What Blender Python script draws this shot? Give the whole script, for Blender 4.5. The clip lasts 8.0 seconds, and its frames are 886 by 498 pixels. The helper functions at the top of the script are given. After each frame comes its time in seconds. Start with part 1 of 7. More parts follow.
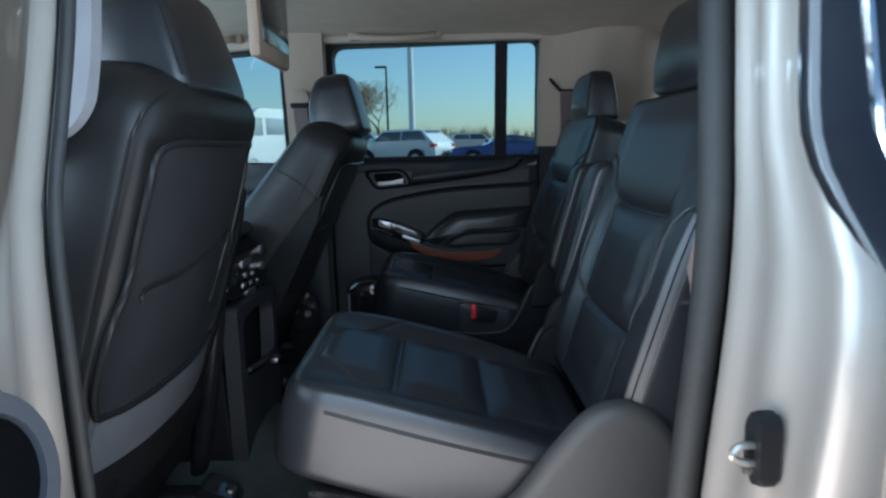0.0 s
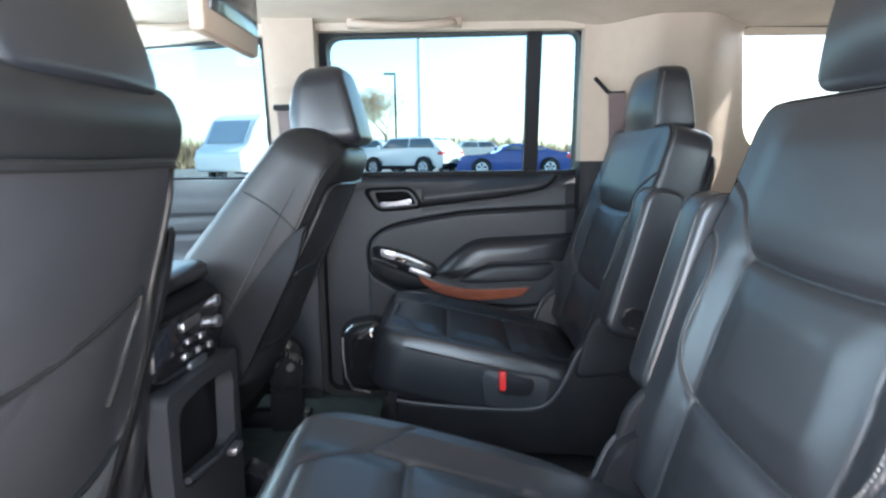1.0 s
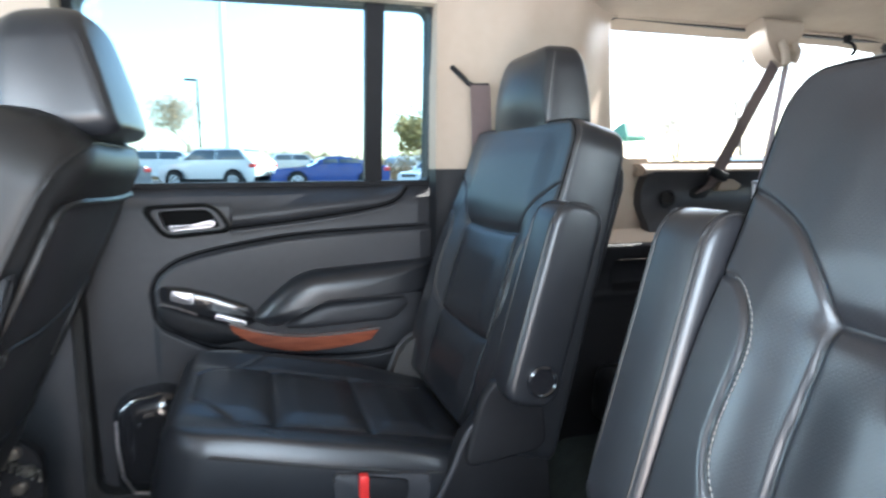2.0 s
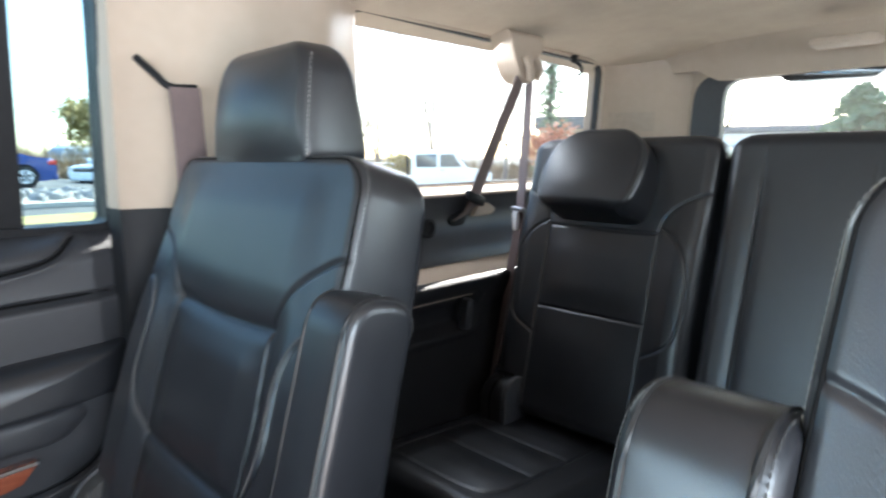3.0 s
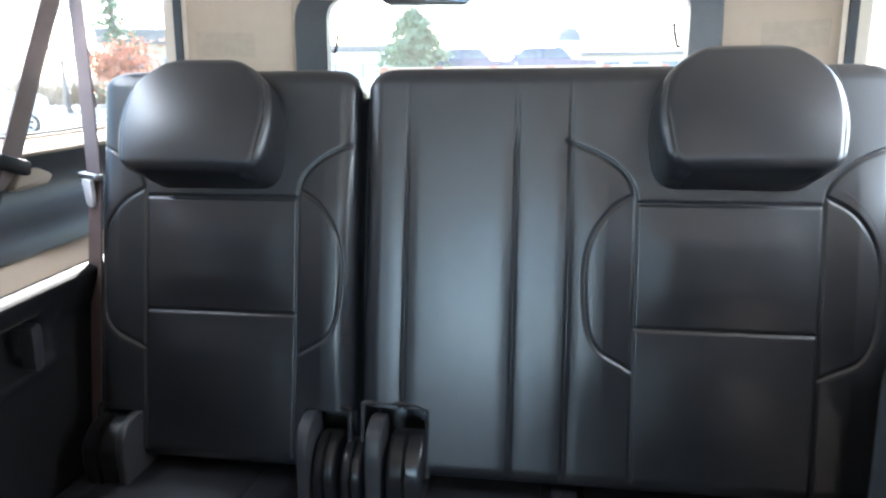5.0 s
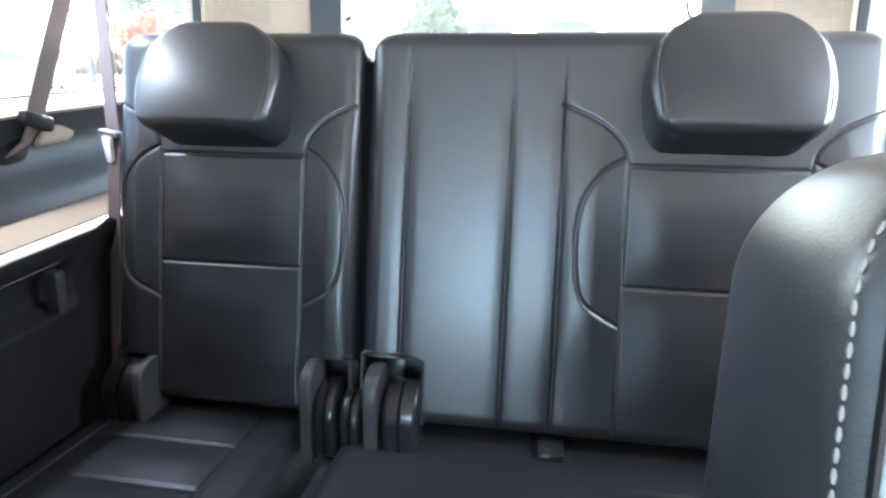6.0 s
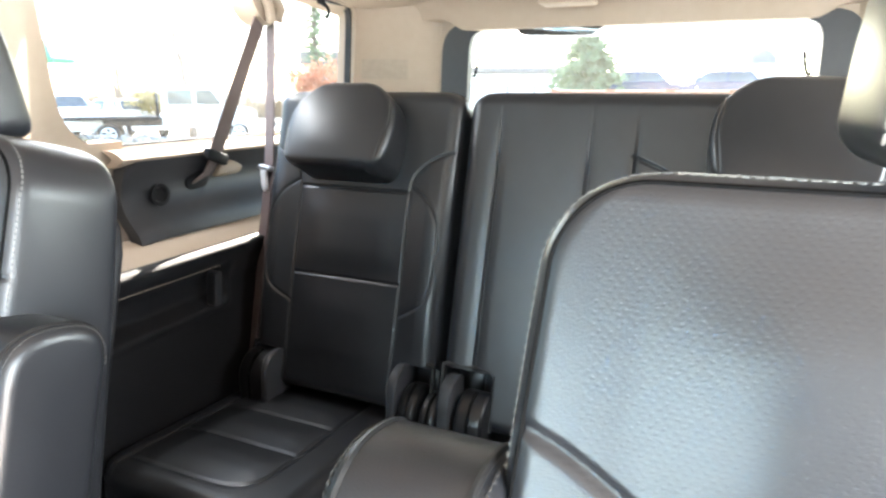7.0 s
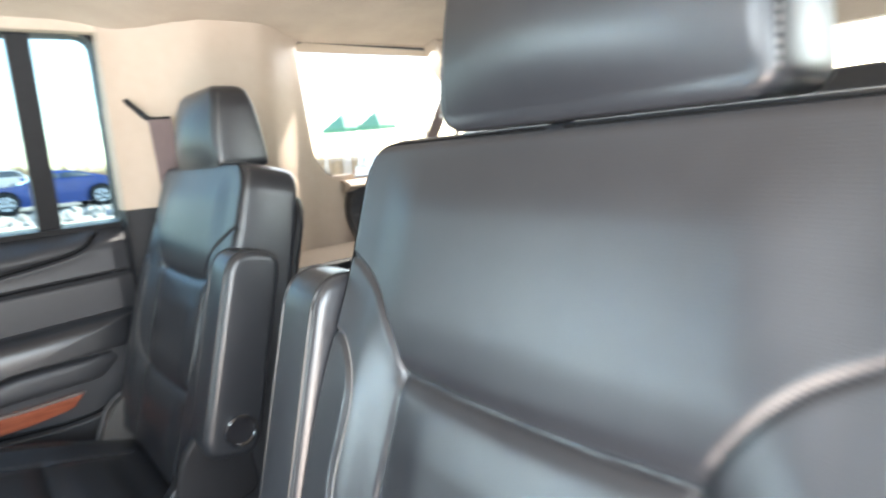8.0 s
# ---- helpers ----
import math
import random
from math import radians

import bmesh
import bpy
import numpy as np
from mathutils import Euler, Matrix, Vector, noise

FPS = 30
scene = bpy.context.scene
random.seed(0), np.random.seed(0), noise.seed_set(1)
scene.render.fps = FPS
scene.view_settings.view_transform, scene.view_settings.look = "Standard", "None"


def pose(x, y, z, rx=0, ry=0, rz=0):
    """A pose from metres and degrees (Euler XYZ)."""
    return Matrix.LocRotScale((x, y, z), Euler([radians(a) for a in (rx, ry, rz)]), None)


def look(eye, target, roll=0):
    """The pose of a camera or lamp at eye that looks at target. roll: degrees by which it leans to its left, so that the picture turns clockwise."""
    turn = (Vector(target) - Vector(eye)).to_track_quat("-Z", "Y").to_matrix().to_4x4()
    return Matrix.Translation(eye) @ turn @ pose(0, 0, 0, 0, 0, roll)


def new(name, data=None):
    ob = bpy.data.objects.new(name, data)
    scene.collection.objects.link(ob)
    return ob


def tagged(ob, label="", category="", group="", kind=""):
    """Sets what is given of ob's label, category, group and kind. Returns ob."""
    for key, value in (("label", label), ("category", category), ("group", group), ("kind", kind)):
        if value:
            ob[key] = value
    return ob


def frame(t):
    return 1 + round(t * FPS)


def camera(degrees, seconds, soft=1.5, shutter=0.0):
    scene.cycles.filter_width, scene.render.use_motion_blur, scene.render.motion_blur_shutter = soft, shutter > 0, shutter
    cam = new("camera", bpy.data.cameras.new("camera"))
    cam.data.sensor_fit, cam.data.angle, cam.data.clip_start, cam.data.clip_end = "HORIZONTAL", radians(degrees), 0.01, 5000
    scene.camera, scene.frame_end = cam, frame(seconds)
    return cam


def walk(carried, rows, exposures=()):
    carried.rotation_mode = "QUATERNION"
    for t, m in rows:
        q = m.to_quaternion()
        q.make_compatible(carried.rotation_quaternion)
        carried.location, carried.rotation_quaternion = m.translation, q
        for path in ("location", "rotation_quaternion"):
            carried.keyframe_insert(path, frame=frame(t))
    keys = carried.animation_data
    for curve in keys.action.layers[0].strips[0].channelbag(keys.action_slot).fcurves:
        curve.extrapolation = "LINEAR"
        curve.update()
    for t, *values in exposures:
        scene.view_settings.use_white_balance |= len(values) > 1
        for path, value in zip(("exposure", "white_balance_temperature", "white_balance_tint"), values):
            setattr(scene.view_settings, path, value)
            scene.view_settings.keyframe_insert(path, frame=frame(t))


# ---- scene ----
cam = camera(73.6, 8.0, soft=2.4, shutter=0.3)
EXPOSURES = [(0.0, -0.1, 5300, 3), (0.3, 0.3, 5400, 3), (0.7, 1.45, 5800, 6), (1.0, 2.05, 5920, 9), (2.5, 2.4, 6050, 10), (3.5, 2.55, 6150, 10), (4.5, 2.85, 6000, 10), (6.0, 4.02, 5800, 10), (6.5, 3.9, 6000, 10), (7.0, 3.45, 6650, 10), (7.5, 3.12, 6800, 10), (8.0, 2.78, 6600, 10)]
PATH = [
    (0, (0.026, 0.041, 1.44), (0.038, 2.012, 1.105), -1.3),
    (0.3, (-0.002, 0.11, 1.443), (-0.015, 2.076, 1.079), -0.9),
    (0.5, (-0.013, 0.188, 1.448), (-0.036, 2.156, 1.093), -0.7),
    (0.7, (-0.017, 0.3, 1.448), (-0.041, 2.269, 1.095), -0.0),
    (1, (0, 0.459, 1.46), (-0.009, 2.435, 1.149), -0.6),
    (1.2, (0.013, 0.544, 1.46), (0.032, 2.523, 1.172), -0.8),
    (2.3, (-0.014, 0.987, 1.439), (0.844, 2.771, 1.171), 0.1),
    (2.5, (-0.003, 1.067, 1.462), (1.017, 2.766, 1.193), 0.3),
    (3, (0.099, 1.209, 1.519), (1.498, 2.606, 1.215), -0.2),
    (3.5, (0.204, 1.324, 1.554), (1.875, 2.375, 1.235), -1.0),
    (4, (0.31, 1.392, 1.562), (2.163, 2.027, 1.157), -1.6),
    (4.5, (0.338, 1.389, 1.558), (2.245, 1.752, 1.076), -1.5),
    (4.7, (0.337, 1.385, 1.557), (2.247, 1.673, 1.038), -1.2),
    (5.8, (0.302, 1.341, 1.536), (2.175, 1.615, 0.888), -0.3),
    (6, (0.292, 1.337, 1.538), (2.159, 1.647, 0.892), 0.0),
    (6.5, (0.217, 1.297, 1.54), (2.063, 1.792, 0.951), 0.6),
    (7, (0.182, 1.212, 1.553), (1.961, 1.975, 1.05), 0.4),
    (7.5, (0.149, 1.098, 1.564), (1.787, 2.159, 1.127), -2.0),
    (7.7, (0.135, 1.01, 1.552), (1.647, 2.246, 1.135), -4.3),
    (8, (0.108, 0.779, 1.514), (1.352, 2.309, 1.179), -5.1),
]
walk(cam, [(t, look(eye, target, roll)) for t, eye, target, roll in PATH], EXPOSURES)

# ---- daylight ----
world = bpy.data.worlds.new("sky")
scene.world = world
world.use_nodes = True
wn = world.node_tree
sky = wn.nodes.new("ShaderNodeTexSky")
sky.sky_type, sky.sun_disc = "NISHITA", False
SUN = Vector((0.79, 0.27, 0.53)).normalized()          # towards the sun
sky.sun_elevation = math.asin(SUN.z)
sky.sun_rotation = math.atan2(SUN.x, SUN.y)
wn.nodes["Background"].inputs["Strength"].default_value = 0.15
wn.links.new(sky.outputs[0], wn.nodes["Background"].inputs[0])
sun = new("sun", bpy.data.lights.new("sun", "SUN"))
sun.data.energy, sun.data.angle, sun.data.color = 4.5, radians(0.5), (1.0, 0.94, 0.84)
sun.matrix_world = look(SUN * 50, (0, 0, 0))


def sky_lamp(name, eye, target, width, height, watts, color):
    """Stands in an opening for the daylight that comes through it."""
    ob = new(name, bpy.data.lights.new(name, "AREA"))
    ob.data.shape, ob.data.size, ob.data.size_y, ob.data.energy, ob.data.color = "RECTANGLE", width, height, watts, color
    ob.matrix_world = look(eye, target)
    return ob


sky_lamp("doorway_sky", (-0.02, 0.47, 1.50), (0.3, 1.8, 1.10), 0.58, 0.45, 4.8, (0.80, 0.92, 1.0))
sky_lamp("doorway_ground_light", (-0.02, 0.46, 0.98), (0.5, 1.5, 1.50), 0.58, 0.50, 5.4, (1.0, 0.83, 0.72))
sky_lamp("windscreen_daylight", (-1.25, 1.62, 1.52), (0.8, 1.62, 1.45), 1.1, 0.45, 5.8, (0.76, 0.92, 1.0))
sky_lamp("side_window_daylight", (1.13, 0.60, 1.62), (1.18, 1.95, 1.22), 0.7, 0.28, 2.0, (0.92, 0.97, 1.0))
sky_lamp("driver_window_daylight", (-0.9, 0.60, 1.58), (0.3, 1.8, 1.50), 0.6, 0.3, 6.6, (0.88, 0.95, 1.0))
sky_lamp("passenger_window_daylight", (-0.95, 2.20, 1.735), (0.4, 1.75, 1.35), 0.72, 0.05, 1.9, (0.74, 0.93, 1.0))
sky_lamp("quarter_window_daylight", (1.07, 2.195, 1.785), (1.05, 1.8, 0.9), 0.5, 0.04, 0.4, (0.9, 0.96, 1.0))


# ---- materials ----
def material(name, color, rough=0.5, metal=0.0, color2=None, scale=8.0, bump=0.0, bump_scale=200.0, mix=0.5,
             coat=0.0, stretch=None, spec=0.5, bump_dist=0.001, voronoi=False):
    m = bpy.data.materials.new(name)
    m.use_nodes = True
    nt = m.node_tree
    b = nt.nodes["Principled BSDF"]
    b.inputs["Base Color"].default_value = (*color, 1)
    b.inputs["Roughness"].default_value = rough
    b.inputs["Metallic"].default_value = metal
    b.inputs["Coat Weight"].default_value = coat
    b.inputs["Specular IOR Level"].default_value = spec
    tc = nt.nodes.new("ShaderNodeTexCoord")
    src = tc.outputs["Object"]
    if stretch:
        mp = nt.nodes.new("ShaderNodeMapping")
        mp.inputs["Scale"].default_value = stretch
        nt.links.new(src, mp.inputs[0])
        src = mp.outputs[0]
    if color2:
        n1 = nt.nodes.new("ShaderNodeTexNoise")
        n1.inputs["Scale"].default_value, n1.inputs["Detail"].default_value = scale, 6
        n2 = nt.nodes.new("ShaderNodeTexNoise")
        n2.inputs["Scale"].default_value, n2.inputs["Detail"].default_value = scale * 9, 3
        nt.links.new(src, n1.inputs[0])
        nt.links.new(src, n2.inputs[0])
        add = nt.nodes.new("ShaderNodeMath")
        add.operation = "MULTIPLY_ADD"
        add.inputs[1].default_value = 0.4
        nt.links.new(n2.outputs[0], add.inputs[0])
        nt.links.new(n1.outputs[0], add.inputs[2])
        ramp = nt.nodes.new("ShaderNodeValToRGB")
        ramp.color_ramp.elements[0].position, ramp.color_ramp.elements[1].position = 0.7 - mix / 2, 0.7 + mix / 2
        ramp.color_ramp.elements[0].color, ramp.color_ramp.elements[1].color = (*color, 1), (*color2, 1)
        nt.links.new(add.outputs[0], ramp.inputs[0])
        nt.links.new(ramp.outputs[0], b.inputs["Base Color"])
        rr = nt.nodes.new("ShaderNodeMapRange")
        rr.inputs[3].default_value, rr.inputs[4].default_value = rough * 0.85, min(1, rough * 1.15)
        nt.links.new(n1.outputs[0], rr.inputs[0])
        nt.links.new(rr.outputs[0], b.inputs["Roughness"])
    if bump:
        if voronoi:
            nb = nt.nodes.new("ShaderNodeTexVoronoi")
            nb.inputs["Scale"].default_value = bump_scale
        else:
            nb = nt.nodes.new("ShaderNodeTexNoise")
            nb.inputs["Scale"].default_value, nb.inputs["Detail"].default_value = bump_scale, 4
        nt.links.new(src, nb.inputs[0])
        bp = nt.nodes.new("ShaderNodeBump")
        bp.inputs["Strength"].default_value, bp.inputs["Distance"].default_value = bump, bump_dist
        nt.links.new(nb.outputs[0], bp.inputs["Height"])
        nt.links.new(bp.outputs[0], b.inputs["Normal"])
    return m


def glass(name, tint, gloss=0.08, haze=0.0):
    m = bpy.data.materials.new(name)
    m.use_nodes = True
    nt = m.node_tree
    nt.nodes.remove(nt.nodes["Principled BSDF"])
    tr, gl, mx = (nt.nodes.new("ShaderNodeBsdf" + k) for k in ("Transparent", "Glossy", "Diffuse"))
    nt.nodes.remove(mx)
    mx, fr, sc = nt.nodes.new("ShaderNodeMixShader"), nt.nodes.new("ShaderNodeLayerWeight"), nt.nodes.new("ShaderNodeMath")
    fr.inputs[0].default_value = 0.25
    sc.operation = "MULTIPLY"
    sc.inputs[1].default_value = gloss * 2
    nt.links.new(fr.outputs["Facing"], sc.inputs[0])
    tr.inputs[0].default_value, gl.inputs[0].default_value = (*tint, 1), (0.9, 0.95, 1, 1)
    gl.inputs["Roughness"].default_value = 0.02
    nt.links.new(sc.outputs[0], mx.inputs[0])
    nt.links.new(tr.outputs[0], mx.inputs[1])
    nt.links.new(gl.outputs[0], mx.inputs[2])
    out = mx.outputs[0]
    # Bright haze over the view, mixed into the glass as a pale translucent share.
    if haze:
        veil, dm = nt.nodes.new("ShaderNodeBsdfTranslucent"), nt.nodes.new("ShaderNodeMixShader")
        veil.inputs[0].default_value = (0.8, 0.77, 0.72, 1)
        tc, ns, mr = nt.nodes.new("ShaderNodeTexCoord"), nt.nodes.new("ShaderNodeTexNoise"), nt.nodes.new("ShaderNodeMapRange")
        ns.inputs["Scale"].default_value, ns.inputs["Detail"].default_value = 3.0, 5
        mr.inputs[3].default_value, mr.inputs[4].default_value = haze * 0.6, haze * 1.4
        nt.links.new(tc.outputs["Object"], ns.inputs[0])
        nt.links.new(ns.outputs[0], mr.inputs[0])
        nt.links.new(mr.outputs[0], dm.inputs[0])
        nt.links.new(out, dm.inputs[1])
        nt.links.new(veil.outputs[0], dm.inputs[2])
        out = dm.outputs[0]
    nt.links.new(out, nt.nodes["Material Output"].inputs[0])
    return m


LEATHER = material("black_leather", (0.0112, 0.0120, 0.0145), 0.36, color2=(0.0165, 0.0175, 0.0205), scale=5, bump=0.22, bump_scale=900, bump_dist=0.0003, voronoi=True, mix=0.4, spec=0.55)
LEATHER_PLAIN = material("black_vinyl", (0.009, 0.009, 0.0095), 0.45, color2=(0.014, 0.014, 0.0145), scale=6, spec=0.32, bump=0.2, bump_scale=800, bump_dist=0.0003, voronoi=True)


def perforated(base, name, pitch, half):
    """Leather with rows of fine holes on its middle panels."""
    m = base.copy()
    m.name = name
    nt = m.node_tree
    first = nt.nodes["Principled BSDF"].inputs["Normal"].links[0].from_socket
    tc, sep = nt.nodes.new("ShaderNodeTexCoord"), nt.nodes.new("ShaderNodeSeparateXYZ")
    nt.links.new(tc.outputs["Object"], sep.inputs[0])

    def math_node(op, a, b=None):
        n = nt.nodes.new("ShaderNodeMath")
        n.operation = op
        for k, v in enumerate((a, b)):
            if v is None:
                continue
            if isinstance(v, (int, float)):
                n.inputs[k].default_value = v
            else:
                nt.links.new(v, n.inputs[k])
        return n.outputs[0]
    w = 2 * math.pi / pitch
    waves = math_node("MULTIPLY", math_node("SINE", math_node("MULTIPLY", sep.outputs[1], w)), math_node("SINE", math_node("MULTIPLY", sep.outputs[2], w)))
    holes = math_node("MAXIMUM", math_node("SUBTRACT", waves, 0.35), 0.0)
    mask = math_node("LESS_THAN", math_node("ABSOLUTE", sep.outputs[1]), half)
    bp = nt.nodes.new("ShaderNodeBump")
    bp.invert = True
    bp.inputs["Strength"].default_value, bp.inputs["Distance"].default_value = 0.18, 0.0006
    nt.links.new(math_node("MULTIPLY", holes, mask), bp.inputs["Height"])
    nt.links.new(first, bp.inputs["Normal"])
    nt.links.new(bp.outputs[0], nt.nodes["Principled BSDF"].inputs["Normal"])
    return m


PERFORATED = perforated(LEATHER, "perforated_black_leather", 0.0046, 0.205)
THREAD = material("pale_thread", (0.15, 0.146, 0.14), 0.8, spec=0.2)
THREAD_DARK = material("grey_thread", (0.06, 0.06, 0.06), 0.8, spec=0.2)
HEADLINER = material("headliner_cloth", (0.40, 0.33, 0.262), 0.95, color2=(0.455, 0.38, 0.305), scale=14, bump=0.3, bump_scale=900, spec=0.1)
BEIGE = material("beige_plastic", (0.31, 0.242, 0.186), 0.6, color2=(0.355, 0.28, 0.22), scale=5, bump=0.25, bump_scale=500, spec=0.3)
BLACK_PLASTIC = material("black_plastic", (0.009, 0.009, 0.0102), 0.5, color2=(0.014, 0.014, 0.0155), scale=9, bump=0.3, bump_scale=600, spec=0.12)
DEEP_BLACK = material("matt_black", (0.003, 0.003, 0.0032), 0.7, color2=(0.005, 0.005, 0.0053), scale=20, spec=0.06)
GREY_PLASTIC = material("grey_plastic", (0.024, 0.025, 0.028), 0.45, color2=(0.034, 0.034, 0.038), scale=7, spec=0.35, bump=0.3, bump_scale=600)
LIGHT_GREY = material("light_grey_plastic", (0.25, 0.25, 0.27), 0.55, color2=(0.31, 0.31, 0.33), scale=6, bump=0.2, bump_scale=500)
SHIELD = material("grey_seat_plastic", (0.03, 0.029, 0.028), 0.5, color2=(0.04, 0.038, 0.037), scale=7, spec=0.35, bump=0.3, bump_scale=600)
MID_GREY = material("mid_grey_plastic", (0.085, 0.09, 0.10), 0.55, color2=(0.11, 0.115, 0.125), scale=6, bump=0.2, bump_scale=500)
GLOSS_BLACK = material("gloss_black", (0.01, 0.01, 0.012), 0.12, color2=(0.016, 0.016, 0.018), scale=12, coat=0.5)
CHROME = material("chrome", (0.72, 0.72, 0.74), 0.16, 1.0, color2=(0.6, 0.6, 0.63), scale=20)
SATIN_BLACK = material("satin_black", (0.009, 0.009, 0.0105), 0.3, color2=(0.014, 0.014, 0.016), scale=12, spec=0.4)
SATIN = material("satin_silver", (0.36, 0.36, 0.38), 0.32, 0.9, color2=(0.44, 0.44, 0.46), scale=20)
ALLOY = material("silver_wheel_alloy", (0.68, 0.68, 0.69), 0.4, 0.0, color2=(0.75, 0.75, 0.76), scale=12)
STEEL = material("zinc_steel", (0.55, 0.53, 0.48), 0.35, 1.0, color2=(0.4, 0.39, 0.36), scale=60)
WOOD = material("reddish_wood_veneer", (0.13, 0.032, 0.018), 0.25, color2=(0.28, 0.085, 0.045), scale=10, stretch=(1.5, 12, 14), coat=0.8)
CARPET = material("dark_carpet", (0.034, 0.043, 0.042), 1.0, color2=(0.055, 0.064, 0.062), scale=30, bump=0.9, bump_scale=700, bump_dist=0.003, spec=0.1)
RUBBER = material("black_rubber", (0.018, 0.018, 0.018), 0.6, color2=(0.027, 0.027, 0.027), scale=15, spec=0.25, bump=0.2, bump_scale=300)
BELT = material("woven_seat_belt", (0.115, 0.085, 0.08), 0.75, color2=(0.15, 0.112, 0.105), scale=40, stretch=(1, 8, 1), bump=0.5, bump_scale=900)
BELT_PINK = material("beige_seat_belt", (0.105, 0.075, 0.075), 0.75, color2=(0.135, 0.098, 0.096), scale=40, bump=0.5, bump_scale=900)
PAINT = material("champagne_metallic_paint", (0.30, 0.272, 0.245), 0.42, 0.5, color2=(0.34, 0.312, 0.28), scale=3, coat=0.5)
RED = material("red_button_plastic", (0.5, 0.02, 0.02), 0.4, color2=(0.6, 0.035, 0.03), scale=30)
WINDOW_GLASS = glass("window_glass", (0.74, 0.84, 0.84))
# Carries a little built-in haze to wash out the view.
TINTED_GLASS = glass("tinted_window_glass", (0.92, 0.95, 0.94), haze=0.012)
SCREEN_DARK = material("dark_screen", (0.02, 0.022, 0.03), 0.15, color2=(0.026, 0.028, 0.036), scale=10, coat=0.3)


# ---- helpers ----
def mesh(name, verts, faces, smooth=True):
    me = bpy.data.meshes.new(name)
    me.from_pydata([tuple(map(float, v)) for v in verts], [], faces)
    me.update()
    if smooth:
        me.shade_smooth()
    return me


def part(name, bm, mat, parent=None, label="", at=None, smooth=True):
    """Links a bmesh or a mesh as one object under a thing or a part."""
    if isinstance(bm, bmesh.types.BMesh):
        me = bpy.data.meshes.new(name)
        bmesh.ops.recalc_face_normals(bm, faces=bm.faces)
        bm.to_mesh(me)
        bm.free()
        if smooth:
            me.shade_smooth()
            me.set_sharp_from_angle(angle=radians(38))
    else:
        me = bm
    me.materials.clear()
    me.materials.append(mat)
    ob = new(name, me)
    ob.parent = parent
    if at is not None:
        ob.matrix_basis = at
    if label:
        ob["label"] = label
    return ob


def thing(name, label, category, m=None, group="", kind=""):
    ob = new(name)
    ob.empty_display_size = 0.05
    if m is not None:
        ob.matrix_basis = m
    return tagged(ob, label, category, group, kind)


def box(x0, x1, y0, y1, z0, z1, bevel=0.004, bm=None, seg=2):
    bm = bm or bmesh.new()
    got = bmesh.ops.create_cube(bm, size=1)["verts"]
    for v in got:
        v.co = Vector(((x0 + x1) / 2 + v.co.x * (x1 - x0), (y0 + y1) / 2 + v.co.y * (y1 - y0), (z0 + z1) / 2 + v.co.z * (z1 - z0)))
    if bevel:
        es = list({e for v in got for e in v.link_edges})
        bmesh.ops.bevel(bm, geom=es, offset=bevel, segments=seg, affect="EDGES", profile=0.5)
    return bm


def prism(pts, axis, a, b, bevel=0.004, bm=None, seg=2):
    """A polygon extruded along an axis ('x','y','z') from a to b."""
    bm = bm or bmesh.new()

    def p3(p, c):
        return {"x": (c, p[0], p[1]), "y": (p[0], c, p[1]), "z": (p[0], p[1], c)}[axis]

    lo, hi = [bm.verts.new(p3(p, a)) for p in pts], [bm.verts.new(p3(p, b)) for p in pts]
    bm.faces.new(lo)
    bm.faces.new(hi[::-1])
    n = len(pts)
    for i in range(n):
        bm.faces.new((lo[i], hi[i], hi[(i + 1) % n], lo[(i + 1) % n]))
    if bevel:
        es = [e for e in bm.edges if e.is_valid and (set(e.verts) <= set(lo) or set(e.verts) <= set(hi))]
        bmesh.ops.bevel(bm, geom=es, offset=bevel, segments=seg, affect="EDGES", profile=0.5)
    return bm


def rounded(pts, r, n=6):
    """A polygon with rounded corners; r may be a list."""
    out = []
    m = len(pts)
    for i, p in enumerate(pts):
        rad = r[i] if isinstance(r, (list, tuple)) else r
        p, a, b = Vector(p), Vector(pts[i - 1]), Vector(pts[(i + 1) % m])
        if rad <= 0:
            out.append(tuple(p))
            continue
        da, db = (a - p), (b - p)
        d = min(rad, da.length * 0.49, db.length * 0.49)
        s, e = p + da.normalized() * d, p + db.normalized() * d
        for k in range(n + 1):
            t = k / n
            out.append(tuple((1 - t) ** 2 * s + 2 * t * (1 - t) * p + t * t * e))
    return out


def smooth_line(pts, n=8):
    """A Catmull-Rom line through the points."""
    P = [Vector(p) for p in pts]
    P = [2 * P[0] - P[1]] + P + [2 * P[-1] - P[-2]]
    out = []
    for i in range(1, len(P) - 2):
        for k in range(n):
            t = k / n
            a, b, c, d = P[i - 1:i + 3]
            out.append(0.5 * (2 * b + (c - a) * t + (2 * a - 5 * b + 4 * c - d) * t * t + (3 * b - a - 3 * c + d) * t ** 3))
    out.append(P[-2])
    return out


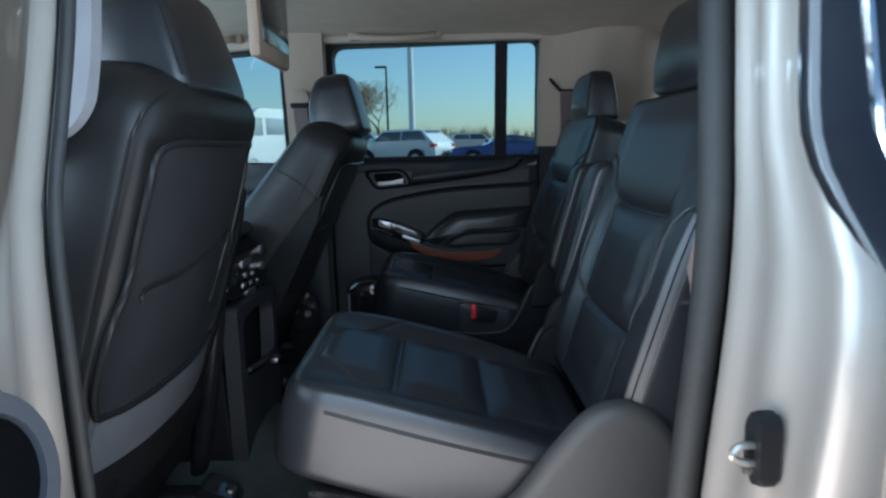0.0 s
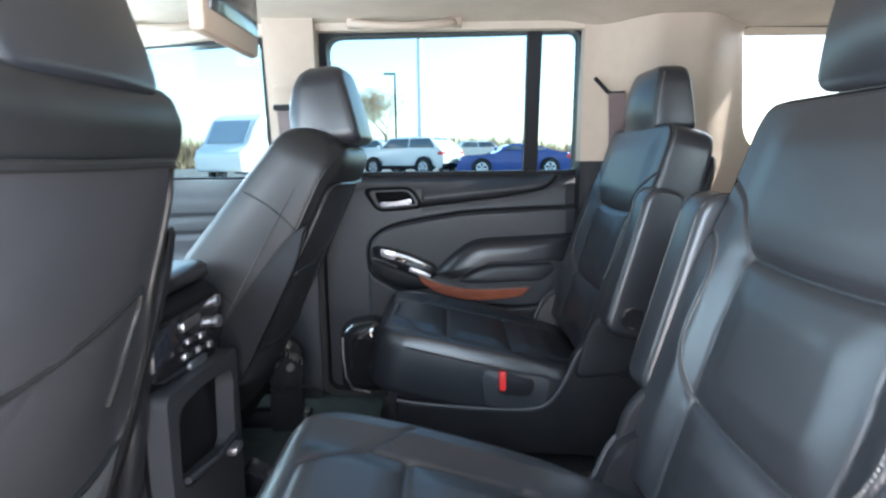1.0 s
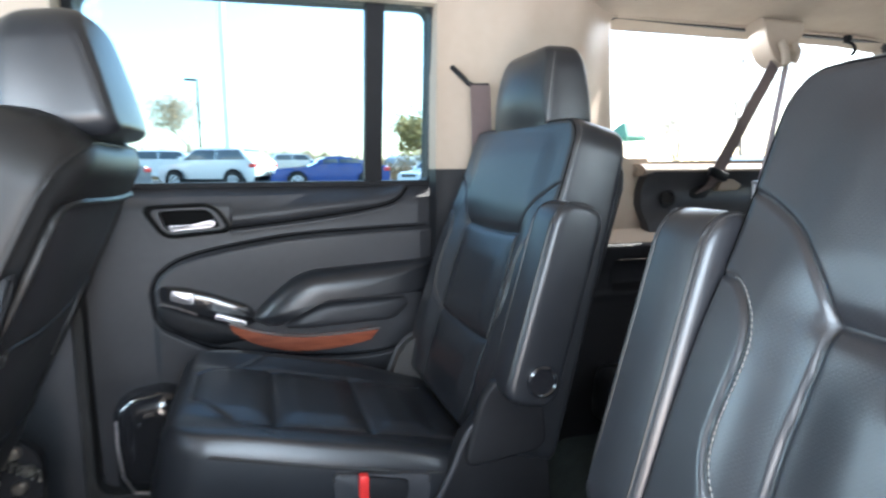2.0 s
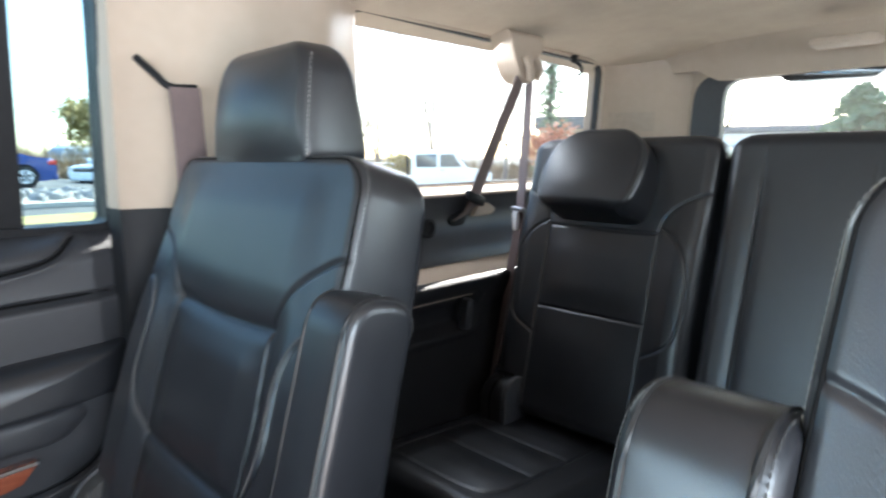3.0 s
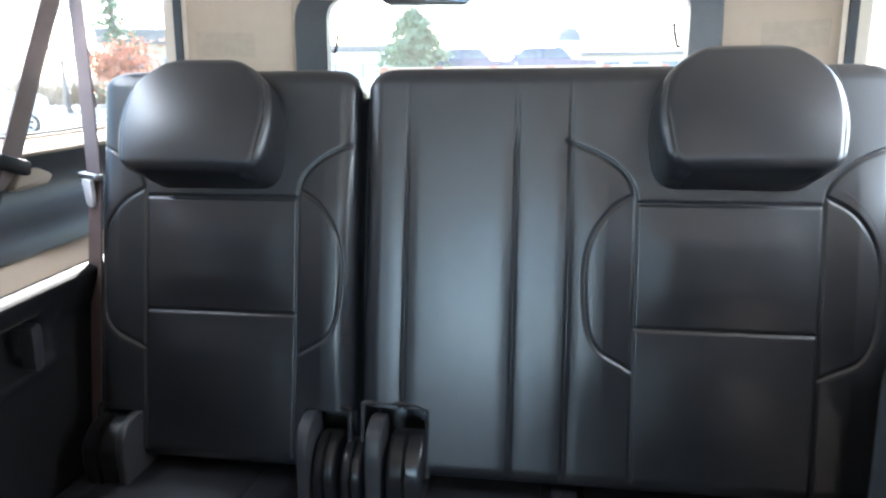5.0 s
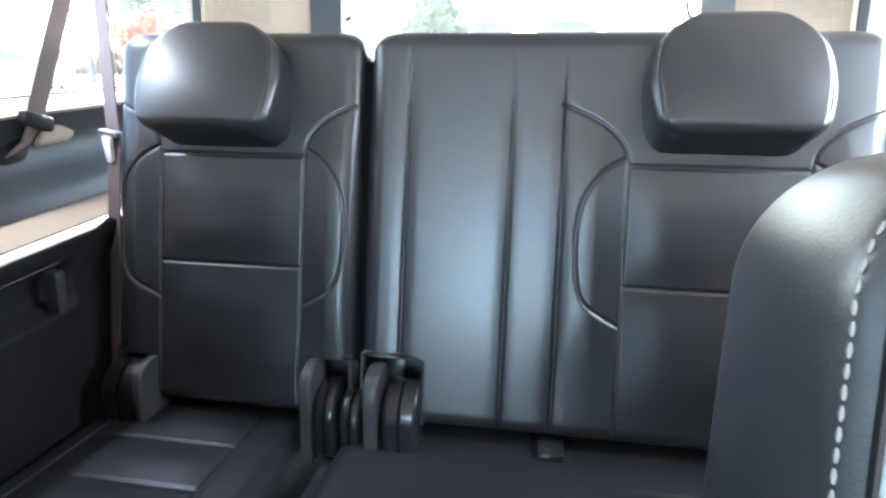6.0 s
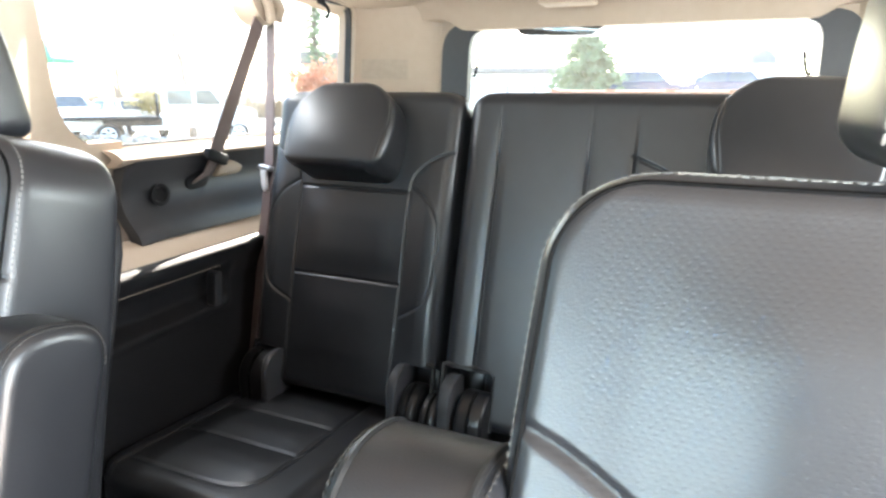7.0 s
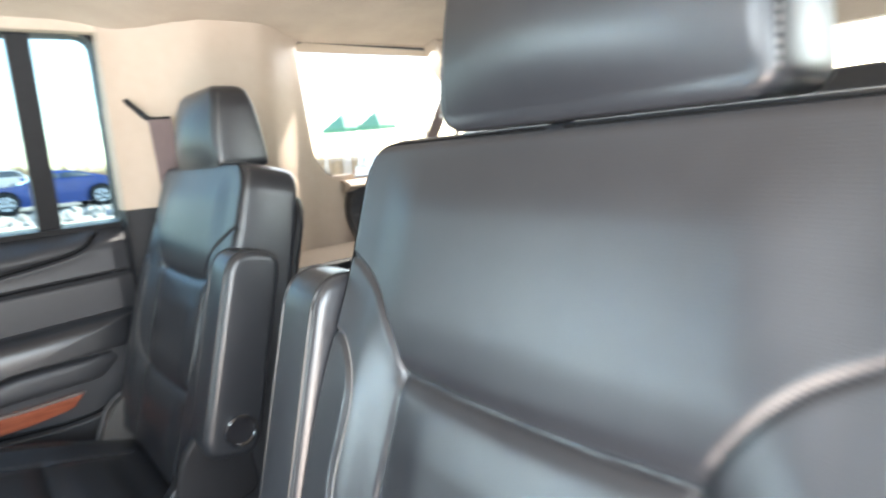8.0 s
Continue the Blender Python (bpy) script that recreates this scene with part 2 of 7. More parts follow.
def tube(pts, r, sides=8, bm=None, flat=1.0, side_dir=None):
    """A round or flattened bar along a line."""
    bm = bm or bmesh.new()
    P = [Vector(p) for p in pts]
    rings = []
    up = Vector(side_dir) if side_dir else Vector((0.13, 0.21, 0.97))
    for i, p in enumerate(P):
        d = (P[min(i + 1, len(P) - 1)] - P[max(i - 1, 0)]).normalized()
        a = d.cross(up)
        if a.length < 1e-4:
            a = d.orthogonal()
        a.normalize()
        b = d.cross(a)
        rad = r[i] if isinstance(r, (list, tuple)) else r
        rings.append([bm.verts.new(p + rad * (math.cos(t) * a * flat + math.sin(t) * b)) for t in (2 * math.pi * k / sides for k in range(sides))])
    for q, s in zip(rings, rings[1:]):
        for k in range(sides):
            bm.faces.new((q[k], q[(k + 1) % sides], s[(k + 1) % sides], s[k]))
    bm.faces.new(rings[0][::-1])
    bm.faces.new(rings[-1])
    return bm


def strap(pts, width, thick, across, bm=None):
    """A flat webbing along a line; across is the direction of its width (or one per point)."""
    bm = bm or bmesh.new()
    P = [Vector(p) for p in pts]
    rings = []
    for i, p in enumerate(P):
        d = (P[min(i + 1, len(P) - 1)] - P[max(i - 1, 0)]).normalized()
        a = Vector(across[i] if isinstance(across, list) else across)
        a = (a - d * a.dot(d)).normalized()
        nrm = d.cross(a)
        rings.append([bm.verts.new(p + a * u * width / 2 + nrm * v * thick / 2) for u, v in ((-1, -1), (1, -1), (1, 1), (-1, 1))])
    for q, s in zip(rings, rings[1:]):
        for k in range(4):
            bm.faces.new((q[k], q[(k + 1) % 4], s[(k + 1) % 4], s[k]))
    bm.faces.new(rings[0][::-1])
    bm.faces.new(rings[-1])
    return bm


def lathe(profile, axis_pose=None, sides=24, bm=None):
    """Turns (radius, height) pairs round z."""
    bm = bm or bmesh.new()
    m = axis_pose or Matrix()
    rings = [[bm.verts.new(m @ Vector((r * math.cos(t), r * math.sin(t), h))) for t in (2 * math.pi * k / sides for k in range(sides))] for r, h in profile]
    for q, s in zip(rings, rings[1:]):
        for k in range(sides):
            bm.faces.new((q[k], q[(k + 1) % sides], s[(k + 1) % sides], s[k]))
    bm.faces.new(rings[0][::-1])
    bm.faces.new(rings[-1])
    return bm


def radial(poly, c, angle):
    """Where a ray from c at an angle last leaves a polygon."""
    d, best = (math.cos(angle), math.sin(angle)), 0
    for i in range(len(poly)):
        (ax, ay), (bx, by) = poly[i - 1], poly[i]
        ex, ey = bx - ax, by - ay
        den = d[0] * ey - d[1] * ex
        if abs(den) < 1e-12:
            continue
        t = ((ax - c[0]) * ey - (ay - c[1]) * ex) / den
        s = ((ax - c[0]) * d[1] - (ay - c[1]) * d[0]) / den
        if t > 0 and -1e-9 <= s <= 1 + 1e-9:
            best = max(best, t)
    return best


def ring_panel(outer, inner, depth, thick, n=160, bm=None, steps=5, lip=0.0):
    """A panel in the x-z plane with an opening through it; depth(x, z) gives its y, thick its thickness (towards +y)."""
    bm = bm or bmesh.new()
    c = (sum(p[0] for p in inner) / len(inner), sum(p[1] for p in inner) / len(inner))
    angles = sorted({round(math.atan2(p[1] - c[1], p[0] - c[0]), 5) for p in list(outer) + list(inner)} | {round(-math.pi + 2 * math.pi * k / n, 5) for k in range(n)})
    grid = []
    for a in angles:
        ri, ro = radial(inner, c, a), radial(outer, c, a)
        col = []
        for k in range(steps + 1):
            r = ri + (ro - ri) * k / steps
            x, z = c[0] + r * math.cos(a), c[1] + r * math.sin(a)
            y = depth(x, z)
            col.append((bm.verts.new((x, y + (lip if k == 0 else 0), z)), bm.verts.new((x, y + thick, z))))
        grid.append(col)
    m = len(grid)
    for i in range(m):
        A, B = grid[i], grid[(i + 1) % m]
        for k in range(steps):
            bm.faces.new((A[k][0], B[k][0], B[k + 1][0], A[k + 1][0]))
            bm.faces.new((A[k][1], A[k + 1][1], B[k + 1][1], B[k][1]))
        bm.faces.new((A[0][0], A[0][1], B[0][1], B[0][0]))
        bm.faces.new((A[-1][0], B[-1][0], B[-1][1], A[-1][1]))
    return bm


def line_distance(Y, Z, pts):
    best = np.full(Y.shape, 9.0)
    for (ay, az), (by, bz) in zip(pts, pts[1:]):
        ey, ez = by - ay, bz - az
        t = np.clip(((Y - ay) * ey + (Z - az) * ez) / (ey * ey + ez * ez + 1e-12), 0, 1)
        best = np.minimum(best, np.hypot(Y - ay - t * ey, Z - az - t * ez))
    return best


def slab(half, height, thick, edge=0.03, corner=(0.05, 0.02), front=None, back=None, nu=90, nv=110, low=0.0, back_edge=0.022):
    """An upholstered block: local y is across, z up, its front faces -x. half: half width or a function of z.
    edge: radius of the front rim; corner: radii of the top and bottom corners; front(Y, Z) pushes the face out (towards -x)."""
    u = np.linspace(-1, 1, nu)
    u = 0.55 * u + 0.45 * np.sin(u * np.pi / 2)
    v = np.linspace(0, 1, nv)
    v = 0.6 * v + 0.4 * (0.5 - 0.5 * np.cos(v * np.pi))
    z = v * height
    w = np.array([half(a) if callable(half) else half for a in z], float)
    for r, d in ((corner[0], height - z), (corner[1], z)):
        k = np.clip(d / r, 0, 1)
        w = w - r * (1 - np.sqrt(np.maximum(0, 1 - (1 - k) ** 2)))
    Y, Z = u[None, :] * w[:, None], np.repeat(z[:, None], nu, 1)
    T = np.array([thick(a) if callable(thick) else thick for a in z])[:, None] / 2

    def rim(r):
        out = np.zeros(Y.shape)
        for d in ((1 - np.abs(u))[None, :] * w[:, None], height - Z, Z + 0 * Y):
            k = np.clip(d / r, 0, 1)
            out = out + (1 - np.sqrt(np.maximum(0, 1 - (1 - k) ** 2)))
        return np.minimum(out, 1) * r

    F = -(T - rim(edge) * np.minimum(1, T / edge))
    B = T - rim(min(edge, back_edge))
    inner = np.clip(np.minimum((1 - np.abs(u))[None, :] * w[:, None], np.minimum(height - Z, Z)) / 0.012, 0, 1)
    if front is not None:
        F = F - front(Y, Z) * inner
    if back is not None:
        B = B + back(Y, Z) * inner
    B = np.maximum(B, F + 0.002)
    n = nu * nv
    verts = np.concatenate([np.stack([F, Y, Z], -1).reshape(-1, 3), np.stack([B, Y, Z], -1).reshape(-1, 3)])
    faces = []
    for i in range(nv - 1):
        for j in range(nu - 1):
            a = i * nu + j
            faces.append((a, a + nu, a + nu + 1, a + 1))
            a += n
            faces.append((a, a + 1, a + nu + 1, a + nu))
    rimv = [j for j in range(nu)] + [i * nu + nu - 1 for i in range(1, nv)] + [(nv - 1) * nu + j for j in range(nu - 2, -1, -1)] + [i * nu for i in range(nv - 2, 0, -1)]
    for a, b in zip(rimv, rimv[1:] + rimv[:1]):
        faces.append((a, b, b + n, a + n))
    me = mesh("block", verts, faces)
    if low:
        me.set_sharp_from_angle(angle=radians(low))
    return me


def stitches(points, gap=0.008, size=(0.0048, 0.0016), bm=None):
    """A row of short thread stitches along a line of points."""
    bm = bm or bmesh.new()
    P = [Vector(p) for p in points]
    lengths = [0.0]
    for a, b in zip(P, P[1:]):
        lengths.append(lengths[-1] + (b - a).length)
    s = gap / 2
    i = 0
    while s < lengths[-1]:
        while lengths[i + 1] < s:
            i += 1
        d = (P[i + 1] - P[i]).normalized()
        p = P[i] + d * (s - lengths[i])
        a = d.orthogonal().normalized()
        b = d.cross(a)
        ring = []
        for e, r in ((-0.5, 0.5), (0, 1), (0.5, 0.5)):
            ring.append([bm.verts.new(p + d * e * size[0] + (a * math.cos(t) + b * math.sin(t)) * size[1] * r) for t in (0, 1.57, 3.14, 4.71)])
        for q, w in zip(ring, ring[1:]):
            for k in range(4):
                bm.faces.new((q[k], q[(k + 1) % 4], w[(k + 1) % 4], w[k]))
        s += gap
    return bm


def soft_prism(pts, axis, a, b, r, seg=5):
    """A convex outline extruded from a to b with both rims rounded by r."""
    n = len(pts)
    P = [Vector(p) for p in pts]
    area = sum(P[i - 1].x * P[i].y - P[i].x * P[i - 1].y for i in range(n))
    s = 1 if area > 0 else -1
    N = []
    for i in range(n):
        d = (P[(i + 1) % n] - P[i - 1]).normalized()
        N.append(Vector((-d.y, d.x)) * s)
    lo, hi = min(a, b), max(a, b)
    levels = [(lo + r * (1 - math.sin(t)), r * (1 - math.cos(t))) for t in (math.pi / 2 * (1 - k / seg) for k in range(seg + 1))]
    levels += [(hi - (c - lo), o) for c, o in levels[::-1]]
    bm = bmesh.new()

    def p3(p, c):
        return {"x": (c, p[0], p[1]), "y": (p[0], c, p[1]), "z": (p[0], p[1], c)}[axis]
    rings = [[bm.verts.new(p3(P[i] + N[i] * o, c)) for i in range(n)] for c, o in levels]
    for q, w in zip(rings, rings[1:]):
        for i in range(n):
            bm.faces.new((q[i], q[(i + 1) % n], w[(i + 1) % n], w[i]))
    bm.faces.new(rings[0][::-1])
    bm.faces.new(rings[-1])
    return bm


def groove(Y, Z, lines, width=0.004, deep=0.005):
    out = np.zeros(Y.shape)
    for pts in lines:
        out = np.minimum(out, -deep * np.exp(-(line_distance(Y, Z, [tuple(p) for p in pts]) / width) ** 2))
    return out


def bulge(Y, Z, y0, y1, z0, z1, high, soft=0.03):
    """A raised pillow between the bounds."""
    f = 1
    for d in (Y - y0, y1 - Y, Z - z0, z1 - Z):
        k = np.clip(d / soft, 0, 1)
        f = f * (k * k * (3 - 2 * k))
    return high * f


# ---- vehicle shell: x runs to the rear, y to the passenger side; centre plane y = YC ----
YC = 1.447
FLOOR = 0.70


def smoothstep(a, b, x):
    k = min(max((x - a) / (b - a), 0), 1)
    return k * k * (3 - 2 * k)


def sheet(nx, ny, f, thick, bm=None):
    """A curved sheet: f(i, j) with i, j in 0..1 gives its point; thick is a vector to its other face."""
    bm = bm or bmesh.new()
    t = Vector(thick)
    A = [[Vector(f(i / nx, j / ny)) for j in range(ny + 1)] for i in range(nx + 1)]
    lo = [[bm.verts.new(p) for p in r] for r in A]
    hi = [[bm.verts.new(p + t) for p in r] for r in A]
    for i in range(nx):
        for j in range(ny):
            bm.faces.new((lo[i][j], lo[i + 1][j], lo[i + 1][j + 1], lo[i][j + 1]))
            bm.faces.new((hi[i][j], hi[i][j + 1], hi[i + 1][j + 1], hi[i + 1][j]))
    for i in range(nx):
        for j in (0, ny):
            bm.faces.new((lo[i][j], lo[i + 1][j], hi[i + 1][j], hi[i][j]))
    for j in range(ny):
        for i in (0, nx):
            bm.faces.new((lo[i][j], lo[i][j + 1], hi[i][j + 1], hi[i][j]))
    return bm


def roof_z(x, y):
    d = abs(y - YC)
    return 1.868 - 0.026 * (d / 0.75) ** 2 - 0.02 * smoothstep(0.70, 0.84, d) - 0.02 * smoothstep(1.6, 1.95, x) - 0.03 * smoothstep(-0.6, -1.1, x) - 0.022 * smoothstep(0.50, 0.74, d) * smoothstep(0.33, 0.50, x)


tagged(part("ceiling", sheet(60, 40, lambda i, j: (-1.1 + 3.06 * i, YC - 0.82 + 1.64 * j, roof_z(-1.1 + 3.06 * i, YC - 0.82 + 1.64 * j)), (0, 0, 0.035)), HEADLINER),
                 "beige cloth headliner over the whole cabin", "ceiling", kind="structure")


def floor_z(i, j):
    x, y = -1.6 + 3.7 * i, YC - 0.86 + 1.72 * j
    tunnel = 0.09 * math.exp(-((y - YC) / 0.17) ** 4) * (1 - smoothstep(-0.5, 0.1, x))
    return x, y, FLOOR + tunnel + 0.1 * smoothstep(0.52, 0.66, x) + 0.004 * noise.noise((x * 6, y * 6, 0))


tagged(part("floor", sheet(80, 50, floor_z, (0, 0, -0.05)), CARPET), "dark grey carpet on the cabin floor", "floor", kind="structure")


def glass_y(side, z, base=0.893):
    return YC + side * (base - 0.17 * (z - 1.41))


# passenger-side rear door, closed
door = thing("door_1", "closed rear car door with black trim, wood strip and tinted window", "door", kind="structure")
WIN = rounded([(-0.34, 1.412), (0.405, 1.412), (0.397, 1.816), (-0.345, 1.806)], [0.012, 0.012, 0.03, 0.045])
FRAME = rounded([(-0.372, 1.40), (0.428, 1.40), (0.420, 1.835), (-0.376, 1.826)], [0.01, 0.01, 0.04, 0.055])
part("window_frame", ring_panel(FRAME, WIN, lambda x, z: glass_y(1, z) - 0.022, 0.07, steps=2), BLACK_PLASTIC, door, "black window surround")
part("window_pane", sheet(8, 6, lambda i, j: (-0.36 + 0.65 * i, glass_y(1, 1.39 + 0.44 * j) + 0.012, 1.39 + 0.44 * j), (0, 0.004, 0)), WINDOW_GLASS, door).visible_shadow = False
part("window_pane", sheet(3, 6, lambda i, j: (0.285 + 0.13 * i, glass_y(1, 1.39 + 0.44 * j) + 0.012, 1.39 + 0.44 * j), (0, 0.004, 0)), WINDOW_GLASS, door).visible_shadow = False
part("window_divider", sheet(2, 6, lambda i, j: (0.246 + 0.043 * i, glass_y(1, 1.40 + 0.425 * j) - 0.008, 1.40 + 0.425 * j), (0, 0.03, 0)), BLACK_PLASTIC, door, "black upright bar dividing the glass")


def field(x0, x1, z0, z1, f, nx, nz, back):
    """A relief panel facing the cabin: f(X, Z) gives its y; back is its rear plane."""
    X, Z = np.meshgrid(np.linspace(x0, x1, nx), np.linspace(z0, z1, nz))
    Y = f(X, Z)
    top = np.stack([X, Y, Z], -1).reshape(-1, 3)
    rear = np.stack([X, 0 * Y + back, Z], -1).reshape(-1, 3)
    n = nx * nz
    faces = []
    for i in range(nz - 1):
        for j in range(nx - 1):
            a = i * nx + j
            faces += [(a, a + 1, a + nx + 1, a + nx), (a + n, a + nx + n, a + nx + 1 + n, a + 1 + n)]
    rimv = [j for j in range(nx)] + [i * nx + nx - 1 for i in range(1, nz)] + [(nz - 1) * nx + j for j in range(nx - 2, -1, -1)] + [i * nx for i in range(nz - 2, 0, -1)]
    faces += [(b, a, a + n, b + n) for a, b in zip(rimv, rimv[1:] + rimv[:1])]
    return mesh("panel", np.concatenate([top, rear]), faces)


LINE_A = [tuple(p) for p in smooth_line([(-0.07, 1.309), (0.074, 1.323), (0.213, 1.341), (0.306, 1.36), (0.35, 1.392)])]
LINE_B = [tuple(p) for p in smooth_line([(-0.242, 1.15), (-0.241, 1.172), (-0.221, 1.213), (-0.16, 1.248), (-0.019, 1.276), (0.121, 1.291), (0.43, 1.303)])]
LINE_C = [tuple(p) for p in smooth_line([(-0.242, 1.15), (-0.233, 1.10), (-0.191, 1.07), (-0.13, 1.036), (-0.04, 1.012), (0.1, 0.992), (0.25, 0.985), (0.34, 1.01), (0.39, 1.08)])]


def below(X, Z, pts):
    """How far points lie under a line."""
    xs, zs = [p[0] for p in pts], [p[1] for p in pts]
    return np.interp(X, xs, zs, left=-9, right=-9) - Z


def door_relief(X, Z):
    y = 2.286 + 0 * X
    y = y + 0.05 * np.clip((Z - 1.35) / 0.055, 0, 1) ** 2                    # sill rolls out to the glass
    y -= 0.014 * np.exp(-((below(X, Z, LINE_A) + 0.022) / 0.022) ** 2)         # roll above the upper crease
    y -= 0.016 * np.exp(-(np.clip(below(X, Z, LINE_B) - 0.012, -9, 0) / 0.012) ** 2) * np.clip((X + 0.242) / 0.01, 0, 1) * np.exp(-(np.clip(-0.01 - below(X, Z, LINE_B), -9, 0) / 0.20) ** 2)
    y -= groove(X, Z, [LINE_A, LINE_B, LINE_C], 0.0042, 0.014)
    y += 0.02 * np.clip((0.98 - Z) / 0.3, 0, 1)
    y += 0.015 * np.clip((X - 0.37) / 0.05, 0, 1)
    return y


part("door_trim", field(-0.372, 0.425, 0.715, 1.405, door_relief, 300, 250, 2.37), GREY_PLASTIC, door, "charcoal moulded door trim with curved creases")


def puffy(outline, y_face, high, y_back, steps=10):
    """A padded piece facing the cabin from an outline in x-z: domed out by high."""
    bm = bmesh.new()
    c = (sum(p[0] for p in outline) / len(outline), sum(p[1] for p in outline) / len(outline))
    rings = []
    for k in range(steps + 1):
        s = 1 - k / steps
        rise = high * math.sqrt(max(0, 1 - s ** 3.5))
        if k == steps:
            rings.append(bm.verts.new((c[0], y_face - high, c[1])))
        else:
            rings.append([bm.verts.new((c[0] + (p[0] - c[0]) * s, y_face - rise, c[1] + (p[1] - c[1]) * s)) for p in outline])
    base = [bm.verts.new((p[0], y_back, p[1])) for p in outline]
    m = len(outline)
    for a, b in zip([base] + rings[:-2], rings[:-1]):
        for i in range(m):
            bm.faces.new((a[i], a[(i + 1) % m], b[(i + 1) % m], b[i]))
    for i in range(m):
        bm.faces.new((rings[-2][i], rings[-2][(i + 1) % m], rings[-1]))
    bm.faces.new(base)
    return bm


ARM = rounded([(-0.039, 1.10), (0.018, 1.16), (0.084, 1.207), (0.41, 1.222), (0.41, 1.146), (0.132, 1.135), (0.056, 1.114), (0.009, 1.077)], [0.012, 0.04, 0.04, 0.01, 0.02, 0.04, 0.03, 0.01])
part("armrest", puffy(ARM, 2.268, 0.05, 2.29), LEATHER, door, "padded black leather armrest")
CUP = rounded([(0.036, 1.073), (0.075, 1.102), (0.132, 1.124), (0.331, 1.128), (0.34, 1.109), (0.304, 1.073), (0.076, 1.065)], [0.01, 0.03, 0.03, 0.012, 0.012, 0.02, 0.03])
part("armrest_pad", puffy(CUP, 2.274, 0.016, 2.285), GREY_PLASTIC, door, "padded grey insert below the armrest")
strip_top = smooth_line([(-0.084, 1.095), (-0.02, 1.071), (0.057, 1.054), (0.15, 1.05), (0.26, 1.056)], 6)
strip_low = smooth_line([(-0.078, 1.078), (-0.03, 1.046), (0.05, 1.022), (0.14, 1.018), (0.238, 1.03)], 6)
part("wood_strip", prism([tuple(p) for p in strip_top] + [tuple(p) for p in strip_low[::-1]], "y", 2.248, 2.285, 0.004), WOOD, door, "glossy reddish wood strip")
part("chrome_strip", tube([(p.x, 2.249, p.y + 0.002) for p in strip_top], 0.0026, 6), SATIN, door, "thin silver line along the wood strip")
BEZ = rounded([(-0.226, 1.19), (-0.17, 1.182), (-0.114, 1.164), (-0.034, 1.129), (-0.02, 1.098), (-0.043, 1.084), (-0.12, 1.107), (-0.226, 1.15)], [0.015, 0.02, 0.02, 0.02, 0.015, 0.015, 0.02, 0.02])
part("switch_bezel", puffy(BEZ, 2.264, 0.010, 2.285), GLOSS_BLACK, door, "gloss black switch panel")
part("pod", puffy(rounded([(-0.238, 1.15), (-0.14, 1.118), (-0.06, 1.085), (-0.03, 1.05), (-0.12, 1.042), (-0.19, 1.075), (-0.232, 1.105)], 0.02), 2.276, 0.016, 2.288), BLACK_PLASTIC, door, "black moulding under the switches")
part("ashtray_lid", prism(rounded([(-0.199, 1.18), (-0.154, 1.17), (-0.155, 1.145), (-0.199, 1.158)], 0.005), "y", 2.249, 2.27, 0.003), SATIN, door, "satin silver cover plate")
part("window_switch", prism(rounded([(-0.11, 1.122), (-0.045, 1.098), (-0.049, 1.088), (-0.114, 1.111)], 0.004), "y", 2.249, 2.27, 0.003), SATIN, door, "satin silver window switch")
part("switch_line", tube([(-0.222, 2.257, 1.15), (-0.19, 2.255, 1.14), (-0.15, 2.254, 1.122)], 0.0022, 6), SATIN, door)
BEZ2 = rounded([(-0.25, 1.362), (-0.102, 1.367), (-0.064, 1.307), (-0.206, 1.295)], [0.025, 0.03, 0.025, 0.025])
MID2 = rounded([(-0.236, 1.357), (-0.106, 1.361), (-0.076, 1.311), (-0.203, 1.301)], [0.02, 0.024, 0.02, 0.02])
HOLE2 = rounded([(-0.219, 1.353), (-0.112, 1.356), (-0.089, 1.314), (-0.201, 1.308)], [0.015, 0.02, 0.012, 0.012])
hb = part("handle_bezel", ring_panel(BEZ2, MID2, lambda x, z: 2.258, 0.03, 80, steps=2), DEEP_BLACK, door, "black oval handle surround")
part("bezel_rim", ring_panel(MID2, HOLE2, lambda x, z: 2.262, 0.03, 80, steps=2), GREY_PLASTIC, hb, "grey inner rim")
part("handle_cup", prism(HOLE2, "y", 2.283, 2.29, 0), DEEP_BLACK, hb)
part("door_handle", prism(rounded([(-0.201, 1.321), (-0.15, 1.322), (-0.104, 1.332), (-0.103, 1.316), (-0.196, 1.309)], 0.005), "y", 2.26, 2.275, 0.004), SATIN, hb, "silver pull lever")
part("bezel_cord", tube([(x, 2.260, z) for x, z in BEZ2 + BEZ2[:1]], 0.0042, 6), DEEP_BLACK, hb)
# Matt black cords in the grooves put the creases' shade into colour.
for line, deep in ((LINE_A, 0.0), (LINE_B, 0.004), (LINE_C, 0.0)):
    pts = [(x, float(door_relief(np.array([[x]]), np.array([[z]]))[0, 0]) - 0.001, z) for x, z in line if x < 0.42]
    part("crease_shade", tube(pts, 0.0032, 6), DEEP_BLACK, door, "black cord that darkens a trim crease like shade")
part("map_pocket", puffy(rounded([(-0.31, 0.76), (0.33, 0.76), (0.33, 0.86), (0.2, 0.9), (-0.31, 0.88)], 0.04), 2.276, 0.02, 2.29), BLACK_PLASTIC, door)
pod = part("speaker_pod", puffy(rounded([(-0.335, 0.72), (-0.335, 0.925), (-0.30, 0.955), (-0.215, 0.967), (-0.18, 0.93), (-0.18, 0.72)], [0.03, 0.03, 0.03, 0.03, 0.03, 0.03]), 2.27, 0.045, 2.29), GLOSS_BLACK, door, "gloss black lower speaker pod")
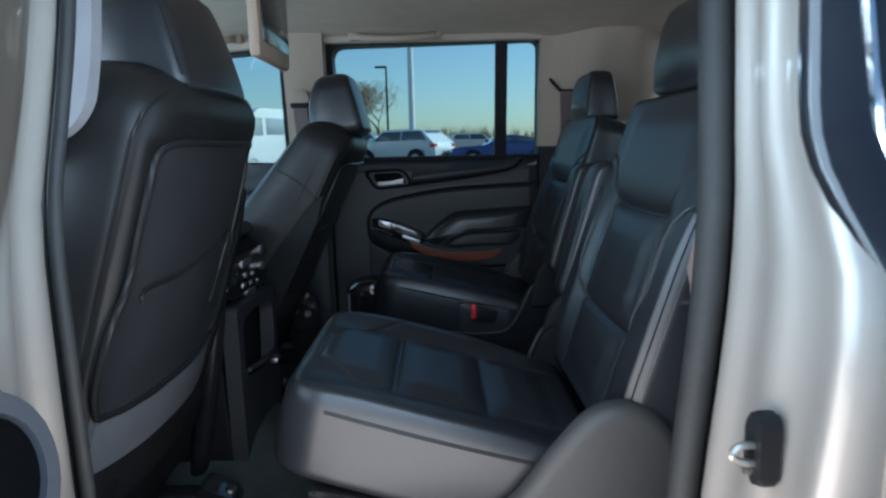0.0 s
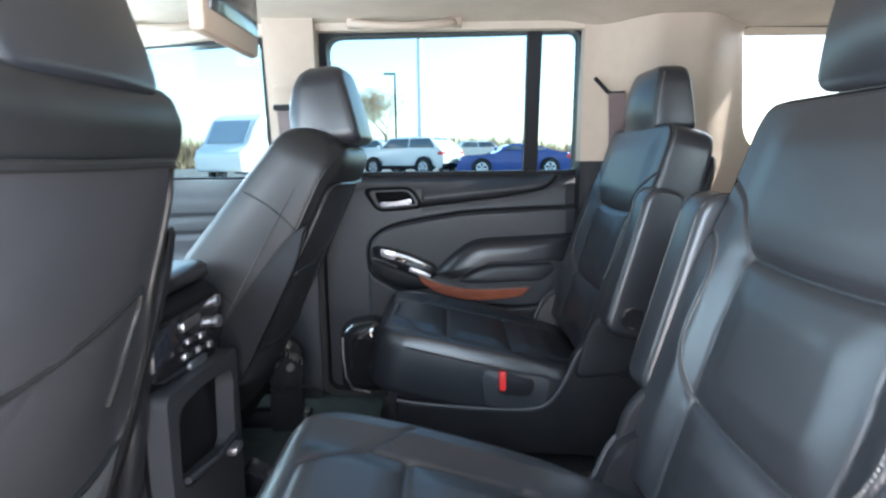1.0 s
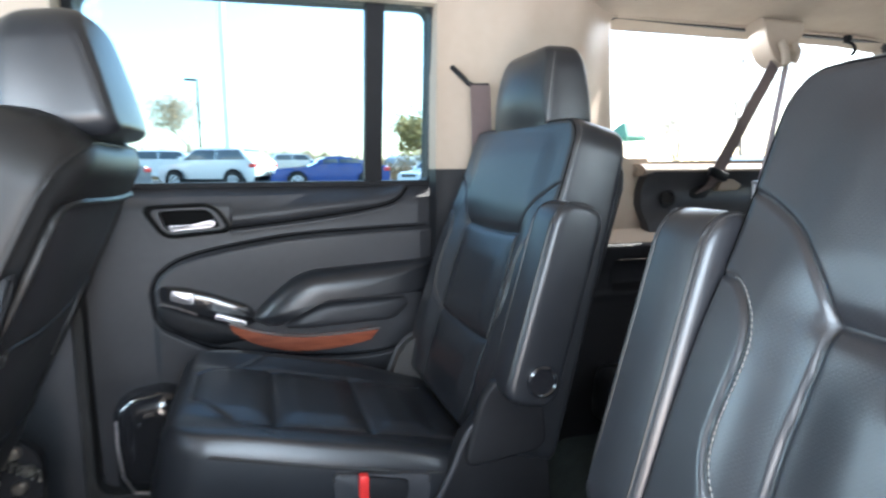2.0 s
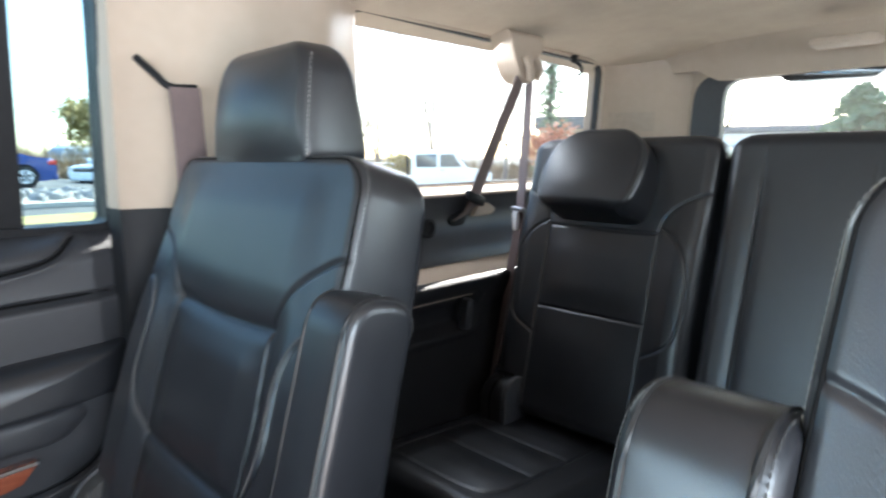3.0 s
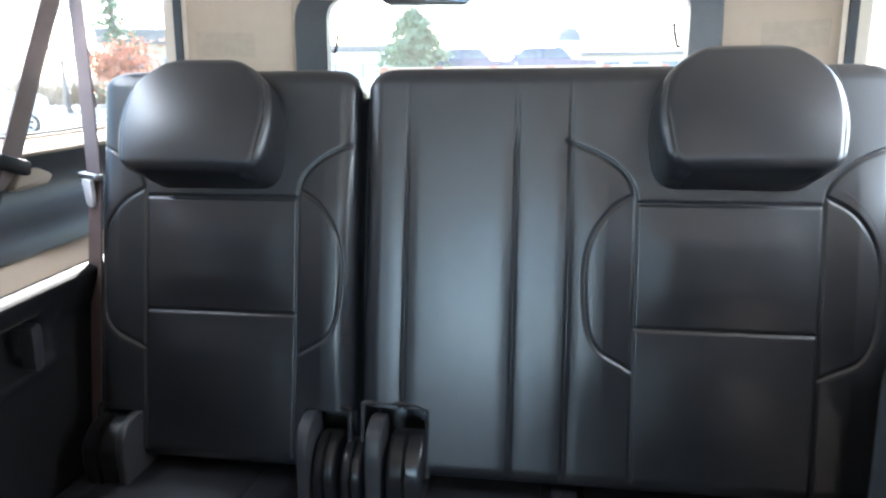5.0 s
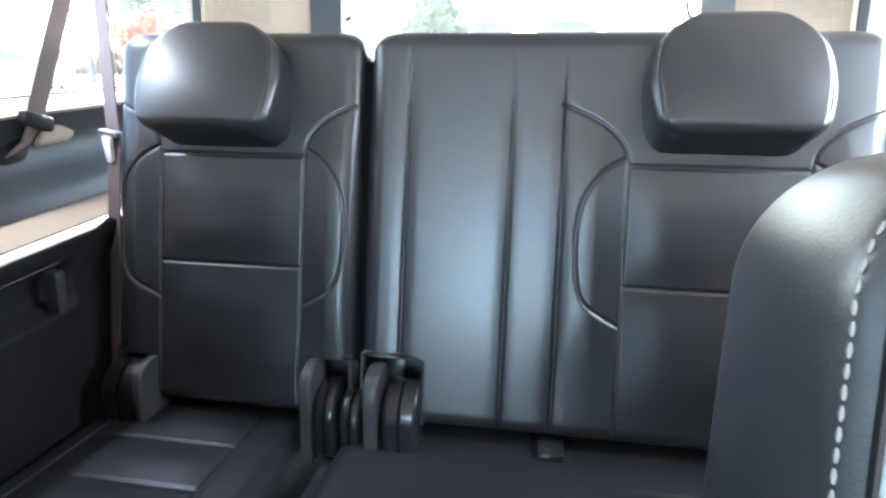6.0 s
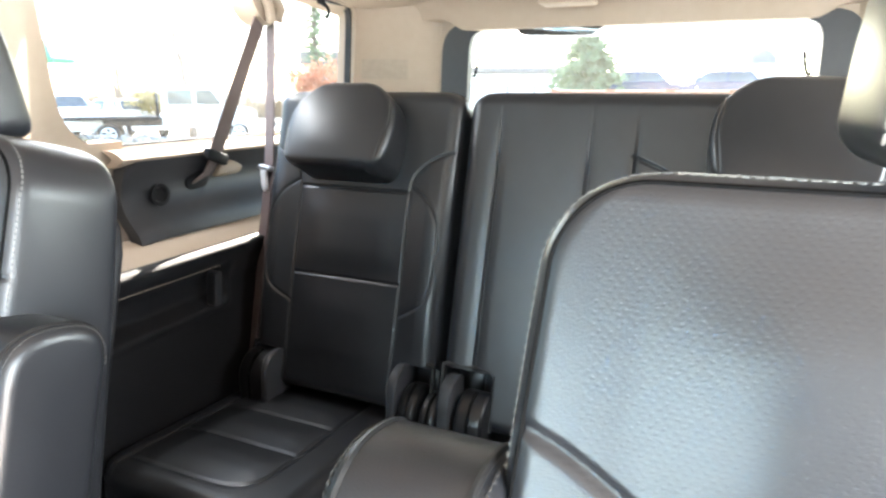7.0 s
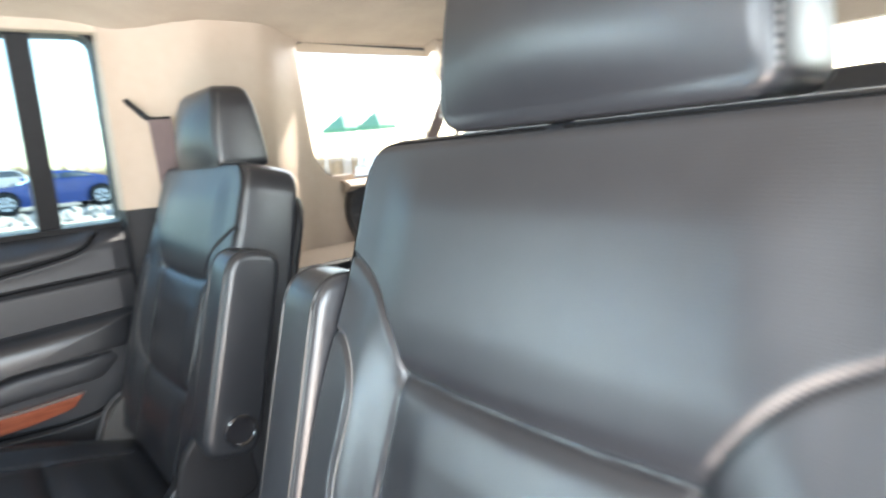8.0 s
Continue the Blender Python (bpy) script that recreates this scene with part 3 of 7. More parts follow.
part("pod_trim", tube([(-0.322, 2.232, 0.905), (-0.322, 2.228, 0.85), (-0.315, 2.226, 0.78), (-0.295, 2.226, 0.74), (-0.24, 2.226, 0.728)], 0.003, 6), SATIN, pod, "thin silver edge")
part("door_seal", ring_panel(rounded([(-0.40, 0.70), (0.445, 0.70), (0.442, 1.85), (-0.40, 1.845)], 0.06), rounded([(-0.378, 0.72), (0.427, 0.72), (0.424, 1.832), (-0.378, 1.826)], 0.05), lambda x, z: min(2.262, glass_y(1, z) - 0.045), 0.05, steps=2), RUBBER, door, "black rubber door seal")

# passenger-side front door
fdoor = thing("door_2", "closed front car door with a clear window", "door", kind="structure")
FW = rounded([(-1.38, 1.40), (-0.545, 1.40), (-0.535, 1.797), (-0.93, 1.772)], [0.02, 0.02, 0.03, 0.06])
FO = rounded([(-1.5, 1.37), (-0.515, 1.37), (-0.505, 1.822), (-0.96, 1.80)], [0.02, 0.01, 0.03, 0.06])
part("window_frame", ring_panel(FO, FW, lambda x, z: glass_y(1, z) - 0.02, 0.07, steps=2), BLACK_PLASTIC, fdoor)
part("window_pane", sheet(8, 6, lambda i, j: (-1.42 + 0.9 * i, glass_y(1, 1.37 + 0.43 * j) + 0.012, 1.37 + 0.43 * j), (0, 0.004, 0)), WINDOW_GLASS, fdoor).visible_shadow = False


def front_relief(X, Z):
    y = 2.276 + 0.05 * np.clip((Z - 1.32) / 0.08, 0, 1) ** 2
    return y - groove(X, Z, [[(-1.6, 1.25), (-0.5, 1.29)], [(-1.6, 1.20), (-0.5, 1.235)]], 0.005, 0.01) - 0.03 * np.exp(-((Z - 1.1) / 0.04) ** 2)


part("door_trim", field(-1.6, -0.52, 0.72, 1.395, front_relief, 80, 90, 2.37), GREY_PLASTIC, fdoor, "charcoal door trim")


def pillar(name, label, pts, side, y_in, thick, mat, lean=0.17, z_ref=1.41):
    """A trim piece from an outline in x-z, leaning in towards the roof."""
    bm = bmesh.new()
    bm = prism(pts, "y", 0, thick, 0.008, bm, 3)
    for v in bm.verts:
        v.co.y = YC + side * (y_in + v.co.y) - side * lean * max(0, v.co.z - z_ref)
    return tagged(part(name, bm, mat), label, "trim", kind="structure")


pillar("trim_1", "beige upper trim of the centre pillar", rounded([(-0.51, 1.36), (-0.378, 1.36), (-0.362, 1.86), (-0.505, 1.86)], 0.02), 1, 0.80, 0.11, BEIGE)
def cant_rail(i, j):
    x = -1.05 + 1.47 * i
    z = 1.781 + 0.024 * smoothstep(-0.95, -0.5, x) + 0.009 * smoothstep(-0.5, -0.38, x)
    z += (1.864 - z) * j
    return x, glass_y(1, z) - 0.054 - 0.012 * math.sin(math.pi * j / 2), z


tagged(part("trim_6", sheet(60, 8, cant_rail, (0, 0.03, 0)), HEADLINER), "beige cloth-covered rail above the side windows", "trim", kind="structure")
pillar("trim_2", "charcoal lower trim of the centre pillar", rounded([(-0.52, 0.70), (-0.395, 0.70), (-0.395, 1.355), (-0.515, 1.355)], 0.015), 1, 0.805, 0.11, GREY_PLASTIC)


# quarter trims with their windows, both sides
QWIN = rounded([(0.872, 1.452), (1.80, 1.458), (1.804, 1.805), (0.836, 1.815)], [0.10, 0.02, 0.035, 0.035], 10)


def quarter_depth(side):
    def f(x, z):
        d = 0.692 + 0.078 * smoothstep(0.70, 0.86, x) - 0.22 * smoothstep(1.80, 2.05, x)
        if side > 0:            # wraps out to the door seal
            d += 0.095 * smoothstep(0.60, 0.40, x)
        return YC + side * (d - 0.06 * (z - 1.44))
    return f


def quarter(side, tag):
    q = thing("wall_" + tag, "beige and charcoal rear quarter trim with a large fixed window", "wall", kind="structure")
    # the driver-side doorway ends further forward
    x0 = 0.40 if side > 0 else 0.345
    f = quarter_depth(side)
    outer = [(x0, 1.44), (1.0, 1.44), (1.5, 1.44), (2.03, 1.44), (2.03, 1.85), (1.5, 1.86), (1.0, 1.86), (x0, 1.86)]
    part("pillar_trim", ring_panel(outer, QWIN, f, 0.06 * side, 200, steps=26), BEIGE, q, "beige moulded pillar trim round the window")
    part("window_seal", ring_panel([(p[0] + (0.004 if p[0] > 1.3 else -0.004), p[1] + (0.004 if p[1] > 1.6 else -0.004)) for p in QWIN],
                                   [(p[0] + (-0.004 if p[0] > 1.3 else 0.004), p[1] + (-0.004 if p[1] > 1.6 else 0.004)) for p in QWIN],
                                   lambda x, z: f(x, z) + 0.012 * side, 0.02 * side, 160, steps=1), RUBBER, q, "black rubber window edge")
    part("window_pane", sheet(10, 6, lambda i, j: (0.78 + 1.06 * i, YC + side * (0.87 - 0.16 * (0.40 * j)), 1.42 + 0.42 * j), (0, 0.004, 0)), TINTED_GLASS, q).visible_shadow = False

    def low(i, j):          # charcoal shelf band below the window
        x = 0.94 + 1.085 * i
        s = 0.716 - 0.02 * j - 0.15 * smoothstep(1.8, 2.03, x)
        return x, YC + side * (s + 0.03 * math.sin(math.pi * min(1, j * 1.2)) * (1 - smoothstep(1.5, 1.8, x))), 1.43 - 0.150 * j - 0.012 * smoothstep(0.96, 0.94, x)
    part("belt_line_panel", sheet(40, 10, low, (0, 0.03 * side, 0)), GREY_PLASTIC, q, "charcoal panel under the window")
    part("belt_line_roll", sheet(40, 6, lambda i, j: (0.935 + 1.085 * i, YC + side * (0.738 - 0.155 * smoothstep(1.8, 2.03, 0.935 + 1.085 * i) - 0.024 * math.sin(math.pi * j)), 1.45 - 0.03 * j), (0, 0.03 * side, 0)), BEIGE, q)

    def ledge(i, j):
        x = 0.72 + 1.3 * i
        return x, YC + side * (0.735 - 0.125 * j - 0.1 * smoothstep(1.75, 2.03, x)), 1.284 - 0.019 * j - 0.010 * j * j
    part("ledge", sheet(30, 8, ledge, (0, 0, -0.03)), BEIGE, q, "beige side ledge above the lower trim")

    def post(i, j):         # beige upright between ledge and pillar
        return 0.62 + 0.36 * i, f(0.62 + 0.36 * i, 1.45) - side * 0.003, 1.25 + 0.215 * j
    part("pillar_foot", sheet(24, 6, post, (0, 0.05 * side, 0)), BEIGE, q)
    part("pillar_base", sheet(30, 8, lambda i, j: (x0 + 0.30 * i, f(x0 + 0.30 * i, 1.44) - side * 0.002, 0.72 + 0.72 * j), (0, 0.06 * side, 0)), BLACK_PLASTIC, q, "black lower pillar trim")

    def lower(X, Z):
        d = 0.612 - 0.02 * np.clip((Z - 1.2) / 0.05, 0, 1) + 0 * X
        pocket = bulge(X, Z, 0.78, 1.045, 1.152, 1.228, 0.034, 0.010)
        d = d + pocket + groove(X, Z, [[(0.72, 1.142), (1.05, 1.146), (1.056, 1.22)]], 0.006, 0.006)
        return YC + side * d
    part("lower_trim", field(0.64, 2.03, 0.72, 1.262, lower, 140, 70, YC + side * 0.70), BLACK_PLASTIC, q, "black lower side trim with a recessed pocket")
    part("grip", prism(rounded([(1.005, 1.152), (1.022, 1.152), (1.03, 1.218), (1.012, 1.218)], 0.006), "y", YC + side * 0.598, YC + side * 0.62, 0.003), GREY_PLASTIC, q, "upright grey grip in the pocket")
    part("hook_hole", lathe([(0.022, 0), (0.022, 0.006), (0.016, 0.006), (0.013, 0.001), (0.0, 0.001)], pose(1.012, YC + side * 0.724, 1.362, 90 * side)), BLACK_PLASTIC, q, "round black socket")
    part("speaker_grille", sheet(8, 8, lambda i, j: (1.83 + 0.10 * i, f(1.83 + 0.10 * i, 1.60 + 0.06 * j) - 0.0015 * side, 1.60 + 0.06 * j), (0, 0.002 * side, 0)), GRILLE, q, "fine perforated speaker grille")
    return q


GRILLE = material("perforated_beige", (0.27, 0.215, 0.17), 0.7, color2=(0.32, 0.26, 0.205), scale=60, bump=0.8, bump_scale=700, voronoi=True)
quarter(1, "right")
quarter(-1, "left")

# tailgate with the rear window
gate = thing("wall_rear", "tailgate with a wide rear window in charcoal and beige trim", "wall", kind="structure")


def gate_outline(w, z0, z1, r):
    c = YC - 0.015
    return rounded([(c - w, z0), (c + w, z0), (c + w - 0.02, z1), (c - w + 0.02, z1)], [0.02, 0.02, r, r])


def turned(bm):
    """Swaps a panel built in x-z to stand across the vehicle."""
    for v in bm.verts:
        v.co = Vector((v.co.y, v.co.x, v.co.z))
    return bm


part("side_frame", turned(ring_panel(gate_outline(0.58, 1.16, 1.768, 0.085), gate_outline(0.49, 1.22, 1.745, 0.05), lambda x, z: 1.99, 0.035, steps=5)), GREY_PLASTIC, gate, "charcoal moulded window surround")
part("top_trim", sheet(60, 8, lambda i, j: (1.955 - 0.03 * j - 0.06 * j * j, YC - 0.64 + 1.28 * i, 1.744 + 0.032 * smoothstep(0.46, 0.53, abs(1.28 * i - 0.64)) + (roof_z(1.87, YC - 0.64 + 1.28 * i) - 1.734) * (j ** 0.7)), (0.05, 0, 0)), BEIGE, gate, "beige trim over the rear window")
part("window_pane", sheet(6, 4, lambda i, j: (2.055 + 0.05 * (1 - j), YC - 0.52 + 1.04 * i, 1.18 + 0.58 * j), (0.004, 0, 0)), TINTED_GLASS, gate).visible_shadow = False
part("brake_light", prism(rounded([(YC + 0.05, 1.748), (YC + 0.31, 1.748), (YC + 0.29, 1.728), (YC + 0.08, 1.722)], 0.008), "x", 1.985, 2.045, 0.004), GLOSS_BLACK, gate, "dark high brake lamp")
part("lower_panel", sheet(10, 8, lambda i, j: (2.01, YC - 0.75 + 1.5 * i, 0.72 + 0.46 * j), (0.06, 0, 0)), GREY_PLASTIC, gate)
for s in (-1, 1):
    part("corner_trim", sheet(8, 8, lambda i, j: (1.99 + 0.035 * i, YC + s * (0.50 + 0.225 * i), 1.14 + 0.70 * j), (0.05, 0, 0)), BEIGE, gate)
part("latch_cover", box(1.78, 1.86, YC + 0.05, YC + 0.19, 1.782, 1.80, 0.006), BEIGE, gate, "beige lamp cover at the rear edge of the headliner")

for y, s in ((YC + 0.428, 1), (YC - 0.452, -1)):
    part("wiring_clip", tube(smooth_line([(2.0, y, 1.668), (1.995, y + s * 0.004, 1.64), (2.0, y + s * 0.012, 1.615), (2.012, y + s * 0.022, 1.612)], 5), 0.0045, 6), BLACK_PLASTIC, gate, "small black clip beside the glass")


# ---- seats ----
def seams_second(h):
    """Seam lines of a second-row backrest, across and up."""
    a = smooth_line([(-0.236, 0.806 * h), (-0.205, 0.786 * h), (-0.168, 0.745 * h), (-0.142, 0.69 * h), (-0.124, 0.634 * h)], 6)
    b = [(-0.124, 0.636 * h), (-0.06, 0.63 * h), (0, 0.628 * h), (0.06, 0.63 * h), (0.124, 0.636 * h)]
    mir = [(-p[0], p[1]) for p in a]
    v1 = [(-0.124, 0.634 * h), (-0.132, 0.46 * h), (-0.130, 0.29 * h)]
    v2 = [(-p[0], p[1]) for p in v1]
    c = [(-0.130, 0.29 * h), (-0.06, 0.283 * h), (0.06, 0.283 * h), (0.130, 0.29 * h)]
    d1 = smooth_line([(-0.130, 0.29 * h), (-0.165, 0.35 * h), (-0.183, 0.43 * h), (-0.18, 0.58 * h), (-0.205, 0.655 * h), (-0.236, 0.67 * h)], 6)
    d2 = [(-p[0], p[1]) for p in d1]
    e1 = [(-0.130, 0.29 * h), (-0.128, 0.15 * h), (-0.125, 0.02 * h)]
    e2 = [(-p[0], p[1]) for p in e1]
    return [[tuple(p) for p in s] for s in (a, b, mir, v1, v2, c, d1, d2, e1, e2)]


def second_front(h):
    lines = seams_second(h)

    def f(Y, Z):
        side = np.clip((np.abs(Y) - 0.128) / 0.05, 0, 1)
        wing = 0.015 * side * side * (3 - 2 * side) * np.exp(-((Z - 0.36 * h) / (0.33 * h)) ** 4)
        pad = bulge(Y, Z, -0.126, 0.126, 0.29 * h, 0.62 * h, 0.006, 0.05) + bulge(Y, Z, -0.126, 0.126, 0.02, 0.29 * h, 0.007, 0.05)
        top = bulge(Y, Z, -0.19, 0.19, 0.625 * h, 0.98 * h, 0.006, 0.06)
        return wing + pad + top + groove(Y, Z, lines, 0.0024, 0.0045) + groove(Y, Z, lines[1:2], 0.010, 0.006) + groove(Y, Z, lines[5:6], 0.009, 0.004)
    return f


def headrest_mesh(w, h, t, dome=0.016):
    """Front face edged by crisp side seams, sides tapering towards the top."""
    def f(Y, Z):
        return dome * (1 - (Y / w) ** 2) * np.sin(np.pi * np.clip(Z / h, 0, 1)) - 0.008 * np.clip(1 - Z / 0.055, 0, 1) ** 2 + groove(Y, Z, [[(-w * 0.955, 0), (-w * 0.86, h)], [(w * 0.955, 0), (w * 0.86, h)]], 0.0016, 0.002)
    return slab(lambda z: w * (1 - 0.10 * (z / h) ** 2), h, lambda z: t * (1 - 0.44 * (z / h) ** 1.4), 0.011, (0.045, 0.020), f, lambda Y, Z: 0.010 * (1 - (Y / w) ** 2), 76, 60)


def second_row_seat(name, label, yc, inner, dx=0.0, corner=0.05, lift=0.0, cushion_dx=0.0, cushion_up=0.0, arm_y=0.25, arm_up=0.0, tilt=13.0, head_up=0.0, head_w=0.117, head_y=0.0):
    """inner: +1 when the aisle is on its +y side."""
    h, r_front = 0.553, 0.015
    seat = thing(name, label, "car seat", pose(dx, yc, FLOOR), "second-row captain's chairs")
    rec = pose(0.365, 0, 0.98 + lift - FLOOR, 0, 15.5, 0)

    def half(z):
        return 0.240 - 0.012 * (z / h) ** 3

    def deep(z):
        return 0.130 - 0.036 * z / h
    backrest = part("backrest", slab(half, h, deep, r_front, (corner, 0.03), second_front(h), None, 220, 260), PERFORATED, seat, "black perforated leather backrest with seamed panels", rec)
    part("back_shell", slab(0.215, h * 0.93, 0.03, 0.02, (0.07, 0.03), None, None, 20, 20), BLACK_PLASTIC, backrest, at=pose(0.062, 0, 0.01))
    sl = seams_second(h)
    f = second_front(h)
    for line in (sl[6], sl[7]):
        L = smooth_line([(p[0], p[1]) for p in line], 3)
        pts = []
        for p in L:
            y = p[0] - math.copysign(0.007, p[0])
            if abs(y) < 0.215:
                pts.append((-deep(p[1]) / 2 - float(f(np.array([[y]]), np.array([[p[1]]]))[0, 0]) - 0.0006, y, p[1]))
        part("seat_stitching", stitches(pts, 0.0052, (0.0038, 0.0009)), THREAD, backrest, "pale stitching beside the seams")

    def half_at(z):
        k = min(1, (h - z) / corner)
        return half(z) - corner * (1 - math.sqrt(max(0, 1 - (1 - k) ** 2)))

    def skin_x(y, z):
        drop = sum(1 - math.sqrt(max(0, 1 - (1 - min(1, max(0, d) / r_front)) ** 2)) for d in (half_at(z) - abs(y), h - z))
        inner_k = min(1, max(0, min(half_at(z) - abs(y), h - z)) / 0.012)
        return -(deep(z) / 2 - min(1, drop) * r_front) - inner_k * max(0, float(f(np.array([[y]]), np.array([[z]]))[0, 0]))
    for s, inset, kind in ((-1, 0.0018, "edge_stitching"), (1, 0.0018, "edge_stitching"), (-1, 0.0065, "edge_seam"), (1, 0.0065, "edge_seam")):
        z1 = h - corner
        line = [(s * (half_at(0.04 + (z1 - 0.04) * k / 50) - inset), 0.04 + (z1 - 0.04) * k / 50) for k in range(51)]
        yt, rr = abs(line[-1][0]), corner - inset
        line += [(s * (yt - rr * (1 - math.cos(a))), z1 + rr * math.sin(a)) for a in (math.pi / 2 * k / 12 for k in range(1, 13))]
        line += [(s * (yt - rr) * (1 - k / 24), h - inset) for k in range(1, 24)]
        if kind == "edge_seam":
            part("edge_seam", tube([(skin_x(y, z) + 0.0002, y, z) for y, z in line], 0.0013, 5), DEEP_BLACK, backrest, "dark seam along the front edge")
        else:
            part("edge_stitching", stitches([(skin_x(y, z), y + s * 0.0004, z) for y, z in line], 0.0046, (0.0033, 0.0007)), THREAD, backrest, "pale stitching along the edge")
    # side shields: a rim sweeps from under the cushion up to the recliner
    edge = [(-0.11, 0.238), (-0.06, 0.230), (0.08, 0.217), (0.185, 0.216), (0.228, 0.238), (0.256, 0.285), (0.284, 0.345), (0.33, 0.374), (0.39, 0.38)]
    for s in (-1, 1):
        part("shield_rim", tube([(p.x, s * 0.2335, p.y) for p in smooth_line(edge, 6)], 0.0045, 8), GREY_PLASTIC, seat, "satin rim of the side shield")
        low = [(0.42, 0.30), (0.43, 0.16), (0.36, 0.10), (0.05, 0.12), (-0.06, 0.16), (-0.11, 0.20)]
        part("side_cover", prism([tuple(p) for p in smooth_line(edge, 4)] + low, "y", min(s * 0.20, s * 0.2325), max(s * 0.20, s * 0.2325), 0.006), BLACK_PLASTIC if s == inner else SHIELD, seat, "plastic side shield")
        if s == inner:
            part("recliner_cover", soft_prism(rounded([(0.27, 0.285), (0.30, 0.40), (0.335, 0.435), (0.40, 0.43), (0.415, 0.30)], 0.03), "y", min(s * 0.222, s * 0.243), max(s * 0.222, s * 0.243), 0.008), BLACK_PLASTIC, seat, "black recliner cover")
        elif inner > 0:
            mound = [tuple(p) for p in smooth_line([(0.05, 0.20), (0.15, 0.245), (0.215, 0.325), (0.27, 0.383), (0.33, 0.392), (0.38, 0.355), (0.41, 0.27)], 5)] + [(0.41, 0.10), (0.05, 0.10)]
            part("outer_shield", soft_prism(mound, "y", min(s * 0.215, s * 0.258), max(s * 0.215, s * 0.258), 0.02), SHIELD, seat, "grey plastic outer shield round the recliner")
    # headrest
    hw, hh, ht = head_w, 0.147, 0.095
    hr = part("headrest", headrest_mesh(hw, hh, ht), LEATHER, seat, "padded black leather headrest", pose(0.508, head_y, 1.509 + lift + head_up - FLOOR, 0, 0, 0))
    for s in (-1, 1):
        part("headrest_stitching", stitches([(-ht / 2 * (1 - 0.44 * (z / hh) ** 1.4) + 0.005, s * hw * (0.993 - 0.10 * (z / hh) ** 2), z) for z in (0.012 + 0.118 * k / 30 for k in range(31))], 0.0054, (0.004, 0.001)), THREAD, hr)
    for s in (-0.06, 0.06):
        part("post", tube([(0.50, head_y + s, 1.45 + lift - FLOOR), (0.508, head_y + s, 1.545 + lift - FLOOR)], 0.006), SATIN, seat, "steel headrest post")
    # cushion: its top faces up, so it is built standing and laid back
    cl = 0.50

    def top(Y, Z):
        Z = Z - 0.04
        pads = sum(bulge(Y, Z, -0.125, 0.125, a, b, 0.007, 0.045) for a, b in ((0.02, 0.145), (0.145, 0.30), (0.30, 0.45)))
        wing = 0.014 * np.clip((np.abs(Y) - 0.12) / 0.06, 0, 1) ** 1.5 * np.exp(-((Z - 0.24) / 0.2) ** 4)
        lines = [[(-0.125, 0), (-0.13, 0.36)], [(0.125, 0), (0.13, 0.36)], [(-0.13, 0.145), (0.13, 0.145)], [(-0.13, 0.30), (0.13, 0.30)],
                 [(-0.13, 0.36), (-0.06, 0.43), (0.06, 0.43), (0.13, 0.36)], [(-0.2, 0.3), (-0.13, 0.36)], [(0.2, 0.3), (0.13, 0.36)]]
        return pads + wing + groove(Y, Z, lines, 0.003, 0.005) + groove(Y, Z, lines[2:4], 0.011, 0.003)
    lay = Matrix(((-0, 0, -1, 0), (0, 1, 0, 0), (-1, 0, 0, 0), (0, 0, 0, 1)))     # front -> up, up -> forward
    lay = Matrix.Translation((0.319 + cushion_dx, 0, 0.909 + cushion_up - FLOOR)) @ Euler((0, radians(tilt), 0)).to_matrix().to_4x4() @ lay
    cushion = part("cushion", slab(lambda z: 0.214 + 0.012 * math.sin(math.pi * z / cl), cl, 0.13, 0.024, (0.07, 0.03), top, None, 120, 150), LEATHER, seat, "black leather cushion with cross seams", lay)
    for s in (-1, 1):
        part("piping", tube([(-0.048, s * (0.214 + 0.012 * math.sin(math.pi * z / cl) - 0.001), z) for z in (0.04 + 0.39 * k / 20 for k in range(21))], 0.0028, 6), LEATHER_PLAIN, cushion)
        part("cushion_stitching", stitches([(-0.0635, s * (0.214 + 0.012 * math.sin(math.pi * z / cl) - 0.017), z) for z in (0.05 + 0.37 * k / 40 for k in range(41))], 0.0052, (0.0038, 0.0009)), THREAD_DARK, cushion)
    part("seat_pan", prism(rounded([(-0.14, 0.955 - FLOOR), (0.28, 0.875 - FLOOR), (0.28, 0.83 - FLOOR), (-0.12, 0.85 - FLOOR)], 0.02), "y", -0.205, 0.205, 0.01), BLACK_PLASTIC, seat)
    part("seat_base", prism([(-0.12, 0), (0.36, 0), (0.33, 0.15), (-0.06, 0.17)], "y", -0.17, 0.17, 0.02), BLACK_PLASTIC, seat)
    for s in (-0.17, 0.17):
        part("rail", box(-0.16, 0.44, s - 0.02, s + 0.02, 0.004, 0.03, 0.004), STEEL, seat, "steel seat rail")
        part("rail_cap", prism(rounded([(-0.19, 0.004), (-0.09, 0.004), (-0.09, 0.045), (-0.15, 0.085), (-0.19, 0.05)], 0.015), "y", s - 0.028, s + 0.028, 0.006), BLACK_PLASTIC, seat, "black rail end cap")
    # folded-up armrest on the aisle side
    arm_out = rounded([(-0.050, 0), (0.036, 0.004), (0.036, 0.313), (-0.046, 0.310)], [0.035, 0.03, 0.035, 0.055], 8)
    arm = part("armrest", soft_prism(arm_out, "y", -0.038, 0.038, 0.013), LEATHER, seat, "folded-up black leather armrest", pose(0.365, inner * arm_y, 1.088 + arm_up - FLOOR, 0, 15, 0))
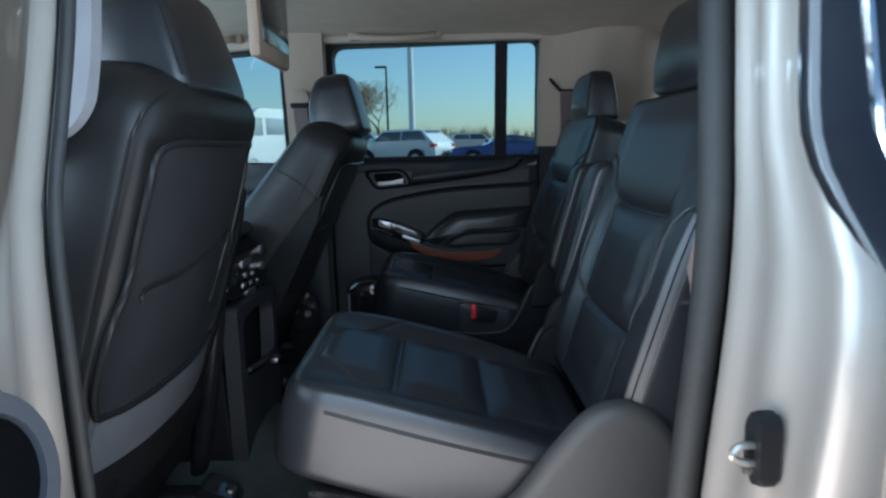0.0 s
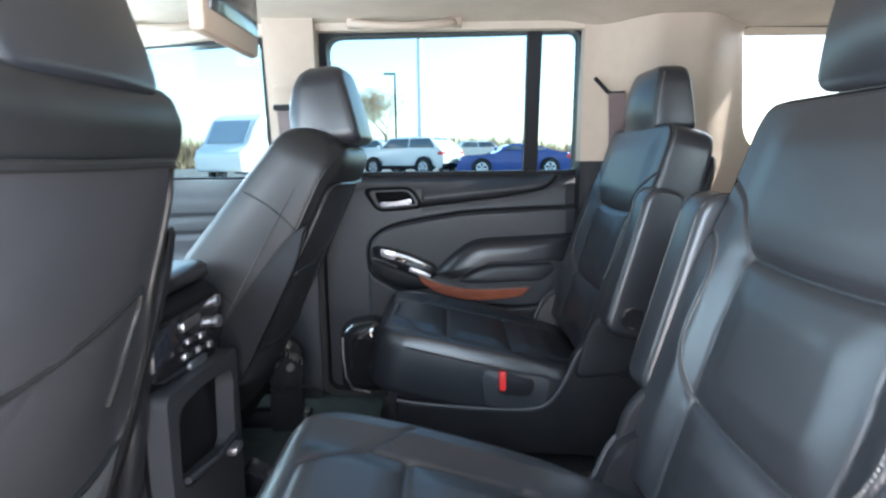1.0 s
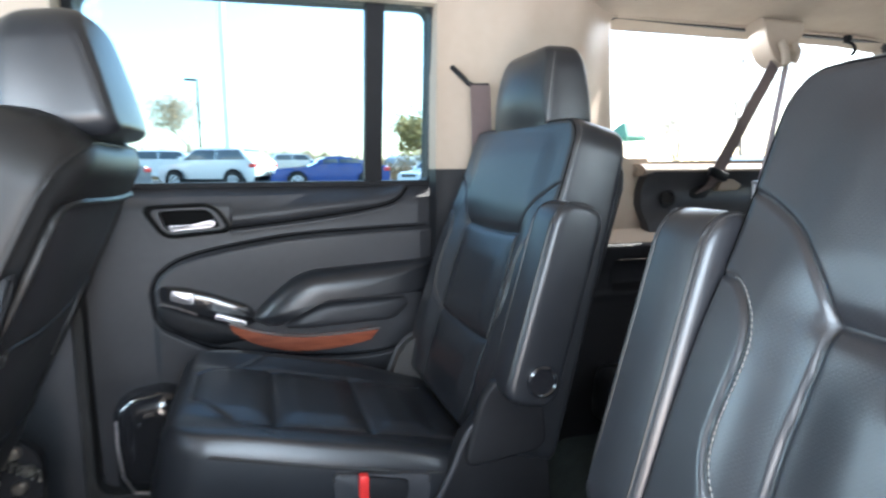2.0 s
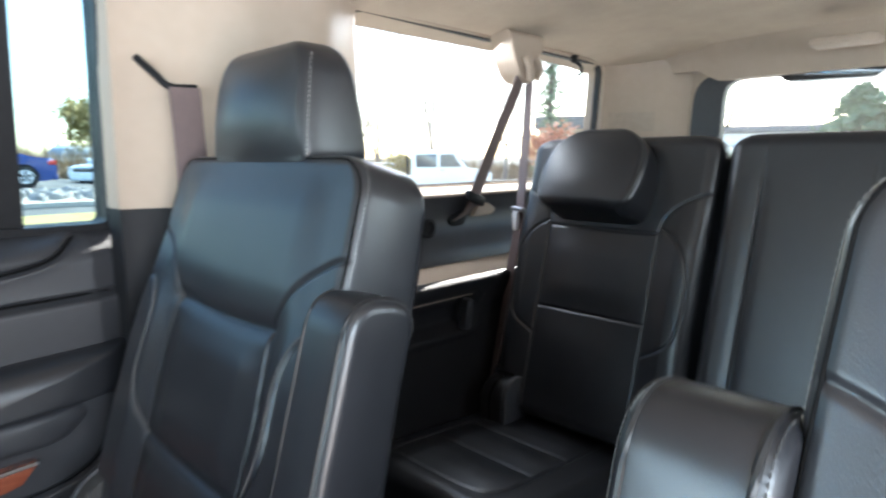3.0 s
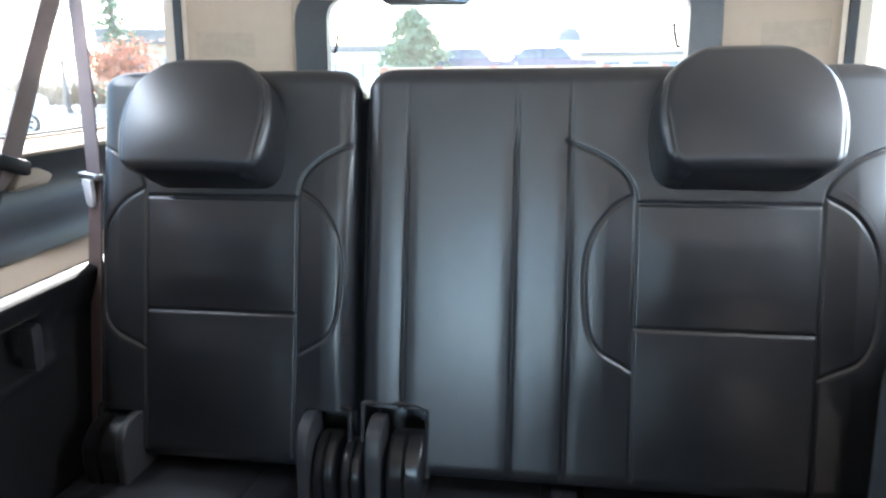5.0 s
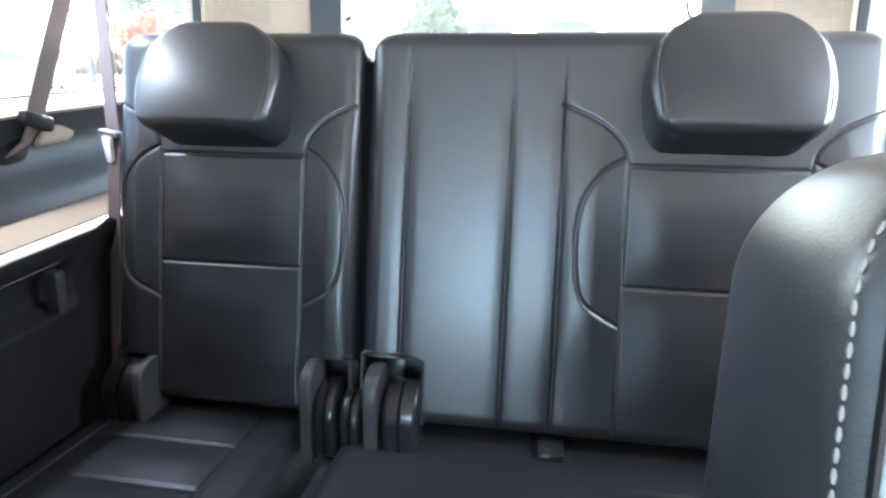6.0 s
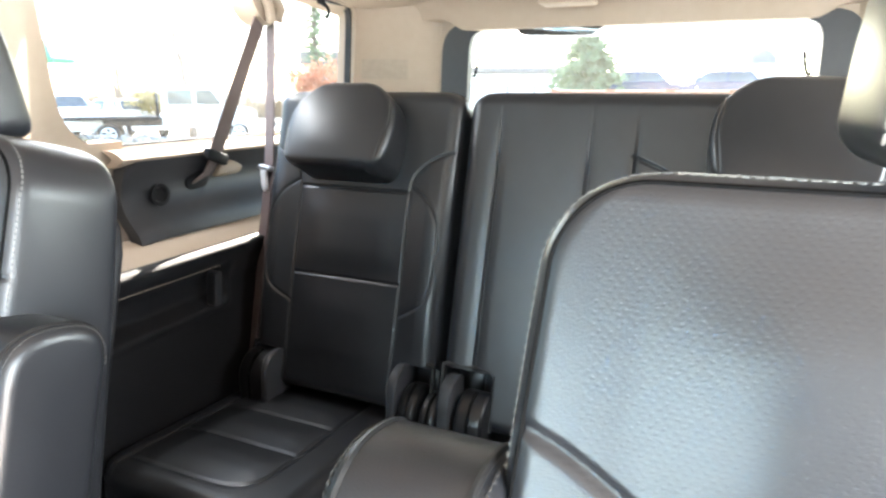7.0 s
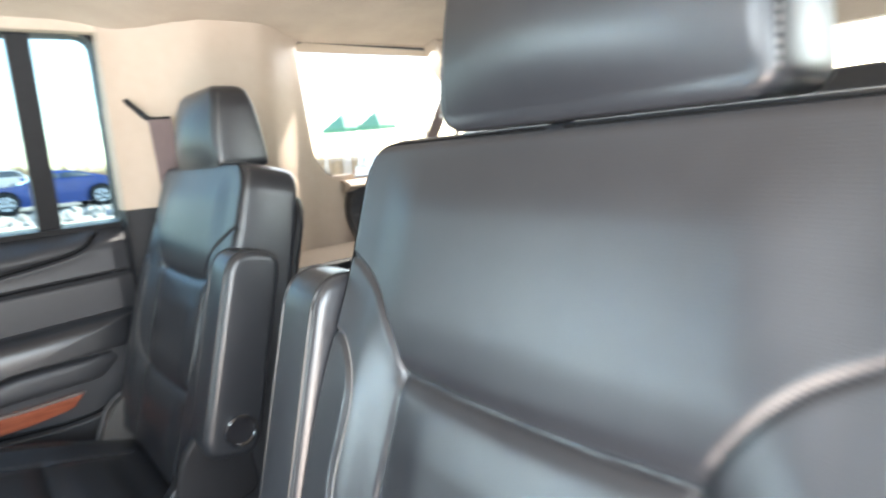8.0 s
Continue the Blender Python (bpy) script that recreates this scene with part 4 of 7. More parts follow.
    for s in (-1, 1):
        line = [(-0.0465, 0.05)] + [(p[0] * 0.965, 0.155 + (p[1] - 0.155) * 0.988) for p in arm_out[18:36][::-1]]
        part("armrest_stitching", stitches([(p[0], s * 0.0335, p[1]) for p in line], 0.0042, (0.003, 0.0007)), THREAD_DARK, arm)
        part("armrest_piping", tube([(p[0] * 0.985, s * 0.0285, 0.15 + (p[1] - 0.15) * 0.995) for p in [(-0.048, 0.03)] + arm_out[18:36][::-1]], 0.0022, 6), LEATHER_PLAIN, arm)
    part("pivot_cap", lathe([(0.024, 0), (0.024, 0.004), (0.021, 0.006), (0.019, 0.003), (0.0, 0.003)], pose(0.0, inner * 0.0385, 0.045, -90 * inner)), GLOSS_BLACK, arm, "round black pivot cover")
    # buckle on the aisle side
    pad = part("buckle_pad", prism(rounded([(0.082, 0.922 - FLOOR), (0.075, 1.008 - FLOOR), (0.225, 0.985 - FLOOR), (0.213, 0.92 - FLOOR)], 0.015), "y", min(inner * 0.198, inner * 0.234), max(inner * 0.198, inner * 0.234), 0.006), GREY_PLASTIC, seat, "grey buckle housing")
    part("buckle", prism(rounded([(0.11, 0.952 - FLOOR), (0.12, 1.0 - FLOOR), (0.19, 0.982 - FLOOR), (0.18, 0.945 - FLOOR)], 0.012), "y", min(inner * 0.214, inner * 0.240), max(inner * 0.214, inner * 0.240), 0.004), BLACK_PLASTIC, pad)
    part("release_button", box(0.112, 0.126, min(inner * 0.232, inner * 0.246), max(inner * 0.232, inner * 0.246), 0.962 - FLOOR, 1.004 - FLOOR, 0.003), RED, pad, "red release button")
    return seat


SEAT2 = 0.46
second_row_seat("captains_chair", "black leather captain's chair with folded armrest beside the closed door", YC + SEAT2, -1)
second_row_seat("captains_chair", "black leather captain's chair with folded armrest beside the open doorway", YC - 0.407, 1, -0.042, 0.045, 0.002, -0.018, 0.006, 0.268, 0.012, 16.0, 0.014, 0.129, -0.012)


from mathutils.bvhtree import BVHTree


def front_seat(name, label, yc, x_top, lean, inner, rise=0.0):
    h = 0.695
    seat = thing(name, label, "car seat", pose(0, yc, FLOOR), "front seats")
    zb = 0.93
    xb = x_top - math.tan(radians(lean)) * (1.53 - zb)

    side = [(0.18, 0.21), (0.214, 0.235), (0.220, 0.30), (0.214, 0.36), (0.197, 0.42), (0.194, 0.50), (0.188, 0.565), (0.168, 0.598), (0.12, 0.607)]
    outline = [(0.0, 0.21)] + [(-y, z) for y, z in side] + [(0.0, 0.608)] + side[::-1] + [(0.0, 0.21)]

    def rear(Y, Z):
        e = np.abs(Y)
        line = [[tuple(p) for p in smooth_line(outline, 5)]]
        pocket = [[(-0.15, 0.395), (-0.05, 0.40), (0.1, 0.425), (0.17, 0.437)]]
        inside = np.clip((0.612 - Z) / 0.02, 0, 1) * np.clip((0.205 - e) / 0.02, 0, 1) * np.clip((Z - 0.20) / 0.02, 0, 1)
        return 0.012 - 0.025 * (e / 0.2) ** 2.4 * (1 - 0.35 * Z / h) - 0.010 * inside + groove(Y, Z, line, 0.006, -0.007) + groove(Y, Z, pocket, 0.004, 0.004)
    m = pose(xb - 0.125, 0, zb - FLOOR, 0, lean + 6.5, 0)
    body = slab(lambda z: 0.232 - 0.015 * (z / h) ** 3, h * 0.985, lambda z: 0.28 - 0.16 * z / h, 0.05, (0.085, 0.04), lambda Y, Z: 0.02 * np.clip((np.abs(Y) - 0.13) / 0.07, 0, 1), rear, 120, 150, back_edge=0.045)
    tree = BVHTree.FromPolygons([v.co.copy() for v in body.vertices], [tuple(f.vertices) for f in body.polygons])
    back = part("backrest", body, LEATHER_PLAIN, seat, "black leather backrest with a moulded rear panel and pocket", m)
    for s in (-1, 1):
        run = [(s * 0.25, 0.1 + 0.48 * k / 50) for k in range(51)] + [(s * (0.14 + 0.10 * math.cos(0.1 * k)), 0.58 + 0.10 * math.sin(0.1 * k)) for k in range(1, 15)] + [(s * (0.14 - 0.02 * k), 0.69) for k in range(8)]
        pts = [tree.find_nearest(Vector((0.5 * (0.28 - 0.16 * z / h) - 0.012, y, z)))[0] for y, z in run]
        part("piping", tube(pts, 0.0028, 6), LEATHER_PLAIN, back, "seam along the back edge")
    bead = smooth_line(outline, 6)

    def skin(p):
        return (0.28 - 0.16 * p[1] / h) / 2 + float(rear(np.array([[p[0]]]), np.array([[p[1]]]))[0, 0])
    bm = bmesh.new()
    cz = sum(p[1] for p in bead) / len(bead)
    rings = [[bm.verts.new((skin((p[0] * s, cz + (p[1] - cz) * s)) + 0.005, p[0] * s, cz + (p[1] - cz) * s)) for p in bead] for s in (0.985, 0.9, 0.8, 0.65, 0.5, 0.35, 0.2, 0.08)]
    rings.insert(0, [bm.verts.new((v.co.x - 0.022, v.co.y, v.co.z)) for v in rings[0]])
    for q, w in zip(rings, rings[1:]):
        for i in range(len(bead)):
            bm.faces.new((q[i], q[(i + 1) % len(bead)], w[(i + 1) % len(bead)], w[i]))
    bm.faces.new(rings[-1])
    part("rear_panel", bm, GREY_PLASTIC, back, "dull black moulded rear panel")
    def side_y(z):
        return 0.232 - 0.015 * (z / h) ** 3 + 0.0006
    for z0, z1 in ((0.50, 0.485), (0.30, 0.27)):
        part("side_seam", tube([(-0.075 + 0.135 * k / 12, inner * side_y(z0), z0 + (z1 - z0) * k / 12 + 0.008 * math.sin(math.pi * k / 12)) for k in range(13)], 0.0011, 6), DEEP_BLACK, back, "dark cross seam")
    part("side_piping", tube([(0.028 - 0.02 * k / 20, inner * side_y(0.10 + 0.46 * k / 20), 0.10 + 0.46 * k / 20) for k in range(21)], 0.0016, 6), LEATHER_PLAIN, back, "corded seam along the side")
    shell = rounded([(0.03, 0.07), (0.12, 0.03), (0.112, 0.20), (0.088, 0.44), (0.07, 0.52), (0.045, 0.46), (0.028, 0.30)], [0.03, 0.02, 0.03, 0.03, 0.02, 0.03, 0.05])
    part("side_shell", prism(shell, "y", min(inner * 0.222, inner * 0.238), max(inner * 0.222, inner * 0.238), 0.006), BLACK_PLASTIC, back, "black plastic side shell")
    part("panel_bead", tube([(skin(p) + 0.003, p[0], p[1]) for p in bead], 0.0058, 8), LEATHER_PLAIN, back, "moulded rim of the rear panel")
    lip = smooth_line([(-0.152, 0.372), (-0.15, 0.392), (-0.05, 0.40), (0.1, 0.425), (0.165, 0.437), (0.155, 0.37), (0.13, 0.30)], 8)
    part("pocket_lip", tube([(skin(p) + 0.006, p[0], p[1]) for p in lip], 0.0045, 8), LEATHER_PLAIN, back, "elastic lip of the seat pocket")
    hm = pose(x_top - 0.056, 0, 1.511 + rise - FLOOR, 0, -7, 0)
    hh = 0.178

    def head_half(z):
        return 0.128 * (1 - 0.13 * (z / hh) ** 2)

    def head_deep(z):
        return 0.135 * (1 - 0.42 * (z / hh) ** 1.5)
    hr = part("headrest", slab(head_half, hh, head_deep, 0.018, (0.05, 0.035), lambda Y, Z: 0.018 * np.sin(np.pi * Z / hh), lambda Y, Z: 0.010 * (1 - (Y / 0.13) ** 2), 70, 60, back_edge=0.024), LEATHER, seat, "padded black leather headrest", hm)
    for s in (-1, 1):
        edge = [(head_deep(z) / 2 - 0.0065, s * (head_half(z) - 0.0055), z) for z in (0.03 + 0.105 * k / 20 for k in range(21))]
        part("piping", tube(edge, 0.0026, 6), LEATHER_PLAIN, hr, "corded seam beside the rear face")
        part("headrest_stitching", stitches([(p[0] - 0.007, p[1] + s * 0.003, p[2]) for p in edge], 0.005, (0.0035, 0.0007)), THREAD_DARK, hr)
    for s in (-0.06, 0.06):
        part("post", tube([(x_top - 0.075, s, 1.48 - FLOOR), (x_top - 0.062, s, 1.55 - FLOOR)], 0.0065), SATIN, seat, "steel headrest post")
    lay = Matrix(((-0, 0, -1, 0), (0, 1, 0, 0), (-1, 0, 0, 0), (0, 0, 0, 1)))
    part("cushion", slab(0.235, 0.52, 0.16, 0.04, (0.09, 0.03), lambda Y, Z: 0.02 * np.clip((np.abs(Y) - 0.13) / 0.07, 0, 1), None, 40, 50), LEATHER, seat, "", Matrix.Translation((xb + 0.02, 0, 0.97 - FLOOR)) @ Euler((0, radians(8), 0)).to_matrix().to_4x4() @ lay)
    def band(i, j):
        y = -0.208 + 0.416 * i
        z = 0.125 + (0.078 + 0.03 * abs(y / 0.2) ** 5) * j
        return skin((y, z)) + 0.004, y, z
    part("rear_shield", sheet(24, 4, band, (-0.012, 0, 0)), MID_GREY if inner > 0 else GREY_PLASTIC, back, "grey plastic band below the rear panel")
    part("lower_shield", prism(rounded([(xb - 0.10, 0.80 - FLOOR), (xb - 0.02, 0.80 - FLOOR), (xb + 0.035, 0.96 - FLOOR), (xb + 0.015, 1.0 - FLOOR), (xb - 0.06, 0.95 - FLOOR)], 0.02), "y", -0.2, 0.2, 0.01), BLACK_PLASTIC, seat, "black plastic shield below the backrest")
    part("seat_base", box(xb - 0.42, xb - 0.05, -0.2, 0.2, 0.05, 0.16, 0.02), BLACK_PLASTIC, seat)
    for s in (-0.17, 0.17):
        part("rail", box(xb - 0.5, xb + 0.08, s - 0.022, s + 0.022, 0.004, 0.05, 0.005), BLACK_PLASTIC, seat)
        part("rail_cap", prism(rounded([(xb + 0.02, 0.01), (xb + 0.1, 0.01), (xb + 0.1, 0.04), (xb + 0.03, 0.075)], 0.01), "y", s - 0.03, s + 0.03, 0.006), GLOSS_BLACK, seat)
        part("bolt", lathe([(0.012, 0), (0.012, 0.008), (0.0, 0.01)], pose(xb + 0.085, s, 0.045), 10), STEEL, seat)
    return seat


front_seat("front_seat", "black leather driver's seat with a storage pocket in its back", YC - 0.437, -0.322, 17, 1)
front_seat("front_seat", "black leather front passenger seat, tilted back", YC + 0.437, -0.195, 26, -1, -0.03)


# third row: one narrow and one wide backrest
def third_front(centres, extra, height_panel=(0.235, 0.408)):
    lines = []
    for c in centres:
        a, b = height_panel
        lines += [[(c - 0.12, b), (c + 0.12, b)], [(c - 0.12, a), (c + 0.12, a)]]
        for s in (-1, 1):
            lines.append([(c + s * 0.118, 0.02), (c + s * 0.12, 0.2), (c + s * 0.12, b)])
            lines.append([tuple(p) for p in smooth_line([(c + s * 0.122, b + 0.012), (c + s * 0.155, b - 0.01), (c + s * 0.182, b - 0.055), (c + s * 0.188, 0.29), (c + s * 0.175, 0.215), (c + s * 0.12, 0.175)], 6)])
            lines.append([tuple(p) for p in smooth_line([(c + s * 0.12, b), (c + s * 0.128, b + 0.03), (c + s * 0.16, b + 0.06), (c + s * 0.215, b + 0.085)], 6)])
    def f(Y, Z):
        fade = np.clip((0.575 - Z) / 0.10, 0.12, 1)
        out = groove(Y, Z, lines, 0.0021, 0.0036) + (groove(Y, Z, extra, 0.0022, 0.006) + groove(Y, Z, extra, 0.012, 0.0022)) * fade if extra else groove(Y, Z, lines, 0.0021, 0.0036)
        for c in centres:
            out = out + bulge(Y, Z, c - 0.12, c + 0.12, height_panel[0], height_panel[1], 0.005, 0.06) + bulge(Y, Z, c - 0.12, c + 0.12, 0.03, height_panel[0], 0.005, 0.07)
            d = np.abs(Y - c)
            out = out + 0.009 * np.clip((d - 0.12) / 0.04, 0, 1) * np.exp(-((d - 0.165) / 0.05) ** 2) * np.exp(-((Z - 0.28) / 0.16) ** 4)
        return out
    return f, lines


NOTCHES = ((1.60, 1.682, 0.092), (1.952, 2.03, 0.075), (1.497, 1.607, 0.102))      # from, to, height
H3, LEAN3 = 0.60, 13.7
X3, Z3 = 1.052 + 0.05, 0.968


def third_seat(name, label, y0, y1, centres, extra, cut, aside=0.0):
    yc = (y0 + y1) / 2
    seat = thing(name, label, "car seat", pose(0, yc, 0.80), "third-row bench")
    f, lines = third_front([c - yc for c in centres], [[(p[0] - yc, p[1]) for p in e] for e in extra])
    m = pose(X3 + 0.012, 0, Z3 - 0.80, 0, LEAN3, 0)
    w = (y1 - y0) / 2 - 0.003
    plain = f
    notches = [(a - yc, b - yc, c) for a, b, c in NOTCHES if a >= y0 - 0.02 and b <= y1 + 0.02]

    def f(Y, Z):
        out = plain(Y, Z)
        for a, b, top in notches:
            k = np.clip(np.minimum(np.minimum(Y - a, b - Y), top - Z) / 0.006, 0, 1)
            out = out - 0.07 * k
        return out
    back = part("backrest", slab(w, H3, lambda z: 0.13 - 0.02 * z / H3, 0.028, (0.035, 0.02), f, None, int(520 * (y1 - y0)) + 40, 300), LEATHER, seat, "black leather backrest with seamed panels", m)
    for a, b, top in notches:
        line = rounded([(a, 0.0), (a, top + 0.004), (b, top + 0.004), (b, 0.0)], [0, 0.025, 0.025, 0])
        part("notch_piping", tube([(-0.0615 + 0.01 * p[1] / H3, max(-w + 0.004, min(w - 0.004, p[0])), p[1] + 0.004) for p in line], 0.004, 6), LEATHER_PLAIN, back, "corded leather edge round the hinge notch")
    for c in centres:
        for s in (-1, 1):
            L = smooth_line([(c - yc + s * 0.122, 0.435), (c - yc + s * 0.157, 0.414), (c - yc + s * 0.187, 0.365), (c - yc + s * 0.194, 0.29), (c - yc + s * 0.181, 0.21), (c - yc + s * 0.122, 0.168)], 8)
            pts = [(-(0.065 - 0.01 * p[1] / H3) - float(f(np.array([[p[0]]]), np.array([[p[1]]]))[0, 0]) - 0.0004, p[0], p[1]) for p in L if abs(p[0]) < w - 0.02]
            if len(pts) > 3:
                part("seat_stitching", stitches(pts, 0.0042, (0.003, 0.00055)), THREAD_DARK, back, "pale stitching round the bolsters")
    for c in centres:
        def hthick(z):
            return 0.112 - 0.03 * (z / 0.175) ** 2
        hr = part("headrest", slab(lambda z: 0.099 + 0.014 * math.sin(math.pi * min(1, z / 0.16)) - 0.006 * (z / 0.175) ** 2, 0.175, hthick, 0.016, (0.065, 0.024), lambda Y, Z: 0.010 * (1 - (Y / 0.11) ** 2) * np.sin(np.pi * Z / 0.175) + groove(Y, Z, [[(-0.092, 0), (-0.103, 0.08), (-0.092, 0.175)], [(0.092, 0), (0.103, 0.08), (0.092, 0.175)]], 0.0016, 0.002), None, 130, 90), LEATHER, seat, "low black leather headrest folded against the back", pose(1.128, c - yc + (0.010 if c > YC else -0.004), (1.405 if c > YC else 1.413) - 0.80, 0, 27, 0))
        for s in (-1, 1):
            part("headrest_stitching", stitches([(-hthick(z) / 2 + 0.0005, s * (0.093 + 0.0135 * math.sin(math.pi * min(1, z / 0.16)) - 0.006 * (z / 0.175) ** 2), z) for z in (0.02 + 0.115 * k / 30 for k in range(31))], 0.0042, (0.003, 0.0007)), THREAD, hr)
    # cushion
    lay = Matrix(((-0, 0, -1, 0), (0, 1, 0, 0), (-1, 0, 0, 0), (0, 0, 0, 1)))
    cl = 0.43
    ll = []
    for c in centres:
        k = c - yc + aside
        ll += [[(k - 0.118, 0.02), (k - 0.112, 0.34)], [(k + 0.118, 0.02), (k + 0.128, 0.43)], [(k - 0.118, 0.165), (k + 0.12, 0.165)], [(k - 0.112, 0.268), (k + 0.125, 0.268)], [tuple(p) for p in smooth_line([(k - 0.112, 0.34), (k - 0.09, 0.372), (k - 0.03, 0.385), (k + 0.125, 0.385)], 5)]]

    def top(Y, Z):
        out = groove(Y, Z, ll, 0.003, 0.0028)
        for c in centres:
            k = c - yc + aside
            out = out + sum(bulge(Y, Z, k - 0.118, k + 0.12, a, b, 0.004, 0.05) for a, b in ((0.0, 0.165), (0.165, 0.268), (0.268, 0.385)))
        return out
    cut0, cut1 = cut
    cw, cc = (cut1 - cut0) / 2, (cut0 + cut1) / 2 - yc

    def top2(Y, Z):
        return top(Y + cc, Z)
    part("cushion", slab(cw, cl, 0.12, 0.03, (0.06, 0.03), top2, None, 140, 120), LEATHER, seat, "black leather bench cushion", Matrix.Translation((1.135, cc, 0.894 - 0.80)) @ Euler((0, radians(5), 0)).to_matrix().to_4x4() @ lay)
    part("seat_base", box(0.80, 1.19, cc - cw + 0.03, cc + cw - 0.03, 0.0, 0.06, 0.01), BLACK_PLASTIC, seat)
    return seat


bench_a = third_seat("bench_seat", "narrow black leather third-row seat with a folded headrest", 1.606, 2.022, [1.817], [], (1.685, 2.05), 0.062)
bench_b = third_seat("bench_seat", "wide black leather third-row seat with vertical seams and a folded headrest", 0.874, 1.601, [1.094],
           [[(1.537, 0.0), (1.534, 0.60)], [(1.380, 0.0), (1.379, 0.60)], [(1.304, 0.0), (1.304, 0.60)]], (0.86, 1.625))


# ---- driver side: open doorway, pillars, open door ----
def side_lean(z):
    return 0.16 * max(0.0, z - 1.40)


def column(profile, z0, z1, shift, nz=24):
    """A plan outline (x, y) carried up from z0 to z1; shift(x, y, z) gives the offset at each height. Closed round."""
    bm = bmesh.new()
    rings = []
    for k in range(nz + 1):
        z = z0 + (z1 - z0) * k / nz
        rings.append([bm.verts.new((x + shift(x, y, z)[0], y + shift(x, y, z)[1], z)) for x, y in profile])
    m = len(profile)
    for a, b in zip(rings, rings[1:]):
        for i in range(m):
            bm.faces.new((a[i], a[(i + 1) % m], b[(i + 1) % m], b[i]))
    bm.faces.new(rings[0][::-1])
    bm.faces.new(rings[-1])
    return bm


def jamb_shift(x, y, z):
    out = 1 - smoothstep(0.46, 0.62, y)
    return -0.02 * smoothstep(1.35, 1.0, z), side_lean(z) * 0.7 + out * (0.03 * smoothstep(1.30, 1.48, z) - 0.03 * smoothstep(1.46, 1.32, z) + 0.02 * smoothstep(1.2, 0.9, z))


jamb = thing("door_frame_1", "champagne metallic rear door jamb with striker and black rubber seal", "door frame", kind="structure")
JAMB = rounded([(0.318, 0.612), (0.300, 0.590), (0.314, 0.56), (0.302, 0.535), (0.316, 0.505), (0.308, 0.468), (0.335, 0.452), (0.50, 0.448), (0.50, 0.612)], [0.006, 0.012, 0.015, 0.015, 0.015, 0.012, 0.012, 0, 0], 5)
part("jamb_panel", column(JAMB, 0.55, 1.82, jamb_shift), PAINT, jamb, "champagne metallic painted jamb")
part("door_seal", tube([(0.305 + jamb_shift(0.31, 0.63, z)[0], 0.635 + jamb_shift(0.31, 0.63, z)[1], z) for z in (0.6 + 1.2 * k / 40 for k in range(41))], 0.017, 10), RUBBER, jamb, "black rubber door seal")
part("inner_seal_lip", tube([(0.318 + jamb_shift(0.31, 0.66, z)[0], 0.668 + jamb_shift(0.31, 0.66, z)[1], z) for z in (0.6 + 1.2 * k / 40 for k in range(41))], 0.013, 10), RUBBER, jamb)
part("pillar_edge", tube([(0.338 + jamb_shift(0.31, 0.66, z)[0], 0.705 + jamb_shift(0.31, 0.66, z)[1], z) for z in (1.47 + 0.34 * k / 10 for k in range(11))], 0.014, 8), LIGHT_GREY, jamb, "pale upper pillar trim edge")
part("pillar_edge", tube([(0.338 + jamb_shift(0.31, 0.66, z)[0], 0.702 + jamb_shift(0.31, 0.66, z)[1], z) for z in (0.72 + 0.745 * k / 10 for k in range(11))], 0.014, 8), BLACK_PLASTIC, jamb)
striker = part("striker_plate", prism(rounded([(0.484, 1.156), (0.509, 1.159), (0.512, 1.206), (0.498, 1.224), (0.485, 1.215)], 0.010), "x", 0.283, 0.30, 0.004), BLACK_PLASTIC, jamb, "black striker plate")
part("striker_loop", tube(smooth_line([(0.285, 0.495, 1.176), (0.272, 0.495, 1.177), (0.266, 0.496, 1.183), (0.272, 0.497, 1.190), (0.285, 0.497, 1.191)], 6), 0.0036, 8), STEEL, striker, "zinc striker loop")
part("striker_screw", lathe([(0.006, 0), (0.006, 0.004), (0.0, 0.005)], pose(0.283, 0.502, 1.168, 0, -90, 0), 10), STEEL, striker)

# outer flank behind the doorway
flank = thing("wall_outside", "champagne metallic rear flank with a dark quarter window", "car body", kind="structure")
part("flank_panel", sheet(16, 14, lambda i, j: (0.335 + 1.7 * i, 0.446 + jamb_shift(0, 0.45, 0.5 + 0.90 * j)[1] + 0.002, 0.5 + 0.90 * j), (0, 0.02, 0)), PAINT, flank)
COVER = rounded([(0.304, 0.470), (0.306, 0.456), (0.334, 0.443), (0.42, 0.440), (0.42, 0.452), (0.336, 0.456)], [0.002, 0.008, 0.01, 0, 0, 0.004], 4)
part("pillar_cover", column(COVER, 1.22, 1.82, lambda x, y, z: (jamb_shift(x, y, z)[0] + 0.06 * smoothstep(1.44, 1.22, z), jamb_shift(x, y, z)[1])), GLOSS_BLACK, flank, "gloss black pillar cover")
part("window_trim", tube([(0.336 + 0.10 * (1.56 - z), 0.4415 + jamb_shift(0, 0.45, z)[1], z) for z in (1.41 + 0.4 * k / 12 for k in range(13))], 0.004, 6), CHROME, flank, "thin bright window moulding")
part("window_pane", sheet(8, 8, lambda i, j: (0.405 + 1.5 * i, 0.452 + jamb_shift(0, 0.45, 1.405 + 0.4 * j)[1], 1.405 + 0.4 * j), (0, 0.004, 0)), TINTED_GLASS, flank).visible_shadow = False
part("belt_moulding", box(0.36, 2.0, 0.432, 0.452, 1.396, 1.408, 0.003), GLOSS_BLACK, flank)


def b_shift(x, y, z):
    return -0.028 * smoothstep(1.5, 1.15, z) * smoothstep(0.62, 0.45, y) + 0.024 * smoothstep(1.32, 1.62, z), side_lean(z)


